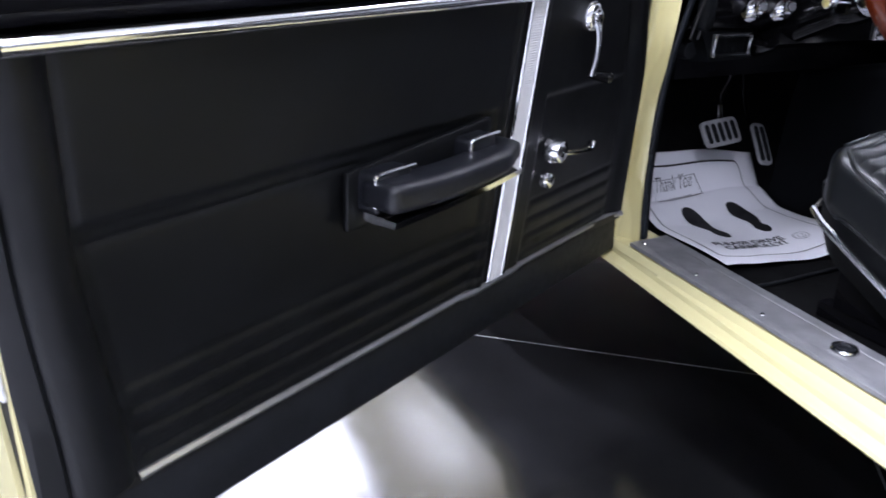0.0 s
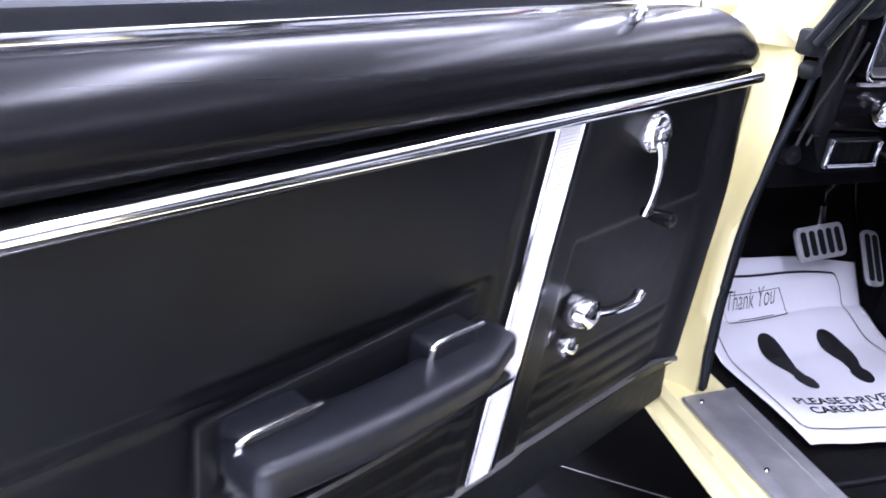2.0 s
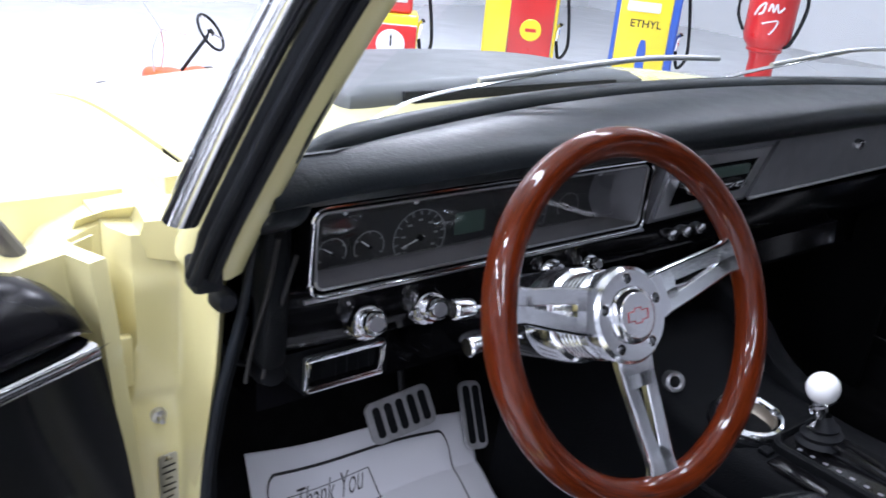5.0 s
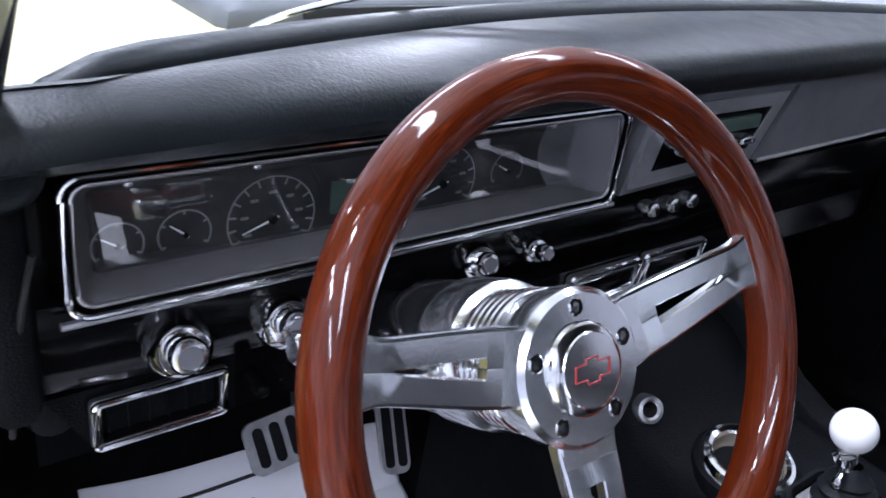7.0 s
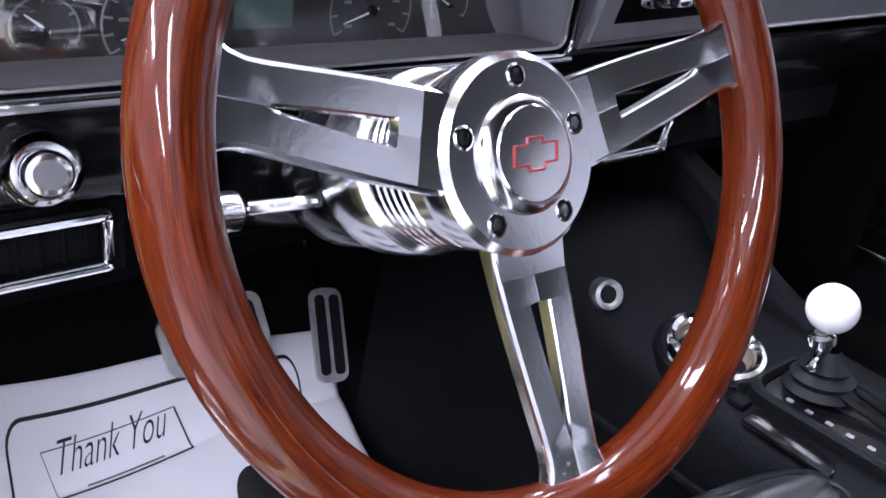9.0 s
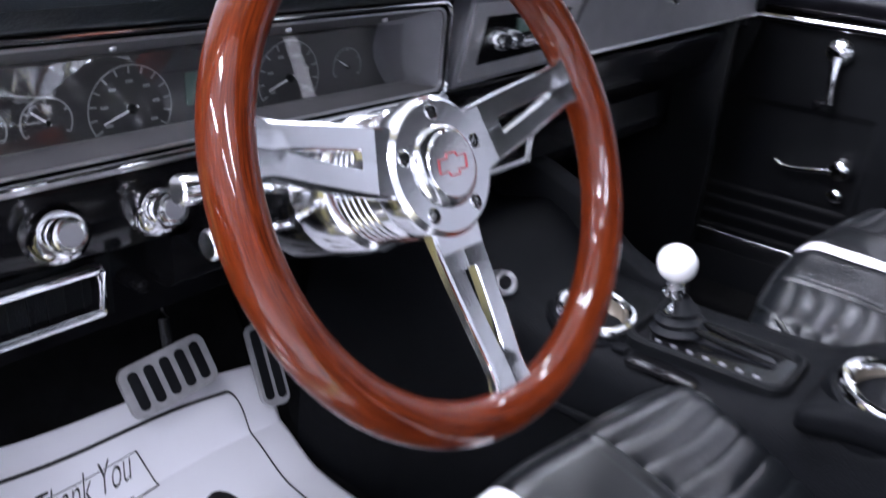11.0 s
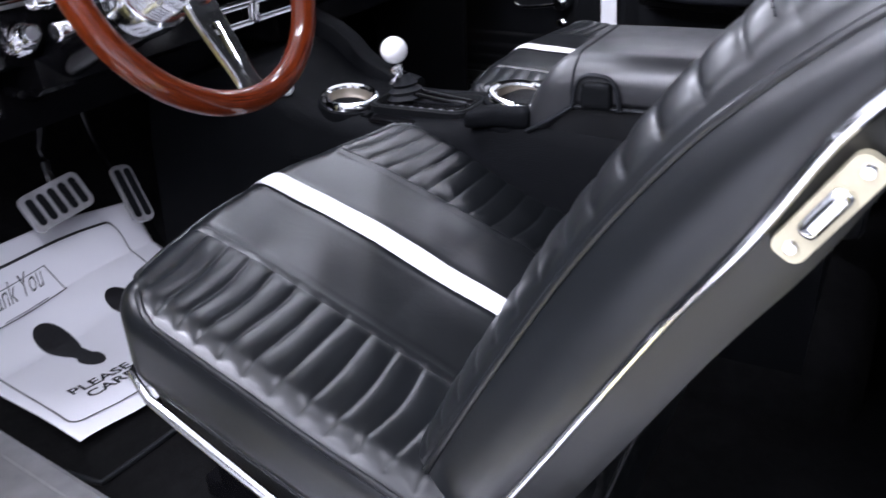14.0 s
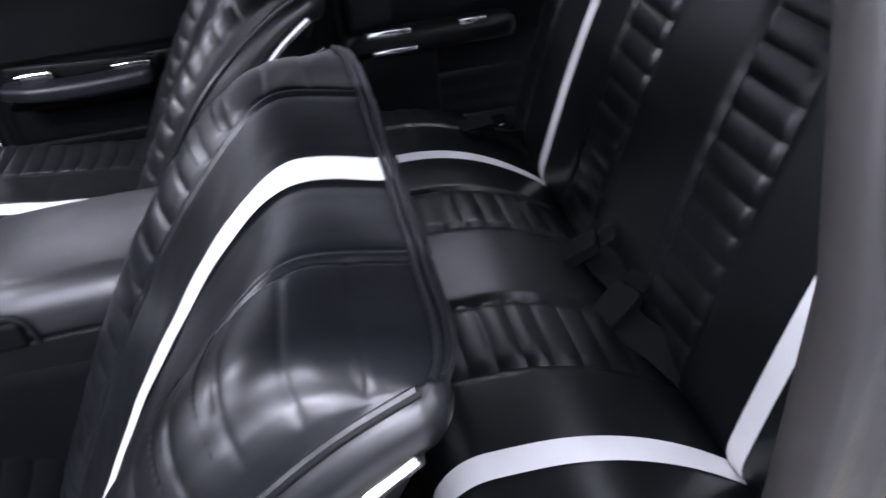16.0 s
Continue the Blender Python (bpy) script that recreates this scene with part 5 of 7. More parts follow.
# ---- steering wheel and column ----
def build_wheel():
    M = Matrix.Translation((-0.423, -0.1775, 0.9406)) @ pose(0, 0, 0, 90 - 25.3, 0, -2)
    W = thing("steering_wheel", "varnished mahogany steering wheel with three polished slotted spokes", "steering wheel", turn=M)
    L = dict(local=True)
    R, r = 0.1543, 0.0150
    prof = []
    for i in range(24):
        a = 2 * math.pi * i / 24
        prof.append((R + r * 0.92 * math.cos(a), r * 1.04 * math.sin(a)))
    part("rim", lathe(bmesh.new(), prof, n=120, closed=True), WOOD, W, "varnished mahogany rim", **L)
    for ang in (180 - 14, 14, 270):
        mm = Matrix.Rotation(radians(ang), 4, "Z")
        half = [(0.034, 0.0215), (0.050, 0.0210), (0.064, 0.0204), (0.0645, 0.0204), (0.080, 0.0193), (0.094, 0.0182), (0.105, 0.0172), (0.116, 0.0162), (0.124, 0.0155), (0.131, 0.0153), (0.137, 0.0163), (0.143, 0.0190)]
        slot = [0, 0, 0, 0.0052, 0.0042, 0.0031, 0.0022, 0.0010, 0, 0, 0, 0]
        b = bmesh.new()
        for sy in (1, -1):
            rings = []
            for (x, o), h in zip(half, slot):
                dip = 0.0001 if h == 0 else 0.0008
                d = o - h
                prof = [(h, -0.003), (h, 0.0042 - dip), (h + 0.06 * d, 0.0042), (o - 0.0022, 0.0042), (o - 0.0006, 0.0034), (o, 0.0020), (o, -0.003)]
                dish = -0.018 * (0.143 - x) / 0.109
                rings.append([mm @ Vector((x, sy * y, z + dish)) for y, z in prof])
            loft(b, rings)
        part("spoke", b, SPOKEMETAL, W, "polished aluminium spoke with a tapered slot", flat=22, **L)
        b = slab(bmesh.new(), [(0.034, -0.0215), (0.060, -0.0206), (0.060, 0.0206), (0.034, 0.0215)], -0.002, 0.0062, mm @ Matrix.Translation((0, 0, -0.017)))
        bmesh.ops.bevel(b, geom=b.edges[:], offset=0.002, segments=2, affect="EDGES")
        part("spoke_root", b, SPOKEMETAL, W, **L)
    H = part("hub", lathe(bmesh.new(), [(0.0, 0.010), (0.026, 0.010), (0.0405, 0.010), (0.0440, 0.0070), (0.0445, -0.004), (0.0430, -0.010)], n=64), SPOKEMETAL, W, "polished aluminium hub face", **L)
    sp = [(0.0430, -0.010), (0.0405, -0.014)]
    for i in range(5):
        z = -0.022 - i * 0.0055
        sp += [(0.0412, z), (0.0422, z - 0.0008), (0.0422, z - 0.0040), (0.0412, z - 0.0048)]
    sp += [(0.0425, -0.050), (0.0455, -0.054), (0.0465, -0.060), (0.0465, -0.086), (0.044, -0.092), (0.0, -0.092)]
    part("spool", lathe(bmesh.new(), sp, n=64), SPOKEMETAL, W, "ribbed billet hub adapter", flat=25, **L)
    part("horn_cap", lathe(bmesh.new(), [(0, 0.0165), (0.016, 0.0163), (0.0225, 0.0155), (0.0255, 0.0130), (0.0262, 0.009)], n=48), POLISHED, H, "round polished horn cap", **L)
    part("cap_disc", lathe(bmesh.new(), [(0, 0.0171), (0.0200, 0.0168), (0.0208, 0.0160)], n=40), POLISHED, H, **L)
    # outline emblem as a plain cross-shaped line
    e = [(-0.016, -0.0052), (-0.006, -0.0052), (-0.0052, -0.0085), (0.0048, -0.0085), (0.0056, -0.0052), (0.0145, -0.0052), (0.016, 0.0052), (0.006, 0.0052), (0.0052, 0.0085), (-0.0048, 0.0085), (-0.0056, 0.0052), (-0.0145, 0.0052)]
    b = tube(bmesh.new(), [(x * 0.8, y * 0.8, 0.0172) for x, y in e], 0.0006, 6, closed=True)
    part("emblem_line", b, REDINK, H, "dull red outline emblem", **L)
    for i in range(5):
        a = radians(90 + 72 * i)
        mm = Matrix.Translation((0.0335 * math.cos(a), 0.0335 * math.sin(a), 0.0102))
        part("bolt_recess", lathe(bmesh.new(), [(0.0042, 0.0006), (0.0052, 0.0), (0.0042, -0.001)], mm, 20), CHROME, H, **L)
        part("bolt", lathe(bmesh.new(), [(0.0, -0.0002), (0.0028, -0.0002), (0.0030, 0.0003), (0.0042, 0.0003)], mm, 20), GLOSSBLACK, H, "dark socket bolt", **L)
    for ob in scene.objects:
        if ob.parent in (W, H) and ob.name.split(".")[0] in ("hub", "spool", "horn_cap", "cap_disc", "emblem_line", "bolt_recess", "bolt"):
            for v in ob.data.vertices:
                v.co.z -= 0.018
    C = thing("steering_column", "black steering column with a chrome turn-signal stalk", "steering column", turn=M.copy())
    part("jacket", lathe(bmesh.new(), [(0, -0.094), (0.040, -0.094), (0.044, -0.100), (0.044, -0.150), (0.038, -0.165), (0.034, -0.19), (0.034, -0.62), (0, -0.62)], n=40), GLOSSBLACK, C, "gloss black column jacket", **L)
    st = part("signal_stalk", tube(bmesh.new(), curve_points([(-0.040, 0.012, -0.122), (-0.070, 0.020, -0.122), (-0.090, 0.024, -0.122)], 5), 0.0035, 10), CHROME, C, "chrome turn-signal stalk", **L)
    st2 = part("tilt_lever", tube(bmesh.new(), [(-0.040, -0.012, -0.118), (-0.080, -0.010, -0.120)], 0.0035, 10), CHROME, C, "short chrome column lever", **L)
    part("lever_knob", lathe(bmesh.new(), [(0, 0.026), (0.0085, 0.026), (0.0100, 0.024), (0.0100, 0.006), (0.008, 0.003), (0.0045, 0.0)], aim((-0.080, -0.010, -0.120), (-1, 0.0, 0.0)), 24), POLISHED, st2, "bright lever knob", **L)
    part("stalk_knob", lathe(bmesh.new(), [(0, 0.026), (0.0085, 0.026), (0.0100, 0.024), (0.0100, 0.006), (0.008, 0.003), (0.0045, 0.0)], aim((-0.088, 0.024, -0.122), (-1, 0.12, 0.0)), 24), POLISHED, st, "bright stalk knob", **L)


build_wheel()


# ---- pedals ----
def pedal(name, label, at, w, h, slots, tiltx, tiltz, slot_w):
    m = Matrix.Translation(at) @ pose(0, 0, 0, 90 - tiltx, 0, 0) @ pose(0, 0, 0, 0, 0, tiltz)
    P = thing(name, label, "pedal", at=at)
    b = slab(bmesh.new(), rounded(w, h, 0.013, 6), -0.006, 0.0, m)
    bmesh.ops.bevel(b, geom=[e for e in b.edges if e.calc_face_angle(0) > 1.2], offset=0.0015, segments=2, affect="EDGES")
    part("plate", b, PEDALMETAL, P, "satin metal pedal plate", flat=30)
    part("backing", slab(bmesh.new(), rounded(w - 0.006, h - 0.006, 0.011, 5), -0.012, -0.006, m), RUBBER, P, flat=40)
    for i in range(slots):
        x = -w / 2 + w * (i + 0.5) / slots * 0.90 + w * 0.05
        b = slab(bmesh.new(), rounded(slot_w, h - 0.016, slot_w * 0.48, 5, x, 0), -0.002, 0.0016, m)
        part("grip_strip", b, RUBBER, P, "black rubber grip strip", flat=40)
    return P, m


P, m = pedal("brake_pedal", "bright-framed brake pedal with black rubber slots", (-0.350, 0.264, 0.554), 0.114, 0.062, 5, 32, 4, 0.0125)
part("lever", tube(bmesh.new(), curve_points([(-0.340, 0.277, 0.555), (-0.330, 0.30, 0.62), (-0.335, 0.27, 0.70), (-0.345, 0.25, 0.80)], 6), 0.008, 10, flat=0.5), GLOSSBLACK, P, "black pedal lever")
P, m = pedal("throttle_pedal", "narrow bright-framed throttle pedal with black rubber slots", (-0.216, 0.254, 0.516), 0.040, 0.108, 2, 40, -12, 0.0125)
part("lever", tube(bmesh.new(), curve_points([(-0.216, 0.268, 0.52), (-0.205, 0.33, 0.58), (-0.20, 0.36, 0.66)], 6), 0.006, 10), GLOSSBLACK, P, "black pedal lever")


# ---- floor mat and paper ----
def ground(x, y):
    """Height of the carpeted floor and toe board."""
    return 0.362 + 0.032 * smooth_step(0.18, 0.28, y) + max(0.0, y - 0.272) * 1.6


def build_mats():
    M = thing("floor_mat", "black carpet floor mat with a bound rubber edge", "floor mat", at=(-0.42, 0.05, 0.365))
    def fn(u, v):
        k = 1 - 0.10 * max(0, abs(u) + abs(v) - 1.5)
        x = -0.425 + 0.225 * u * k
        y = 0.078 + 0.188 * v * k
        return (x, y, ground(x, y) + 0.003)
    b = sheet(bmesh.new(), fn, span(-1, 1, 24), span(-1, 1, 30))
    ob = part("carpet", b, CARPET, M)
    edge = [fn(u, -1) for u in span(-1, 1, 20)] + [fn(1, v) for v in span(-0.9, 1, 20)] + [fn(u, 1) for u in span(0.9, -1, 20)] + [fn(-1, v) for v in span(0.9, -0.9, 20)]
    part("binding", tube(bmesh.new(), edge, 0.004, 8, closed=True), RUBBER, M, "black bound edge")
    S = thing("paper_mat", "white printed paper floor protector with shoe prints and lettering", "paper mat", at=(-0.42, 0.12, 0.38))
    c00, c10, c01, c11 = Vector((-0.611, -0.037)), Vector((-0.249, -0.083)), Vector((-0.568, 0.338)), Vector((-0.208, 0.292))
    def pos(u, v, lift=0.0):
        q = (c00 * (1 - u) + c10 * u) * (1 - v) + (c01 * (1 - u) + c11 * u) * v
        z = ground(q.x, q.y) + 0.012 + 0.020 * smooth_step(0.55, 1.0, u) * smooth_step(0.62, 0.0, v) + 0.004 * math.sin(7 * u + 3 * v) + 0.010 * smooth_step(0.25, 0.0, u) * smooth_step(0.6, 0.1, v)
        return Vector((q.x, q.y, z + lift))
    ob = part("sheet", sheet(bmesh.new(), lambda u, v: pos(u, v * (1 + 0.07 * u)), span(0, 1.08, 64), span(0, 1, 190)), PAPER, S)
    so = ob.modifiers.new("thick", "SOLIDIFY")
    so.thickness = 0.0004
    def strip(pts, w, mat, lift=0.0024, closed=False):
        b = bmesh.new()
        p = [Vector(q) for q in pts]
        n = len(p)
        prev = None
        ring = []
        for i in range(n):
            a, c = p[(i - 1) % n if closed or i else 0], p[(i + 1) % n if closed or i < n - 1 else n - 1]
            t = (c - a).normalized()
            nn = Vector((-t.y, t.x)) * w / 2
            l, r_ = p[i] + nn, p[i] - nn
            ring.append((b.verts.new(pos(l.x, l.y, lift)), b.verts.new(pos(r_.x, r_.y, lift))))
        for i in range(n if closed else n - 1):
            b.faces.new((ring[i][0], ring[i][1], ring[(i + 1) % n][1], ring[(i + 1) % n][0]))
        return part("printed_line", b, mat, S, smooth=False)
    def frame_line(d, r):
        pts = []
        for cx_, cy_, a0 in ((1 - d - r, 1 - d - r, 0), (d + r, 1 - d - r, 90), (d + r, d + r, 180), (1 - d - r, d + r, 270)):
            for k in range(7):
                a = radians(a0 + 15 * k)
                pts.append((cx_ + r * math.cos(a), cy_ + r * math.sin(a)))
        out = []
        for i in range(len(pts)):
            a, c = Vector(pts[i]), Vector(pts[(i + 1) % len(pts)])
            k = max(1, int((c - a).length / 0.012))
            out += [a.lerp(c, j / k) for j in range(k)]
        lo, hi = (Vector((0.035, 0.085)), Vector((0.945, 0.095))), (Vector((0.068, 0.950)), Vector((0.938, 1.026)))
        return [lo[0].lerp(lo[1], q.x).lerp(hi[0].lerp(hi[1], q.x), q.y) for q in out]
    strip(frame_line(0.0, 0.05), 0.0065, INK, closed=True)
    # box round the thanks
    bx = [(0.174, 0.828), (0.556, 0.880), (0.520, 0.952), (0.145, 0.905)]
    for i, (w, mat) in enumerate(((0.006, INK), (0.005, INK), (0.002, GREYINK), (0.002, GREYINK))):
        strip([Vector(bx[i]).lerp(Vector(bx[(i + 1) % 4]), t) for t in span(0, 1, 10)], w, mat)
    # shoe prints
    def sole(cu, cv, lean, flip):
        ca, sa = math.cos(radians(lean)), math.sin(radians(lean))
        for kind in ("sole", "heel"):
            b = bmesh.new()
            ring = []
            for k in range(36):
                a = 2 * math.pi * k / 36
                if kind == "sole":
                    y = 0.138 * math.sin(a) + 0.062
                    x = (0.067 + 0.019 * math.sin(a)) * math.cos(a) + flip * 0.012 * math.sin(a)
                else:
                    y = 0.075 * math.sin(a) * (1.0 if math.sin(a) < 0 else 0.6) - 0.120
                    x = 0.048 * math.cos(a)
                u, v = cu + (x * ca - y * sa), cv + (x * sa + y * ca)
                ring.append(b.verts.new(pos(u, v, 0.0012)))
            c0 = b.verts.new(pos(cu - (0.062 if kind == "sole" else -0.12) * sa, cv + (0.062 if kind == "sole" else -0.12) * ca, 0.0012))
            for k in range(36):
                b.faces.new((ring[k], ring[(k + 1) % 36], c0))
            part("shoe_print", b, INK, S, "black printed shoe shape", smooth=False)
        b = bmesh.new()
        q = [(-0.034, -0.095), (0.034, -0.095), (0.036, -0.03), (-0.036, -0.03)]
        vs = [b.verts.new(pos(cu + x * ca - y * sa, cv + x * sa + y * ca, 0.0010)) for x, y in q]
        b.faces.new(vs)
        part("shoe_print", b, INK, S, smooth=False)
    sole(0.345, 0.580, 4, 1)
    sole(0.690, 0.587, -7, -1)
    def line(text, u, v, width_u, h, mat, shear=0.0, fat=0.0, rise=0.0):
        ob = writing(text, 1.0, mat, S, Matrix(), shear=shear, fat=fat)
        me = ob.data
        xs = [q.co.x for q in me.vertices]
        ys = [q.co.y for q in me.vertices]
        x0, x1 = min(xs), max(xs)
        for q in me.vertices:
            uu = u + (q.co.x - x0) / (x1 - x0) * width_u
            vv = v + q.co.y * h + rise * (uu - u)
            q.co = pos(uu, vv, 0.0016 + q.co.z * 0.3)
        return ob
    line("PLEASE DRIVE", 0.150, 0.262, 0.515, 0.066, INK, fat=0.02, rise=0.015)
    line("CAREFULLY!", 0.180, 0.196, 0.458, 0.066, INK, fat=0.02, rise=0.04)
    line("Thank You", 0.185, 0.872, 0.310, 0.074, INK, shear=0.5, fat=-0.010, rise=0.13)
    strip([Vector((0.25, 0.852)).lerp(Vector((0.47, 0.880)), t) for t in span(0, 1, 10)], 0.005, GREYINK)
    # smiling round face
    cu, cv = 0.765, 0.250
    ring = [Vector((cu + 0.048 * math.cos(a), cv + 0.040 * math.sin(a))) for a in span(0, 2 * math.pi, 30)[:-1]]
    strip(ring, 0.004, GREYINK, closed=True)
    strip([Vector((cu + 0.028 * math.cos(a), cv + 0.022 * math.sin(a))) for a in span(math.pi * 1.15, math.pi * 1.85, 10)], 0.004, GREYINK)
    for dx in (-0.015, 0.015):
        strip([Vector((cu + dx, cv + 0.006)), Vector((cu + dx, cv + 0.016))], 0.006, GREYINK)


build_mats()


# ---- front seats ----
SEAT_X, SEAT_Z = -0.398, 0.362


def puff(ph):
    """Height of a stuffed pleat across its width, with a sharp valley at each end."""
    return abs(math.sin(math.pi * ph)) ** 0.75 - 1.0


def wrinkle(x, y):
    return math.sin(31 * x + 17 * y) * math.sin(23 * y - 9 * x) + 0.5 * math.sin(67 * x - 41 * y + 1.3) * math.sin(53 * y + 12 * x)


def seam_relief(d):
    """A sewn seam: a rolled welt between two sunk stitch lines."""
    return 0.0010 * groove(d, 0.0034) - 0.0020 * groove(d - 0.0060, 0.0026) - 0.0012 * groove(d + 0.0060, 0.0026)


CUSHION_SEAM, CUSHION_PITCH = 0.127, 0.0297


def seat_shape(p):
    """Bends the cushion's soft box: crown, slope down to the back, pleats and seams on top."""
    x, y, z = p
    top = smooth_step(-0.01, 0.04, z)
    ax_ = abs(x)
    zz = z + (0.012 * (1 - (x / 0.268) ** 2)) * top
    zz += 0.367 * (y + 0.02) + 0.06 * max(0.0, y) - 0.42 * max(0.0, y) ** 2
    if top > 0:
        ple = smooth_step(CUSHION_SEAM + 0.004, CUSHION_SEAM + 0.010, ax_) * (1 - smooth_step(0.250, 0.258, ax_))
        run = y + 0.2645 + 0.0040 * math.sin((ax_ - CUSHION_SEAM) * 30) + 0.0014 * math.sin(48 * x + 25 * y)
        ph = (run / CUSHION_PITCH) % 1.0
        zz += top * ple * (0.0019 * puff(ph) - 0.0006 * groove(min(ph, 1 - ph) * CUSHION_PITCH, 0.0026))
        zz += top * seam_relief(ax_ - CUSHION_SEAM)
        zz -= top * 0.0020 * groove(ax_ - 0.0205, 0.0024)
        zz += top * 0.0011 * wrinkle(x, y)
    k = 1 - 0.10 * smooth_step(0.10, 0.25, y) * (x / 0.268) ** 2
    yy = y - 0.035 * (x / 0.268) ** 2 * smooth_step(0.05, 0.25, y)
    return Vector((x * (0.97 + 0.03 * k) + 0.026 * smooth_step(0.13, 0.268, x), yy, zz))


def stripe_over(shape, size, r, route, half, lift):
    """A thin strip that follows a soft box along the route of raw points, bent as the box is."""
    b = bmesh.new()
    big = (size[0] + 2 * lift, size[1] + 2 * lift, size[2] + 2 * lift)
    def fn(i, c):
        q = list(route[int(i)])
        q[0] = c
        q[1] *= big[1] / size[1]
        q[2] *= big[2] / size[2]
        return shape(soft_point(q, big, r + lift))
    sheet(b, fn, list(range(len(route))), span(-half, half, 5))
    return b


# side profiles (y, z) of the backrest from its foot up and over to the rear edge
BACK_MID = [(-0.560, 0.183), (-0.600, 0.263), (-0.645, 0.347), (-0.700, 0.446), (-0.757, 0.535), (-0.815, 0.610), (-0.868, 0.652), (-0.928, 0.643)]
BACK_SEAM = [(-0.545, 0.188), (-0.585, 0.268), (-0.630, 0.352), (-0.686, 0.451), (-0.745, 0.541), (-0.806, 0.616), (-0.862, 0.660), (-0.927, 0.653)]
BACK_BOLSTER = [(-0.529, 0.196), (-0.569, 0.276), (-0.614, 0.361), (-0.670, 0.460), (-0.730, 0.550), (-0.793, 0.624), (-0.857, 0.663), (-0.926, 0.655)]
BACK_WELT = [(-0.552, 0.186), (-0.592, 0.266), (-0.638, 0.352), (-0.694, 0.449), (-0.755, 0.532), (-0.815, 0.590), (-0.868, 0.630), (-0.914, 0.653)]
BACK_TRIM = [(-0.600, 0.140), (-0.655, 0.236), (-0.703, 0.322), (-0.751, 0.408), (-0.796, 0.480), (-0.832, 0.548), (-0.868, 0.590), (-0.909, 0.621)]
BACK_REAR = [(-0.634, 0.120), (-0.690, 0.216), (-0.738, 0.302), (-0.786, 0.388), (-0.831, 0.460), (-0.866, 0.528), (-0.895, 0.574), (-0.917, 0.612)]
BACK_STEP = 40


def rail(points):
    return [(q.y, q.z) for q in curve_points([(0, y, z) for y, z in points], BACK_STEP)]


RAILS = [rail(k) for k in (BACK_MID, BACK_SEAM, BACK_BOLSTER, BACK_WELT, BACK_TRIM, BACK_REAR)]
RAIL_X = (0.0, 0.122, 0.180, 0.232, 0.240, 0.226)
BACK_COUNT = len(RAILS[0])


def back_run():
    out = [0.0]
    for a, c in zip(RAILS[1], RAILS[1][1:]):
        out.append(out[-1] + math.hypot(c[0] - a[0], c[1] - a[1]))
    return out


BACK_RUN = back_run()


def back_point(i, x, lift=0.0):
    """A point of the backrest's front skin at the i-th row, x across, with pleats, seams and creases."""
    ax_ = abs(x)
    k = 0 if ax_ < RAIL_X[1] else (1 if ax_ < RAIL_X[2] else 2)
    t = min(1.0, (ax_ - RAIL_X[k]) / (RAIL_X[k + 1] - RAIL_X[k]))
    q = [Vector(RAILS[max(0, min(3, k + d))][i]) for d in (-1, 0, 1, 2)]
    if k == 0:
        q[0] = q[2]
        t = t * t * (1.6 - 0.6 * t)
        p = q[1].lerp(q[2], t)
    elif k == 1:
        p = q[1].lerp(q[2], 1 - (1 - t) ** 1.6)
    else:
        p = q[1].lerp(q[2], 1 - math.sqrt(max(0.0, 1 - t * t)))
    j0, j1 = max(0, i - 1), min(BACK_COUNT - 1, i + 1)
    along = Vector(RAILS[1][j1]) - Vector(RAILS[1][j0])
    n = Vector((along.y, -along.x)).normalized()
    s = BACK_RUN[i]
    ple = smooth_step(0.126, 0.131, ax_) * (1 - smooth_step(0.224, 0.231, ax_))
    pitch = 0.036
    ph = ((s + 0.004 * math.sin(9 * ax_) + 0.0012 * math.sin(70 * x + 9 * s)) / pitch) % 1.0
    soft = 1 - 0.55 * smooth_step(0.40, 0.56, s)
    d = ple * (0.0017 * soft * puff(ph) - 0.0006 * groove(min(ph, 1 - ph) * pitch, 0.0026))
    d += seam_relief(ax_ - 0.122) - 0.0016 * groove(ax_ - 0.0205, 0.0022)
    d += 0.0009 * wrinkle(x * 1.2, s * 1.1) * (1 - smooth_step(0.2, 0.23, ax_))
    p = p + n * (d + lift)
    return Vector((x, p.x, p.y))


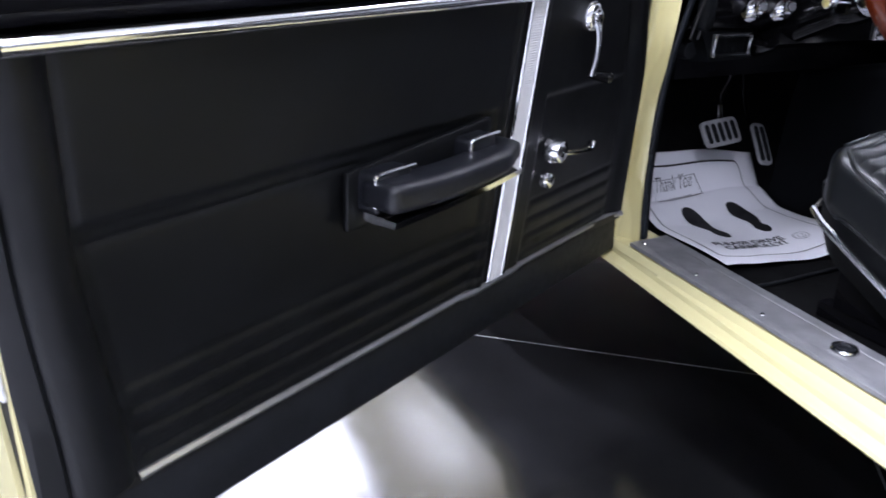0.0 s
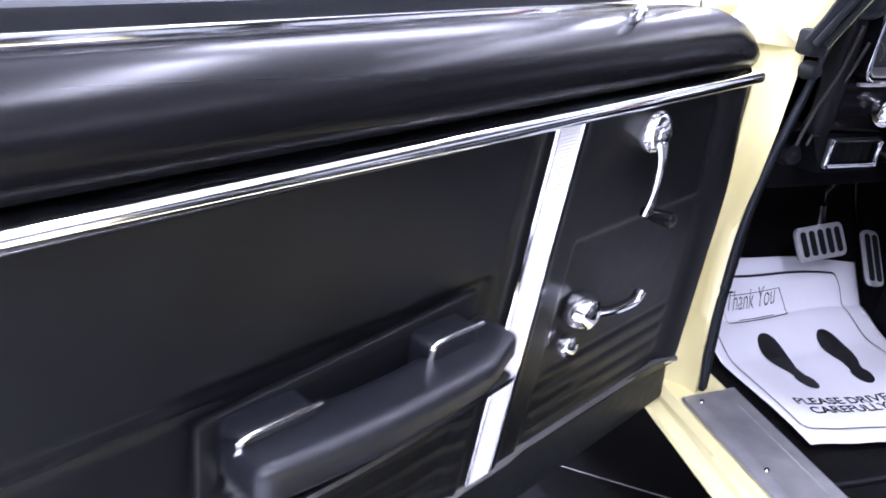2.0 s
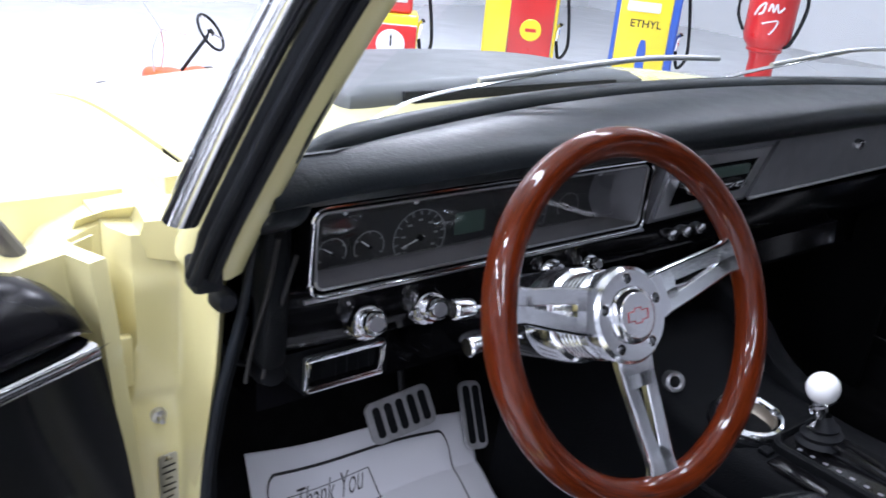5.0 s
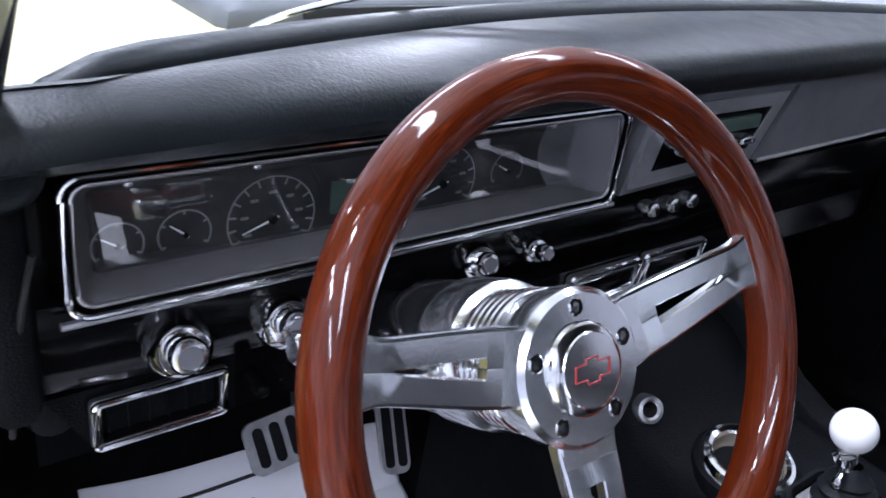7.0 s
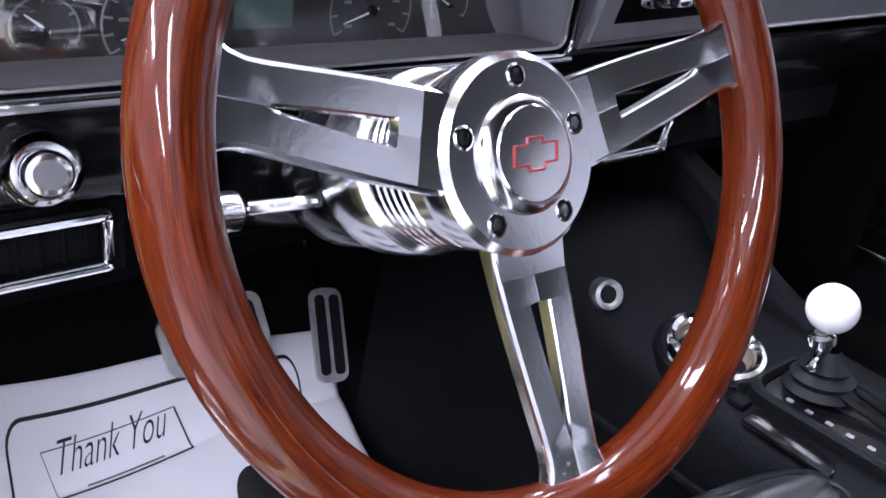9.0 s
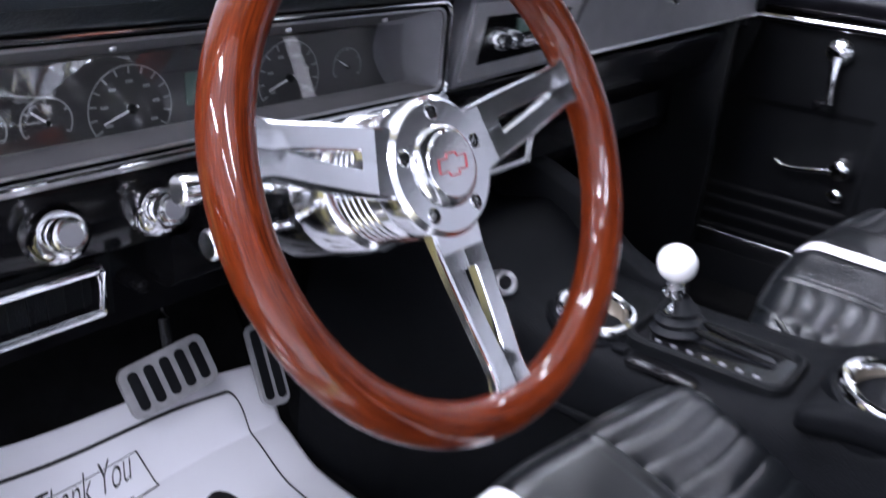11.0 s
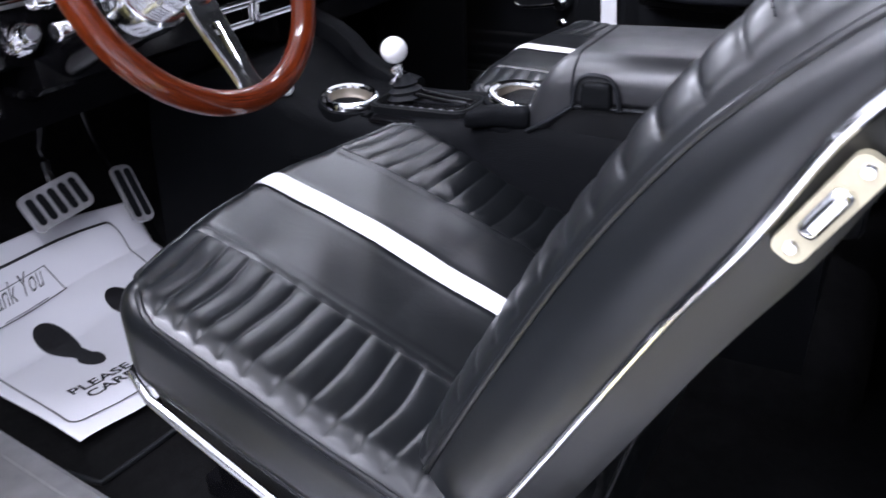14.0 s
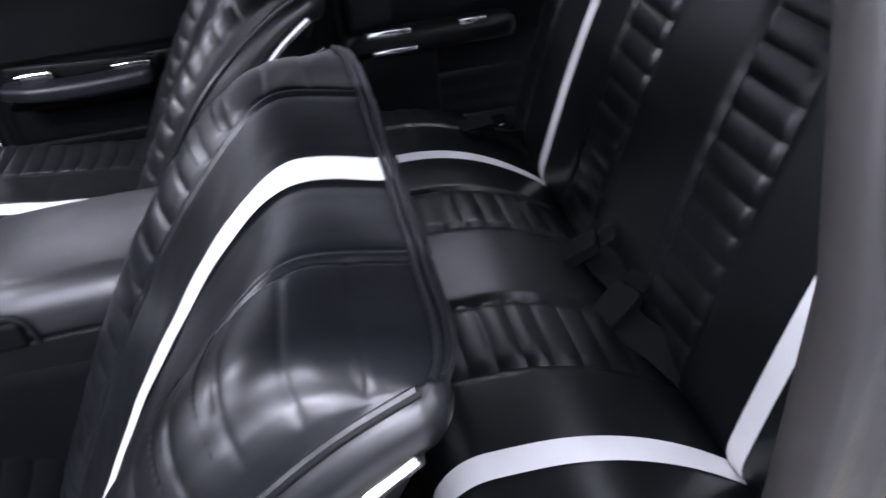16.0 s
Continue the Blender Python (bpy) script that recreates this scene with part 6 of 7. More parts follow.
def build_seat(at, label, level=0.0):
    S = thing("bucket_seat", label, "car seat", at=at, group="front bucket seats")
    L = dict(local=True)
    size, r = (0.536, 0.50, 0.115), 0.034
    lift = Vector((0, -0.447, 0.1775))
    def shape(p):
        q = seat_shape(p) + lift
        q.z += level * max(-0.05, -0.21 - q.y)
        return q
    c = part("cushion", pillow(bmesh.new(), size, r, (116, 330, 14), shape), LEATHER, S, "pleated black vinyl seat cushion", **L)
    route = [(0, 0.25, -0.035 + 0.092 * i / 10) for i in range(10)] + [(0, 0.25 - 0.48 * i / 70, 0.0575) for i in range(71)]
    part("white_stripe", stripe_over(shape, size, r, route, 0.0165, 0.0018), WHITEVINYL, c, "white vinyl centre stripe", **L)
    # welts round the upper edge and the foot of the boxing
    for zz, rr in ((0.044, 0.0036), (-0.046, 0.0030)):
        ring = []
        for k in range(100):
            a = 2 * math.pi * k / 100
            q = (max(-1, min(1, 1.25 * math.cos(a))) * 0.268, max(-1, min(1, 1.25 * math.sin(a))) * 0.25, zz)
            ring.append(shape(soft_point(q, size, r)))
        part("welt", tube(bmesh.new(), ring, rr, 8, closed=True), LEATHER, c, **L)
    # base pan with a chrome moulding
    b = bmesh.new()
    def base_ring(z, g):
        pts = []
        for k in range(48):
            a = 2 * math.pi * k / 48
            x = max(-1, min(1, 1.35 * math.cos(a))) * (0.262 + g)
            y = max(-1, min(1, 1.35 * math.sin(a))) * (0.245 + g) - 0.44
            pts.append((x, y, max(0.01, z + 0.5 * (y + 0.44))))
        return pts
    loft(b, [base_ring(0.03, -0.035), base_ring(0.075, -0.020), base_ring(0.14, -0.012)])
    part("base", b, VINYL, S, "black seat base", **L)
    part("base_moulding", tube(bmesh.new(), base_ring(0.089, -0.008), 0.0048, 8, closed=True, flat=1.5), CHROME, S, "chrome moulding round the seat base", **L)
    for x in (-0.18, 0.18):
        part("seat_rail", boxed(x - 0.015, x + 0.015, -0.66, -0.23, 0.0, 0.03, 0.003), BLACKPAINT, S, "black steel seat rail", **L)
        part("rail_riser", boxed(x - 0.02, x + 0.02, -0.62, -0.26, 0.028, 0.10, 0.004), BLACKPAINT, S, **L)
    # backrest: rings from the foot up and over; front skin, boxed sides, slightly domed back
    half = span(0, 0.112, 12)[:-1] + span(0.112, 0.134, 15)[:-1] + span(0.134, 0.220, 11)[:-1] + span(0.220, 0.232, 7)
    rings = []
    for i in range(BACK_COUNT):
        right = [back_point(i, x) for x in half]
        w, m_, rr = (Vector((RAIL_X[k], *RAILS[k][i])) for k in (3, 4, 5))
        for t in (0.12, 0.3, 0.5, 0.7, 0.9):
            q = w.lerp(m_, t)
            right.append(q + Vector((0.010 * math.sin(math.pi * t) ** 0.7, 0, 0)))
        right += [m_, rr.lerp(m_, 0.5) + Vector((0.002, 0, 0)), rr]
        back = Vector((-0.87, -0.49)) * 0.016
        for t in (0.25, 0.5, 0.75, 1.0):
            fade = 1 - (1 - t) ** 2
            top = 1 - smooth_step(BACK_COUNT * 0.8, BACK_COUNT - 1, i)
            right.append(Vector((rr.x * (1 - t), rr.y + back.x * fade * top, rr.z + back.y * fade * top)))
        left = [Vector((-q.x, q.y, q.z)) for q in right[1:-1]]
        rings.append(right + left[::-1])
    # the rear edge rolls over into the back
    end = rings[-1]
    mid = sum(end, Vector()) / len(end)
    def over(q, a):
        c_, s_ = math.cos(radians(a)), math.sin(radians(a))
        return Vector((q.x * (1 - 0.06 * (1 - c_)), q.y - 0.016 * s_, mid.z + (q.z - mid.z) * (0.35 + 0.65 * c_)))
    for a in (12, 24, 36, 48, 62, 78):
        rings.append([over(q, a) for q in end])
    k = part("backrest", loft(bmesh.new(), rings), LEATHER, S, "pleated black vinyl backrest", flat=50, **L)
    last = BACK_COUNT - 1
    def stripe(i, x):
        return back_point(int(i), x, 0.0014) if i <= last else over(back_point(last, x, 0.0014), (i - last) * 12) + Vector((0, -0.0012, 0.0004))
    b = sheet(bmesh.new(), stripe, list(range(0, last, 2)) + [last + n for n in range(0, 3)], span(-0.0175, 0.0175, 5))
    part("white_stripe", b, WHITEVINYL, k, "white vinyl centre stripe", **L)
    for ang in (14, 34):
        part("rear_welt", tube(bmesh.new(), [over(back_point(last, x), ang) + Vector((0, -0.001, 0.001)) for x in span(-0.231, 0.231, 40)], 0.0026, 8), LEATHER, k, **L)
    for sx in (-1, 1):
        side = lambda j, x: [Vector((sx * x, *RAILS[j][i])) for i in range(0, BACK_COUNT, 6)] + [Vector((sx * x, *RAILS[j][-1]))]
        part("welt", tube(bmesh.new(), [q + Vector((sx * 0.0015, 0, 0)) for q in side(3, 0.232)], 0.0034, 8), LEATHER, k, **L)
        part("side_moulding", tube(bmesh.new(), side(4, 0.241)[3:], [0.0034 + 0.0020 * smooth_step(14, 30, n) for n in range(len(side(4, 0.241)[3:]))], 10), CHROME, k, "chrome moulding on the backrest edge", **L)
        # hinge plate and release lever behind the moulding
        way = Vector((0, -0.043, 0.070)).normalized()
        m = Matrix.Translation((sx * 0.2405, -0.834, 0.506)) @ Matrix((((0, 0, sx, 0)), (way.z, way.y, 0, 0), (-way.y, way.z, 0, 0), (0, 0, 0, 1)))
        pl = part("hinge_plate", slab(bmesh.new(), rounded(0.021, 0.076, 0.007, 5), -0.006, 0.004, m), CREAM, k, "pale metal backrest hinge plate", flat=30, **L)
        part("release_lever", pillow(bmesh.new(), (0.013, 0.036, 0.012), 0.005, (4, 8, 4), lambda p, m=m: m @ (p + Vector((0.001, 0, 0.008)))), CHROME, pl, "chrome release lever", **L)
        for yy in (-0.030, 0.030):
            part("screw", lathe(bmesh.new(), [(0, 0.003), (0.0035, 0.0026), (0.005, 0.0)], m @ Matrix.Translation((0, yy, 0.004)), 14), CHROME, pl, **L)
    # crossways stitching on the topmost pleats
    stitch = bmesh.new()
    for sx in (-1, 1):
        for row in (0.487, 0.523):
            i = min(range(BACK_COUNT), key=lambda j: abs(BACK_RUN[j] - row))
            for n in range(18):
                x0 = 0.135 + n * 0.0048
                a, c = back_point(i, sx * x0, 0.0008), back_point(i, sx * (x0 + 0.0030), 0.0008)
                tube(stitch, [a, c], 0.0006, 5)
    tagged(part("stitching", stitch, RUBBER, k, "black seam stitches", **L), kind="stuff")
    return S


build_seat((SEAT_X, 0.0, SEAT_Z), "black vinyl bucket seat with pleats, a white stripe and chrome trim")
build_seat((0.340, 0.0, 0.343), "black vinyl bucket seat with a level cushion and white stripe", 0.26)


# ---- centre console ----
CONSOLE_X = -0.026


def console_ring(y, half, z, drop=0.0):
    """A cross-section of the console body: flared sides, rounded shoulders, flat top; drop lowers the driver's side."""
    c = CONSOLE_X
    return [(c - half - 0.026, y, 0.37), (c - half - 0.012, y, z - 0.10), (c - half, y, z - 0.030 - drop), (c - half + 0.006, y, z - 0.012 - drop), (c - half + 0.018, y, z - 0.003 - drop), (c - half + 0.034, y, z - drop * 0.8),
            (c, y, z + 0.002 - drop * 0.4), (c + half - 0.034, y, z), (c + half - 0.018, y, z - 0.003), (c + half - 0.006, y, z - 0.012), (c + half, y, z - 0.030), (c + half + 0.012, y, z - 0.10), (c + half + 0.026, y, 0.37)]


def cup_holder(C, at, r, tilt, lean):
    m = Matrix.Translation(at) @ pose(0, 0, 0, tilt, lean, 0)
    k = part("cup_ring", lathe(bmesh.new(), [(r - 0.007, 0.001), (r - 0.005, 0.0055), (r - 0.001, 0.0075), (r + 0.003, 0.0065), (r + 0.006, 0.002), (r + 0.006, -0.004)], m, 56), CHROME, C, "chrome cup holder ring")
    part("cup_base", lathe(bmesh.new(), [(r + 0.005, -0.003), (r + 0.010, -0.006), (r + 0.014, -0.020), (r + 0.014, -0.035)], m, 40), CONSOLEPLASTIC, C, "moulded cup holder surround")
    part("cup_lining", lathe(bmesh.new(), [(r - 0.007, 0.002), (r - 0.009, -0.010), (r - 0.013, -0.012), (0, -0.012)], m, 48), BRASSDARK, k, "brownish cup holder lining", flat=60)


def build_console():
    C = thing("centre_console", "black moulded centre console with cup holders and a padded lid", "console", at=(-0.02, -0.3, 0.37))
    stations = [(0.24, 0.128, 0.690, 0), (0.10, 0.128, 0.725, 0), (0.035, 0.124, 0.738, 0), (0.005, 0.120, 0.726, 0), (-0.020, 0.116, 0.706, 0), (-0.045, 0.112, 0.688, 0), (-0.075, 0.109, 0.677, 0), (-0.12, 0.106, 0.672, 0),
                (-0.20, 0.104, 0.672, 0), (-0.27, 0.104, 0.676, 0), (-0.325, 0.104, 0.681, 0), (-0.345, 0.104, 0.690, 0.004), (-0.365, 0.105, 0.702, 0.006), (-0.40, 0.106, 0.712, 0.006), (-0.46, 0.106, 0.712, 0.004), (-0.82, 0.104, 0.700, 0)]
    part("body", loft(bmesh.new(), [console_ring(*q) for q in stations]), CONSOLEPLASTIC, C, "black moulded console body", flat=50)
    # raised wing that sweeps up to the dash beside the front cup holder
    rings = []
    for y, x0, z in ((0.12, 0.058, 0.790), (0.05, 0.058, 0.775), (0.0, 0.056, 0.757), (-0.025, 0.054, 0.742), (-0.045, 0.053, 0.722), (-0.070, 0.053, 0.703), (-0.105, 0.054, 0.687), (-0.15, 0.057, 0.676)):
        rings.append([(x0, y, 0.64), (x0 + 0.001, y, z - 0.006), (x0 + 0.006, y, z), (x0 + 0.030, y, z + 0.002), (x0 + 0.042, y, z - 0.006), (x0 + 0.048, y, 0.64)])
    part("wing", loft(bmesh.new(), rings), CONSOLEPLASTIC, C, "upswept console wing", flat=45)
    # crease and lower ledge along the driver's flank
    part("flank_rib", tube(bmesh.new(), [(CONSOLE_X - 0.121, 0.16, 0.612), (CONSOLE_X - 0.118, -0.06, 0.600), (CONSOLE_X - 0.116, -0.34, 0.610)], 0.005, 8), CONSOLEPLASTIC, C)
    cup_holder(C, (-0.073, -0.115, 0.684), 0.040, 6, -4)
    cup_holder(C, (-0.078, -0.405, 0.720), 0.040, 8, -4)
    # moulded lip in front of the rear cup holder
    b = pillow(bmesh.new(), (0.118, 0.095, 0.030), 0.010, (14, 10, 5), lambda p: Vector((p.x - 0.078 - 0.10 * p.y * (1 if p.x < 0 else 0), p.y - 0.392, p.z * (1 - 4.5 * max(0.0, p.y)) + 0.706 - 0.22 * max(0.0, p.y))))
    part("cup_plinth", b, CONSOLEPLASTIC, C, "black moulded plinth round the cup holder")
    m = aim((-0.122, -0.029, 0.704), (-0.35, -0.8, 0.45))
    k = part("socket", lathe(bmesh.new(), [(0.008, 0.001), (0.010, 0.004), (0.0135, 0.003), (0.0145, -0.004), (0.0145, -0.02)], m, 28), SATIN, C, "round power socket")
    part("socket_hole", lathe(bmesh.new(), [(0, 0.0005), (0.009, 0.001)], m, 24), GLOSSBLACK, k)
    # armrest: vinyl-sided box, padded lid that rolls down at the front, seams and latch
    part("armrest_box", pillow(bmesh.new(), (0.206, 0.40, 0.14), 0.016, (14, 24, 10), lambda p: Vector((p.x - 0.022, p.y - 0.655, p.z + 0.675))), VINYL, C, "black vinyl armrest box")
    def lid_ring(y, lo, hi, half, grow=0.0):
        out = []
        r = min(0.040, (hi - lo) * 0.62)
        for sx, sz, a0 in ((1, 1, 0), (-1, 1, 90), (-1, -1, 180), (1, -1, 270)):
            rr = r if sz > 0 else min(r, 0.010)
            for n in range(7):
                a = radians(a0 + 15 * n)
                out.append((CONSOLE_X + 0.004 + sx * (half - rr) + (rr + grow) * math.cos(a), y, (hi - rr if sz > 0 else lo + rr) + (rr + grow) * math.sin(a) + (0.005 * (1 - abs(math.cos(a))) if sz > 0 else 0)))
        return out
    lid_line = [(-0.428, 0.692, 0.706, 0.092), (-0.432, 0.688, 0.722, 0.099), (-0.442, 0.688, 0.744, 0.104), (-0.455, 0.692, 0.764, 0.107), (-0.470, 0.702, 0.778, 0.108), (-0.484, 0.716, 0.786, 0.109), (-0.496, 0.728, 0.790, 0.109)]
    rear_line = [(-0.496, 0.728, 0.7895, 0.109), (-0.500, 0.733, 0.7915, 0.110), (-0.56, 0.737, 0.794, 0.110), (-0.64, 0.738, 0.796, 0.110), (-0.74, 0.738, 0.795, 0.109), (-0.82, 0.738, 0.790, 0.107), (-0.845, 0.740, 0.775, 0.102)]
    lid = part("armrest_lid", loft(bmesh.new(), [lid_ring(*q) for q in rear_line]), LIDVINYL, C, "padded black vinyl armrest lid", flat=60)
    part("lid_nose", loft(bmesh.new(), [lid_ring(*q) for q in lid_line]), LIDVINYL, lid, "rolled front of the armrest lid", flat=60)
    part("lid_seam", tube(bmesh.new(), lid_ring(-0.497, 0.728, 0.790, 0.109, 0.0004), 0.0022, 8, closed=True), RUBBER, lid, "black sewn seam")
    part("lid_edge", tube(bmesh.new(), [(CONSOLE_X - 0.1055, -0.436, 0.692), (CONSOLE_X - 0.1055, -0.470, 0.712), (CONSOLE_X - 0.1065, -0.500, 0.734), (CONSOLE_X - 0.107, -0.60, 0.738), (CONSOLE_X - 0.107, -0.84, 0.739)], 0.0030, 8), RUBBER, lid, "dark gap under the lid")
    b = pillow(bmesh.new(), (0.012, 0.040, 0.034), 0.005, (4, 10, 8), lambda p: Vector((p.x - 0.1345, p.y * (1 - 5 * max(0.0, p.z)) - 0.531, p.z + 0.752)))
    part("lid_latch", b, PLASTIC, lid, "black lid release tab")
    part("latch_surround", tube(bmesh.new(), curve_points([(-0.1365, -0.500, 0.735), (-0.1375, -0.505, 0.762), (-0.1375, -0.518, 0.776), (-0.1375, -0.544, 0.776), (-0.1375, -0.557, 0.762), (-0.1365, -0.562, 0.735)], 5), 0.0030, 8), RUBBER, lid)
    part("coin_tray", pillow(bmesh.new(), (0.026, 0.075, 0.006), 0.002, (6, 12, 3), lambda p: Vector((p.x - 0.108, p.y - 0.215, p.z + 0.6705))), GLOSSBLACK, C, "dark coin slot")
    for dx in (0.0, 0.024):
        part("button", boxed(-0.110 + dx, -0.094 + dx, -0.172, -0.156, 0.668, 0.6765, 0.003), CONSOLEPLASTIC, C, "small black push button")
    return C


build_console()


def build_shifter():
    S = thing("gear_shifter", "floor shifter with a white ball knob and a dark gate plate", "gear lever", at=(-0.045, -0.22, 0.675))
    m = Matrix.Translation((-0.046, -0.240, 0.681)) @ pose(0, 0, 0, -2, 0, 0)
    p = part("gate_plate", slab(bmesh.new(), rounded(0.074, 0.148, 0.018, 6), -0.016, 0.001, m), GLOSSBLACK, S, "dark gate plate", flat=30)
    b = bmesh.new()
    n = 6
    loft(b, [[m @ Vector((x, y, h)) for x, y in rounded(w, l, 0.022, n)] for w, l, h in ((0.096, 0.172, -0.014), (0.093, 0.169, 0.003), (0.088, 0.164, 0.0065), (0.082, 0.158, 0.0065), (0.077, 0.152, 0.001))], caps=False)
    part("plate_rim", b, PLASTIC, S, "raised black rim", flat=30)
    part("slot", slab(bmesh.new(), rounded(0.020, 0.115, 0.009, 5, 0.008, 0), 0.0012, 0.003, m), RUBBER, p, smooth=False)
    for i in range(7):
        part("gear_mark", slab(bmesh.new(), rounded(0.005, 0.006, 0.001, 2, -0.027, 0.050 - i * 0.017), 0.0012, 0.0018, m), GREYTRIM, p, "small pale gear mark", smooth=False)
    # lever mechanism in the gate: folded boot and a slider that runs back from it
    part("boot", lathe(bmesh.new(), [(0.030, 0.0), (0.024, 0.006), (0.026, 0.011), (0.019, 0.017), (0.021, 0.021), (0.014, 0.028), (0.009, 0.036)], Matrix.Translation((-0.036, -0.195, 0.684)) @ pose(0, 0, 0, -8, 0, 0), 24), RUBBER, S, "black rubber boot", flat=60)
    for dx in (-0.010, 0.010):
        part("slider_rail", tube(bmesh.new(), [(-0.036 + dx, -0.200, 0.694), (-0.034 + dx, -0.245, 0.689), (-0.032 + dx, -0.300, 0.684)], 0.0035, 8), GLOSSBLACK, S, "black slider rail")
    a, t = Vector((-0.036, -0.195, 0.693)), Vector((-0.045, -0.183, 0.735))
    part("lever", tube(bmesh.new(), [a, t], 0.0068, 14), CHROME, S, "chrome lever")
    part("lever_collar", lathe(bmesh.new(), [(0.007, 0), (0.011, 0.001), (0.011, 0.008), (0.007, 0.010)], aim((-0.0425, -0.185, 0.724), t - a), 20), CHROME, S)
    part("trigger", tube(bmesh.new(), [(-0.068, -0.193, 0.716), (-0.020, -0.179, 0.723)], 0.0030, 8), CHROME, S, "chrome trigger bar")
    part("trigger_tip", lathe(bmesh.new(), [(0, 0.007), (0.004, 0.006), (0.005, 0.002), (0.004, -0.003)], aim((-0.068, -0.193, 0.716), (-1, -0.3, -0.1)), 14), CHROME, S)
    part("ball", lathe(bmesh.new(), [(0.0203 * math.sin(x), 0.0203 * math.cos(x)) for x in span(0, math.pi - 0.25, 20)], aim((-0.045, -0.183, 0.757), (t - a)), 40), WHITEBALL, S, "glossy white ball knob")


build_shifter()


# ---- rear seat ----
def build_rear_seat():
    S = thing("rear_bench_seat", "black vinyl rear bench seat with pleats and two white stripes", "rear seat", at=(0, -1.15, 0.37))
    def marks(x):
        ax_ = abs(x)
        ple = smooth_step(0.088, 0.098, ax_) * (1 - smooth_step(0.208, 0.218, ax_)) + smooth_step(0.50, 0.51, ax_)
        seam = groove(ax_ - 0.093, 0.005) + groove(ax_ - 0.213, 0.005) + groove(ax_ - 0.495, 0.005)
        return ple, seam
    size, r = (1.26, 0.46, 0.20), 0.06
    def shape(p):
        x, y, z = p
        top = smooth_step(0.0, 0.06, z)
        ple, seam = marks(x)
        ph = ((y + 0.25) / 0.034) % 1.0
        zz = z + top * (0.014 * math.cos(x * 4.2) + ple * 0.0030 * puff(ph) - 0.006 * seam)
        zz += 0.14 * y + 0.024 * top * (1 - (y / 0.23) ** 2) - 1.35 * top * max(0.0, 0.12 - y) ** 2
        return Vector((x, y - 1.167, zz + 0.492))
    c = part("cushion", pillow(bmesh.new(), size, r, (170, 210, 8), shape), LEATHER, S, "pleated black vinyl bench cushion")
    route = [(0, 0.23, -0.07 + 0.16 * i / 12) for i in range(12)] + [(0, 0.23 - 0.44 * i / 50, 0.10) for i in range(51)]
    bs, br = (1.24, 0.16, 0.56), 0.06
    def bshape(p):
        x, y, z = p
        frn = smooth_step(0.0, 0.05, y)
        ple, seam = marks(x)
        ph = ((z + 0.3) / 0.036) % 1.0
        yy = y + frn * (0.012 * math.cos(x * 4.2) + ple * 0.0030 * puff(ph) - 0.006 * seam)
        return Vector((x * (1 - 0.06 * smooth_step(0, 0.28, z)), yy - 0.38 * z - 0.20 * z * z - 1.427, z + 0.79))
    k = part("backrest", pillow(bmesh.new(), bs, br, (170, 8, 230), bshape), LEATHER, S, "pleated black vinyl bench backrest")
    broute = [(0, 0.08, -0.26 + 0.52 * i / 50) for i in range(51)] + [(0, 0.08 - 0.12 * i / 10, 0.28) for i in range(1, 11)]
    for sx in (-0.346, 0.346):
        f = lambda p, sx=sx: shape(Vector((p.x + sx, p.y, p.z)))
        part("white_stripe", stripe_over(f, (9, 0.46, 0.20), r, route, 0.0165, 0.002), WHITEVINYL, c, "white vinyl stripe")
        f = lambda p, sx=sx: bshape(Vector((p.x + sx, p.y, p.z)))
        part("white_stripe", stripe_over(f, (9, 0.16, 0.56), br, broute, 0.0155, 0.002), WHITEVINYL, k, "white vinyl stripe")
    part("front_apron", boxed(-0.62, 0.62, -0.985, -0.965, 0.37, 0.50, 0.006), CARPET, S, "black carpeted seat apron")


build_rear_seat()


def seat_belt(name, label, pts, buckle, way):
    B = thing(name, label, "seat belt", at=pts[0])
    p = curve_points(pts, 8)
    b = bmesh.new()
    rings = []
    for i, q in enumerate(p):
        t = (p[min(i + 1, len(p) - 1)] - p[max(i - 1, 0)]).normalized()
        s = Vector((0.25 * math.sin(i * 0.4), 0.3, 1)).cross(t).normalized() * 0.023
        n = t.cross(s).normalized() * 0.0012
        rings.append([q + s + n, q - s + n, q - s - n, q + s - n])
    loft(b, rings)
    part("webbing", b, PLASTIC, B, "black belt webbing")
    m = aim(buckle, way)
    k = part("buckle", slab(bmesh.new(), rounded(0.045, 0.060, 0.006, 4), -0.008, 0.008, m), PLASTIC, B, "black buckle")
    part("tongue", slab(bmesh.new(), rounded(0.040, 0.022, 0.004, 3, 0, 0.045), -0.002, 0.002, m), CHROME, k, "chrome tongue")


seat_belt("rear_seat_belt", "black rear lap belt bunched at the seat crease", [(0.10, -1.30, 0.530), (0.05, -1.262, 0.585), (0.0, -1.25, 0.592), (-0.05, -1.262, 0.585), (-0.11, -1.30, 0.530)], (0.03, -1.225, 0.600), (0.2, 0.6, 1))
seat_belt("rear_seat_belt", "black rear lap belt bunched at the seat crease", [(-0.24, -1.30, 0.530), (-0.18, -1.258, 0.575), (-0.12, -1.232, 0.586), (-0.03, -1.27, 0.575)], (-0.10, -1.228, 0.592), (-0.2, 0.5, 1))
seat_belt("rear_seat_belt", "black lap belt with a chrome buckle on the far side", [(0.54, -1.32, 0.530), (0.52, -1.26, 0.560), (0.48, -1.21, 0.585), (0.46, -1.16, 0.603)], (0.475, -1.185, 0.602), (0, 0.1, 1))


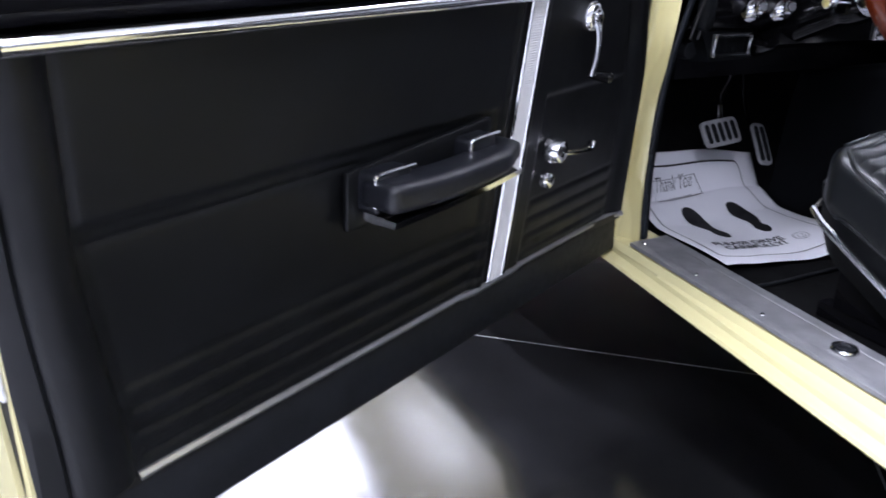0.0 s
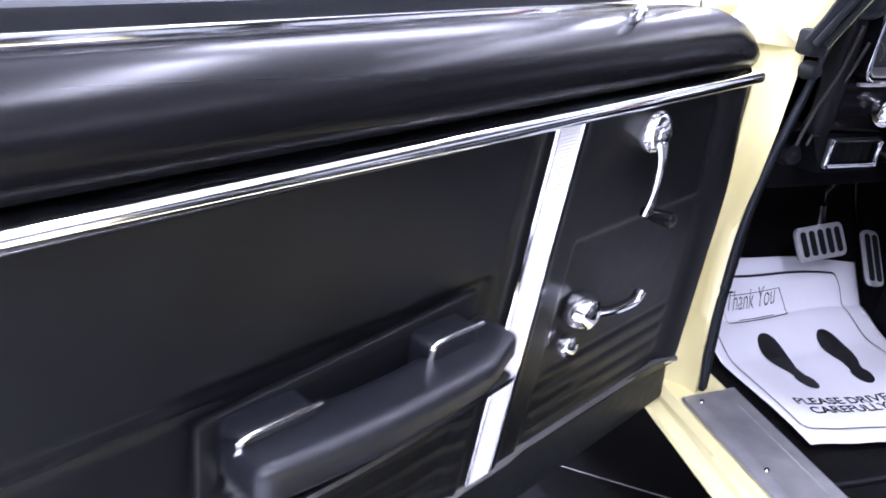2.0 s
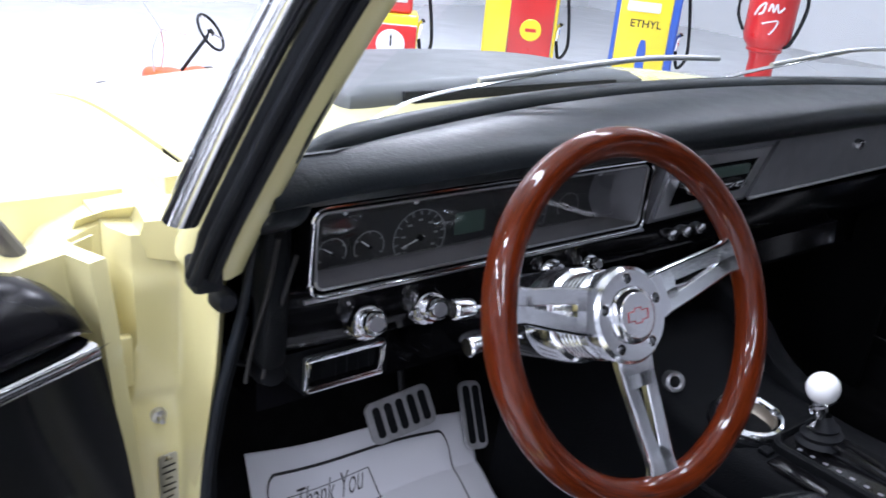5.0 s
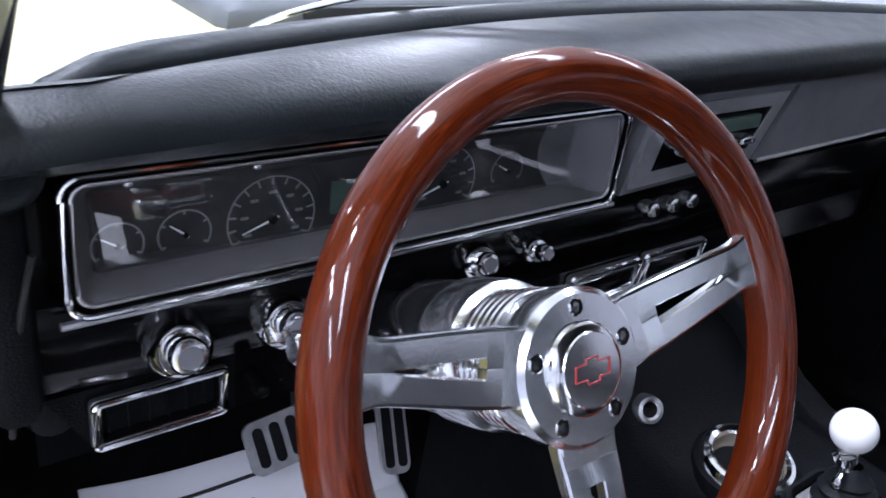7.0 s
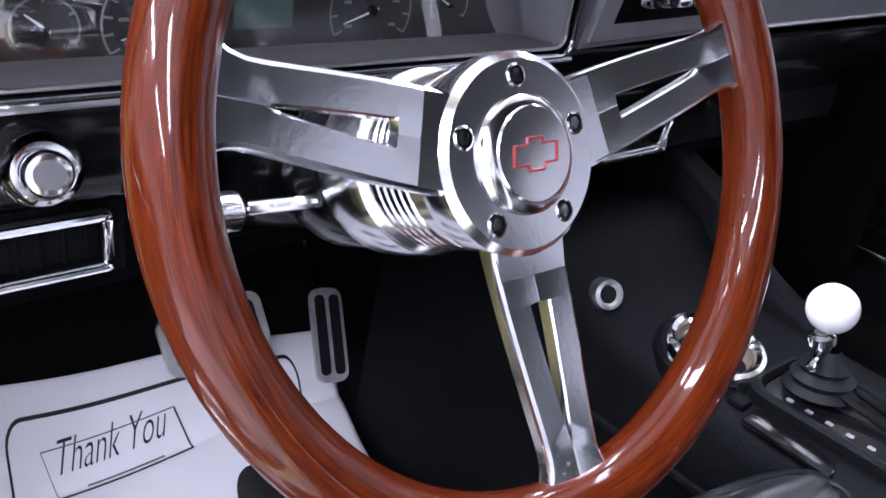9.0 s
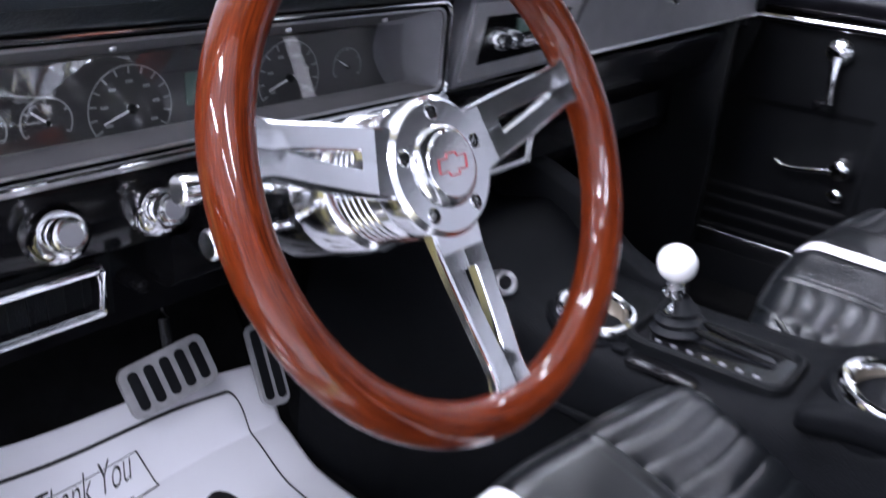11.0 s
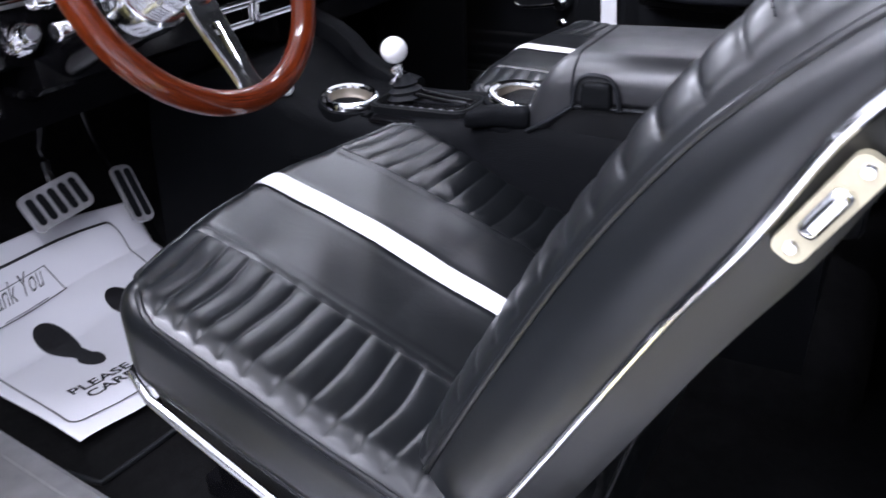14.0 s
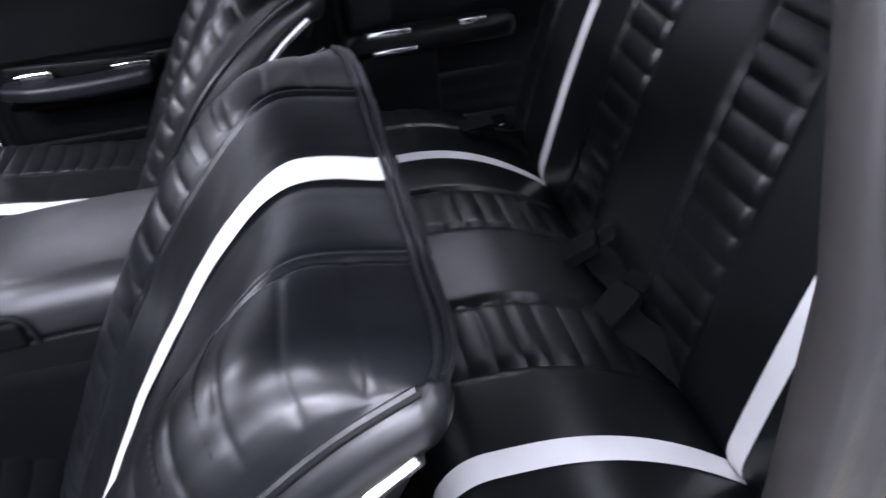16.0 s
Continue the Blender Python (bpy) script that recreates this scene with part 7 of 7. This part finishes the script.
# ---- things round the car ----
def gas_pump(at, face, w, h, body, side, label, panel, dial=False, disc=None, text="", blue=None):
    """A cabinet pump; panel gives the front panel's two sides and its top."""
    M = Matrix.Translation(at) @ Matrix.Rotation(math.atan2(face[1] - at[1], face[0] - at[0]) + math.pi / 2, 4, "Z")
    P = thing("fuel_pump", label, "fuel pump", turn=M, group="vintage fuel pumps")
    L = dict(local=True)
    d = 0.36
    x0, x1, top = panel
    mid = (x0 + x1) / 2
    part("plinth", boxed(-w / 2 - 0.02, w / 2 + 0.02, -d / 2 - 0.02, d / 2 + 0.02, 0, 0.08, 0.015), side, P, **L)
    part("cabinet", boxed(-w / 2, w / 2, -d / 2, d / 2, 0.08, top + 0.075, 0.02, 3), side, P, "enamelled pump cabinet", **L)
    part("front_panel", boxed(x0, x1, -d / 2 - 0.010, -d / 2, 0.12, top, 0.006), body, P, "enamelled front panel", **L)
    part("panel_trim", tube(bmesh.new(), [(x0, -d / 2 - 0.006, 0.12), (x0, -d / 2 - 0.006, top), (x1, -d / 2 - 0.006, top), (x1, -d / 2 - 0.006, 0.12)], 0.006, 8, closed=True), SATIN, P, "bright panel edging", **L)
    part("head", boxed(-w / 2 + 0.05, w / 2 - 0.05, -d / 2 + 0.03, d / 2 - 0.03, top + 0.075, h, 0.03, 3), body, P, "enamelled pump head", **L)
    part("head_window", boxed(-w / 2 + 0.09, w / 2 - 0.09, -d / 2 + 0.018, -d / 2 + 0.03, top + 0.16, h - 0.12, 0.01), WHITEVINYL, P, "white pump dial housing", **L)
    if dial:
        k = part("dial", lathe(bmesh.new(), [(0, 0.012), (0.092, 0.012), (0.100, 0.016), (0.108, 0.010), (0.11, 0)], aim((mid, -d / 2 - 0.006, dial), (0, -1, 0)), 36), WHITEVINYL, P, "round white dial", **L)
        part("dial_hand", boxed(mid - 0.006, mid + 0.006, -d / 2 - 0.024, -d / 2 - 0.021, dial - 0.01, dial + 0.07), INK, k, smooth=False, **L)
    if disc:
        part("badge", lathe(bmesh.new(), [(0, 0.010), (0.080, 0.009), (0.088, 0.0)], aim((mid, -d / 2 - 0.010, disc), (0, -1, 0)), 32), PUMPYELLOW, P, "round yellow badge", **L)
        part("badge_mark", boxed(mid - 0.045, mid + 0.045, -d / 2 - 0.023, -d / 2 - 0.0195, disc - 0.014, disc + 0.014, 0.001), RED, P, "red bar on the badge", **L)
    if text:
        o = writing(text, 0.088, INK, P, Matrix.Translation((-0.130, -d / 2 - 0.0115, 0.475)) @ pose(0, 0, 0, 90, 0, 0), local=True, fat=0.001)
        part("window", boxed(-0.17, 0.10, -d / 2 - 0.018, -d / 2 - 0.010, 0.60, 0.68, 0.01), WHITEVINYL, P, "white sight window", **L)
    if blue:
        part("emblem", pillow(bmesh.new(), (0.075, 0.012, 0.28), 0.005, (8, 2, 12), lambda p: Vector((p.x * (1 if p.z < 0.06 else 1 - 6 * (p.z - 0.06)), p.y - d / 2 - 0.010, p.z + blue))), BLUE, P, "blue emblem panel", **L)
    part("hose", tube(bmesh.new(), curve_points([(w / 2, 0, 0.95), (w / 2 + 0.05, -0.05, 0.75), (w / 2 + 0.10, -0.05, 0.45), (w / 2 + 0.11, -0.04, 0.25), (w / 2 + 0.05, -0.02, 0.16), (w / 2 + 0.015, -0.02, 0.30)], 8), 0.014, 8), RUBBER, P, "black rubber hose", **L)
    part("nozzle", tube(bmesh.new(), curve_points([(w / 2 + 0.015, -0.02, 0.30), (w / 2 + 0.02, -0.03, 0.40), (w / 2 + 0.04, -0.06, 0.44)], 4), 0.018, 8), POLISHED, P, "bright nozzle", **L)
    return P


EYE = (-0.97, -0.59)
gas_pump((2.63, 4.92, 0), EYE, 0.43, 1.30, RED, PUMPYELLOW, "red and yellow vintage fuel pump with a round dial", (-0.175, 0.205, 0.41), dial=0.265)
gas_pump((3.84, 4.78, 0), EYE, 0.60, 1.45, RED, PUMPYELLOW, "red vintage fuel pump with a yellow badge and yellow side", (-0.090, 0.270, 1.0), disc=0.385)
gas_pump((4.77, 4.23, 0), EYE, 0.53, 1.45, PUMPYELLOW, BLUE, "yellow and blue vintage fuel pump", (-0.225, 0.195, 0.95), text="ETHYL", blue=0.235)


def air_tower(at, mats, h, label):
    A_ = thing("oil_dispenser", label, "dispenser", at=at, group="vintage oil dispensers")
    T = Matrix.Translation(at)
    part("foot", lathe(bmesh.new(), [(0, 0), (0.17, 0), (0.17, 0.03), (0.10, 0.07), (0.085, 0.12), (0, 0.12)], T, 32), mats[0], A_)
    part("barrel", lathe(bmesh.new(), [(0, 0.10), (0.105, 0.10), (0.12, 0.13), (0.12, h * 0.6), (0.10, h * 0.64), (0, h * 0.64)], T, 32), mats[1], A_, "enamelled barrel")
    part("head", lathe(bmesh.new(), [(0, h * 0.62), (0.08, h * 0.63), (0.085, h * 0.9), (0.06, h), (0, h)], T, 32), mats[2], A_)
    part("handle", tube(bmesh.new(), curve_points([(at[0] + 0.08, at[1], h * 0.8), (at[0] + 0.17, at[1], h * 0.82), (at[0] + 0.20, at[1], h * 0.70)], 5), 0.012, 8), POLISHED, A_, "bright crank handle")
    part("hose", tube(bmesh.new(), curve_points([(at[0] - 0.11, at[1], h * 0.55), (at[0] - 0.20, at[1] - 0.02, h * 0.4), (at[0] - 0.15, at[1], h * 0.15), (at[0] - 0.10, at[1] - 0.05, h * 0.3)], 6), 0.012, 8), RUBBER, A_, "black hose")


def big_dispenser(at):
    """Wide red dispenser on a narrow foot, white flourish on its body, hoses on both sides."""
    B = thing("oil_dispenser", "wide red vintage dispenser with a white flourish and looped black hoses", "dispenser", at=at, group="vintage oil dispensers")
    T = Matrix.Translation(at)
    sx, sy = 0.534, -0.845
    nx, ny = -0.845, -0.534
    def P(a, c, z):
        return (at[0] + a * sx + c * nx, at[1] + a * sy + c * ny, z)
    part("foot", lathe(bmesh.new(), [(0, 0), (0.16, 0), (0.16, 0.03), (0.112, 0.06), (0.108, 0.30), (0.125, 0.36), (0, 0.36)], T, 36), RED, B, "narrow red foot")
    part("collar", lathe(bmesh.new(), [(0.125, 0.355), (0.145, 0.365), (0.150, 0.385), (0.140, 0.40)], T, 36), RED, B)
    part("barrel", lathe(bmesh.new(), [(0, 0.38), (0.140, 0.39), (0.182, 0.44), (0.198, 0.50), (0.200, 1.05), (0.17, 1.13), (0.08, 1.20), (0, 1.21)], T, 40), RED, B, "wide red enamelled barrel")
    for pts, r in (([(-0.13, 0.66), (-0.10, 0.73), (-0.06, 0.76), (-0.07, 0.69), (-0.10, 0.67)], 0.010), ([(-0.03, 0.70), (-0.01, 0.76), (0.01, 0.70), (0.03, 0.76), (0.05, 0.70), (0.09, 0.74)], 0.009), ([(-0.06, 0.60), (0.00, 0.62), (0.06, 0.63), (0.04, 0.56), (0.01, 0.52)], 0.007)):
        part("flourish", tube(bmesh.new(), curve_points([P(a, math.sqrt(0.200 ** 2 - a * a) + 0.001, z) for a, z in pts], 5), r, 6), WHITEVINYL, B, "white painted flourish")
    part("hose", tube(bmesh.new(), curve_points([P(0.19, 0.02, 0.95), P(0.26, 0.03, 0.80), P(0.245, 0.05, 0.62), P(0.19, 0.06, 0.45), P(0.14, 0.08, 0.42)], 6), 0.016, 8), RUBBER, B, "black hose loop")
    part("hose", tube(bmesh.new(), curve_points([P(-0.19, 0.02, 0.95), P(-0.26, 0.03, 0.82), P(-0.265, 0.03, 0.65), P(-0.20, 0.05, 0.52)], 6), 0.014, 8), RUBBER, B, "black hose loop")


big_dispenser((5.55, 3.57, 0))
air_tower((-3.05, 7.6, 0), (RUBBER, SATIN, SATIN), 1.5, "cream and grey vintage dispenser against the white wall")
air_tower((-2.02, 7.6, 0), (WHITEVINYL, RED, RED), 1.5, "red vintage dispenser against the white wall")
air_tower((-0.90, 7.6, 0), (RED, SATIN, WHITEVINYL), 1.5, "white and red vintage dispenser against the white wall")


def build_cart():
    Y = 3.90
    K = thing("pedal_car", "orange-red vintage pedal racer with a thin steering wheel", "pedal car", at=(0.5, Y, 0))
    part("body", pillow(bmesh.new(), (0.60, 0.30, 0.14), 0.045, (24, 8, 6), lambda p: Vector((p.x + 0.50, p.y * (0.8 + 0.5 * p.x) + Y, p.z * (1 + 0.5 * p.x) + 0.185 + 0.13 * (p.x + 0.1)))), ORANGE, K, "orange-red body")
    part("cowl", pillow(bmesh.new(), (0.22, 0.24, 0.14), 0.05, (12, 8, 6), lambda p: Vector((p.x + 0.55, p.y + Y, p.z * (1 - 1.2 * p.x) + 0.245))), ORANGE, K, "raised orange-red cockpit cowl")
    part("tail", pillow(bmesh.new(), (0.10, 0.22, 0.10), 0.03, (6, 8, 6), lambda p: Vector((p.x + 0.81, p.y + Y, p.z + 0.255))), RUBBER, K, "dark seat back")
    part("nose", lathe(bmesh.new(), [(0, 0.085), (0.030, 0.075), (0.050, 0.03), (0.055, 0.0)], aim((0.215, Y, 0.175), (-1, 0, 0)), 20), SATIN, K, "bright grille nose")
    part("radiator_cap", lathe(bmesh.new(), [(0, 0.03), (0.010, 0.03), (0.012, 0.0)], Matrix.Translation((0.185, Y, 0.215)), 14), CHROME, K)
    for x in (0.27, 0.76):
        for y in (Y - 0.19, Y + 0.19):
            part("wheel", lathe(bmesh.new(), [(0, 0.02), (0.05, 0.02), (0.06, 0.03), (0.10, 0.03), (0.11, 0.015), (0.11, -0.015), (0.10, -0.03), (0, -0.02)], aim((x, y, 0.11), (0, 1, 0)), 24), RUBBER, K, "black wheel")
    m = aim((0.770, Y - 0.08, 0.520), (0.55, -0.55, 0.50))
    foot = Vector((0.63, Y, 0.30))
    part("column", tube(bmesh.new(), [foot, m @ Vector((0, 0, -0.004))], 0.010, 8), RUBBER, K)
    part("steering_ring", lathe(bmesh.new(), [(0.104 + 0.008 * math.cos(a), 0.008 * math.sin(a)) for a in span(0, 2 * math.pi, 9)[:-1]], m, 32, closed=True), RUBBER, K, "thin black steering wheel")
    for a in (90, 210, 330):
        q = m @ Matrix.Rotation(radians(a), 4, "Z")
        part("wheel_spoke", tube(bmesh.new(), [q @ Vector((0, 0, 0)), q @ Vector((0.10, 0, 0))], 0.006, 6), SATIN, K)
    part("wheel_hub", lathe(bmesh.new(), [(0, 0.012), (0.018, 0.010), (0.022, -0.006), (0, -0.008)], m, 16), RUBBER, K)
    for pts in ([(0.47, Y - 0.05, 0.31), (0.47, Y - 0.03, 0.42), (0.52, Y - 0.02, 0.53)], [(0.54, Y + 0.05, 0.31), (0.55, Y + 0.03, 0.42), (0.52, Y - 0.02, 0.53)], [(0.52, Y - 0.02, 0.53), (0.66, Y - 0.03, 0.50)], [(0.52, Y - 0.02, 0.53), (0.42, Y, 0.70)]):
        part("frame_rod", tube(bmesh.new(), curve_points(pts, 5), 0.004, 6), SATIN, K, "thin wire windscreen frame")


build_cart()


def build_counter():
    C = thing("display_counter", "white display counter with a brown top and a grey panel", "counter", at=(-2.9, 4.6, 0))
    part("carcass", boxed(-3.6, -1.9, 4.4, 5.0, 0, 0.52, 0.01), WALLPAINT, C)
    part("top", boxed(-3.65, -1.85, 4.35, 5.05, 0.52, 0.60, 0.01), TAN, C, "brown wooden top")
    part("dark_panel", boxed(-3.1, -2.0, 4.385, 4.4, 0.05, 0.42, 0.004), GREY, C, "grey front panel")


build_counter()


# ---- floor tiles ----
def build_tiles():
    ang, size = radians(-41.5), 1.50
    origin = Vector((-1.280, 0.939))
    ux, uy = Vector((math.cos(ang), math.sin(ang))), Vector((-math.sin(ang), math.cos(ang)))
    h = size / 2 - 0.0022
    b = bmesh.new()
    slab(b, [(-h, -h), (h, -h), (h, h), (-h, h)], -0.008, 0.0)
    bmesh.ops.recalc_face_normals(b, faces=b.faces)
    me = bpy.data.meshes.new("tile")
    b.to_mesh(me)
    b.free()
    me.materials.append(TILE)
    rest = bmesh.new()
    for i in range(-22, 23):
        for j in range(-22, 23):
            c = origin + ux * (i + 0.5) * size + uy * (j + 0.5) * size
            if abs(c.x) > 9 or not -8 < c.y < 9:
                continue
            # Beyond this radius the pale colour replaces bright floor glare.
            if (c - Vector((-0.3, 0.9))).length < 2.2:
                t = new("tile", me)
                t.matrix_basis = Matrix.Translation((c.x, c.y, 0)) @ Matrix.Rotation(ang, 4, "Z")
                t.parent = FLOOR
            else:
                slab(rest, [(-h, -h), (h, -h), (h, h), (-h, h)], -0.006, 0.0, Matrix.Translation((c.x, c.y, 0)) @ Matrix.Rotation(ang, 4, "Z"))
    tagged(part("tiles", rest, GLARETILE, FLOOR, "polished floor tiles paled for blown-out glare, round the dark ones", smooth=False), kind="stuff")


build_tiles()
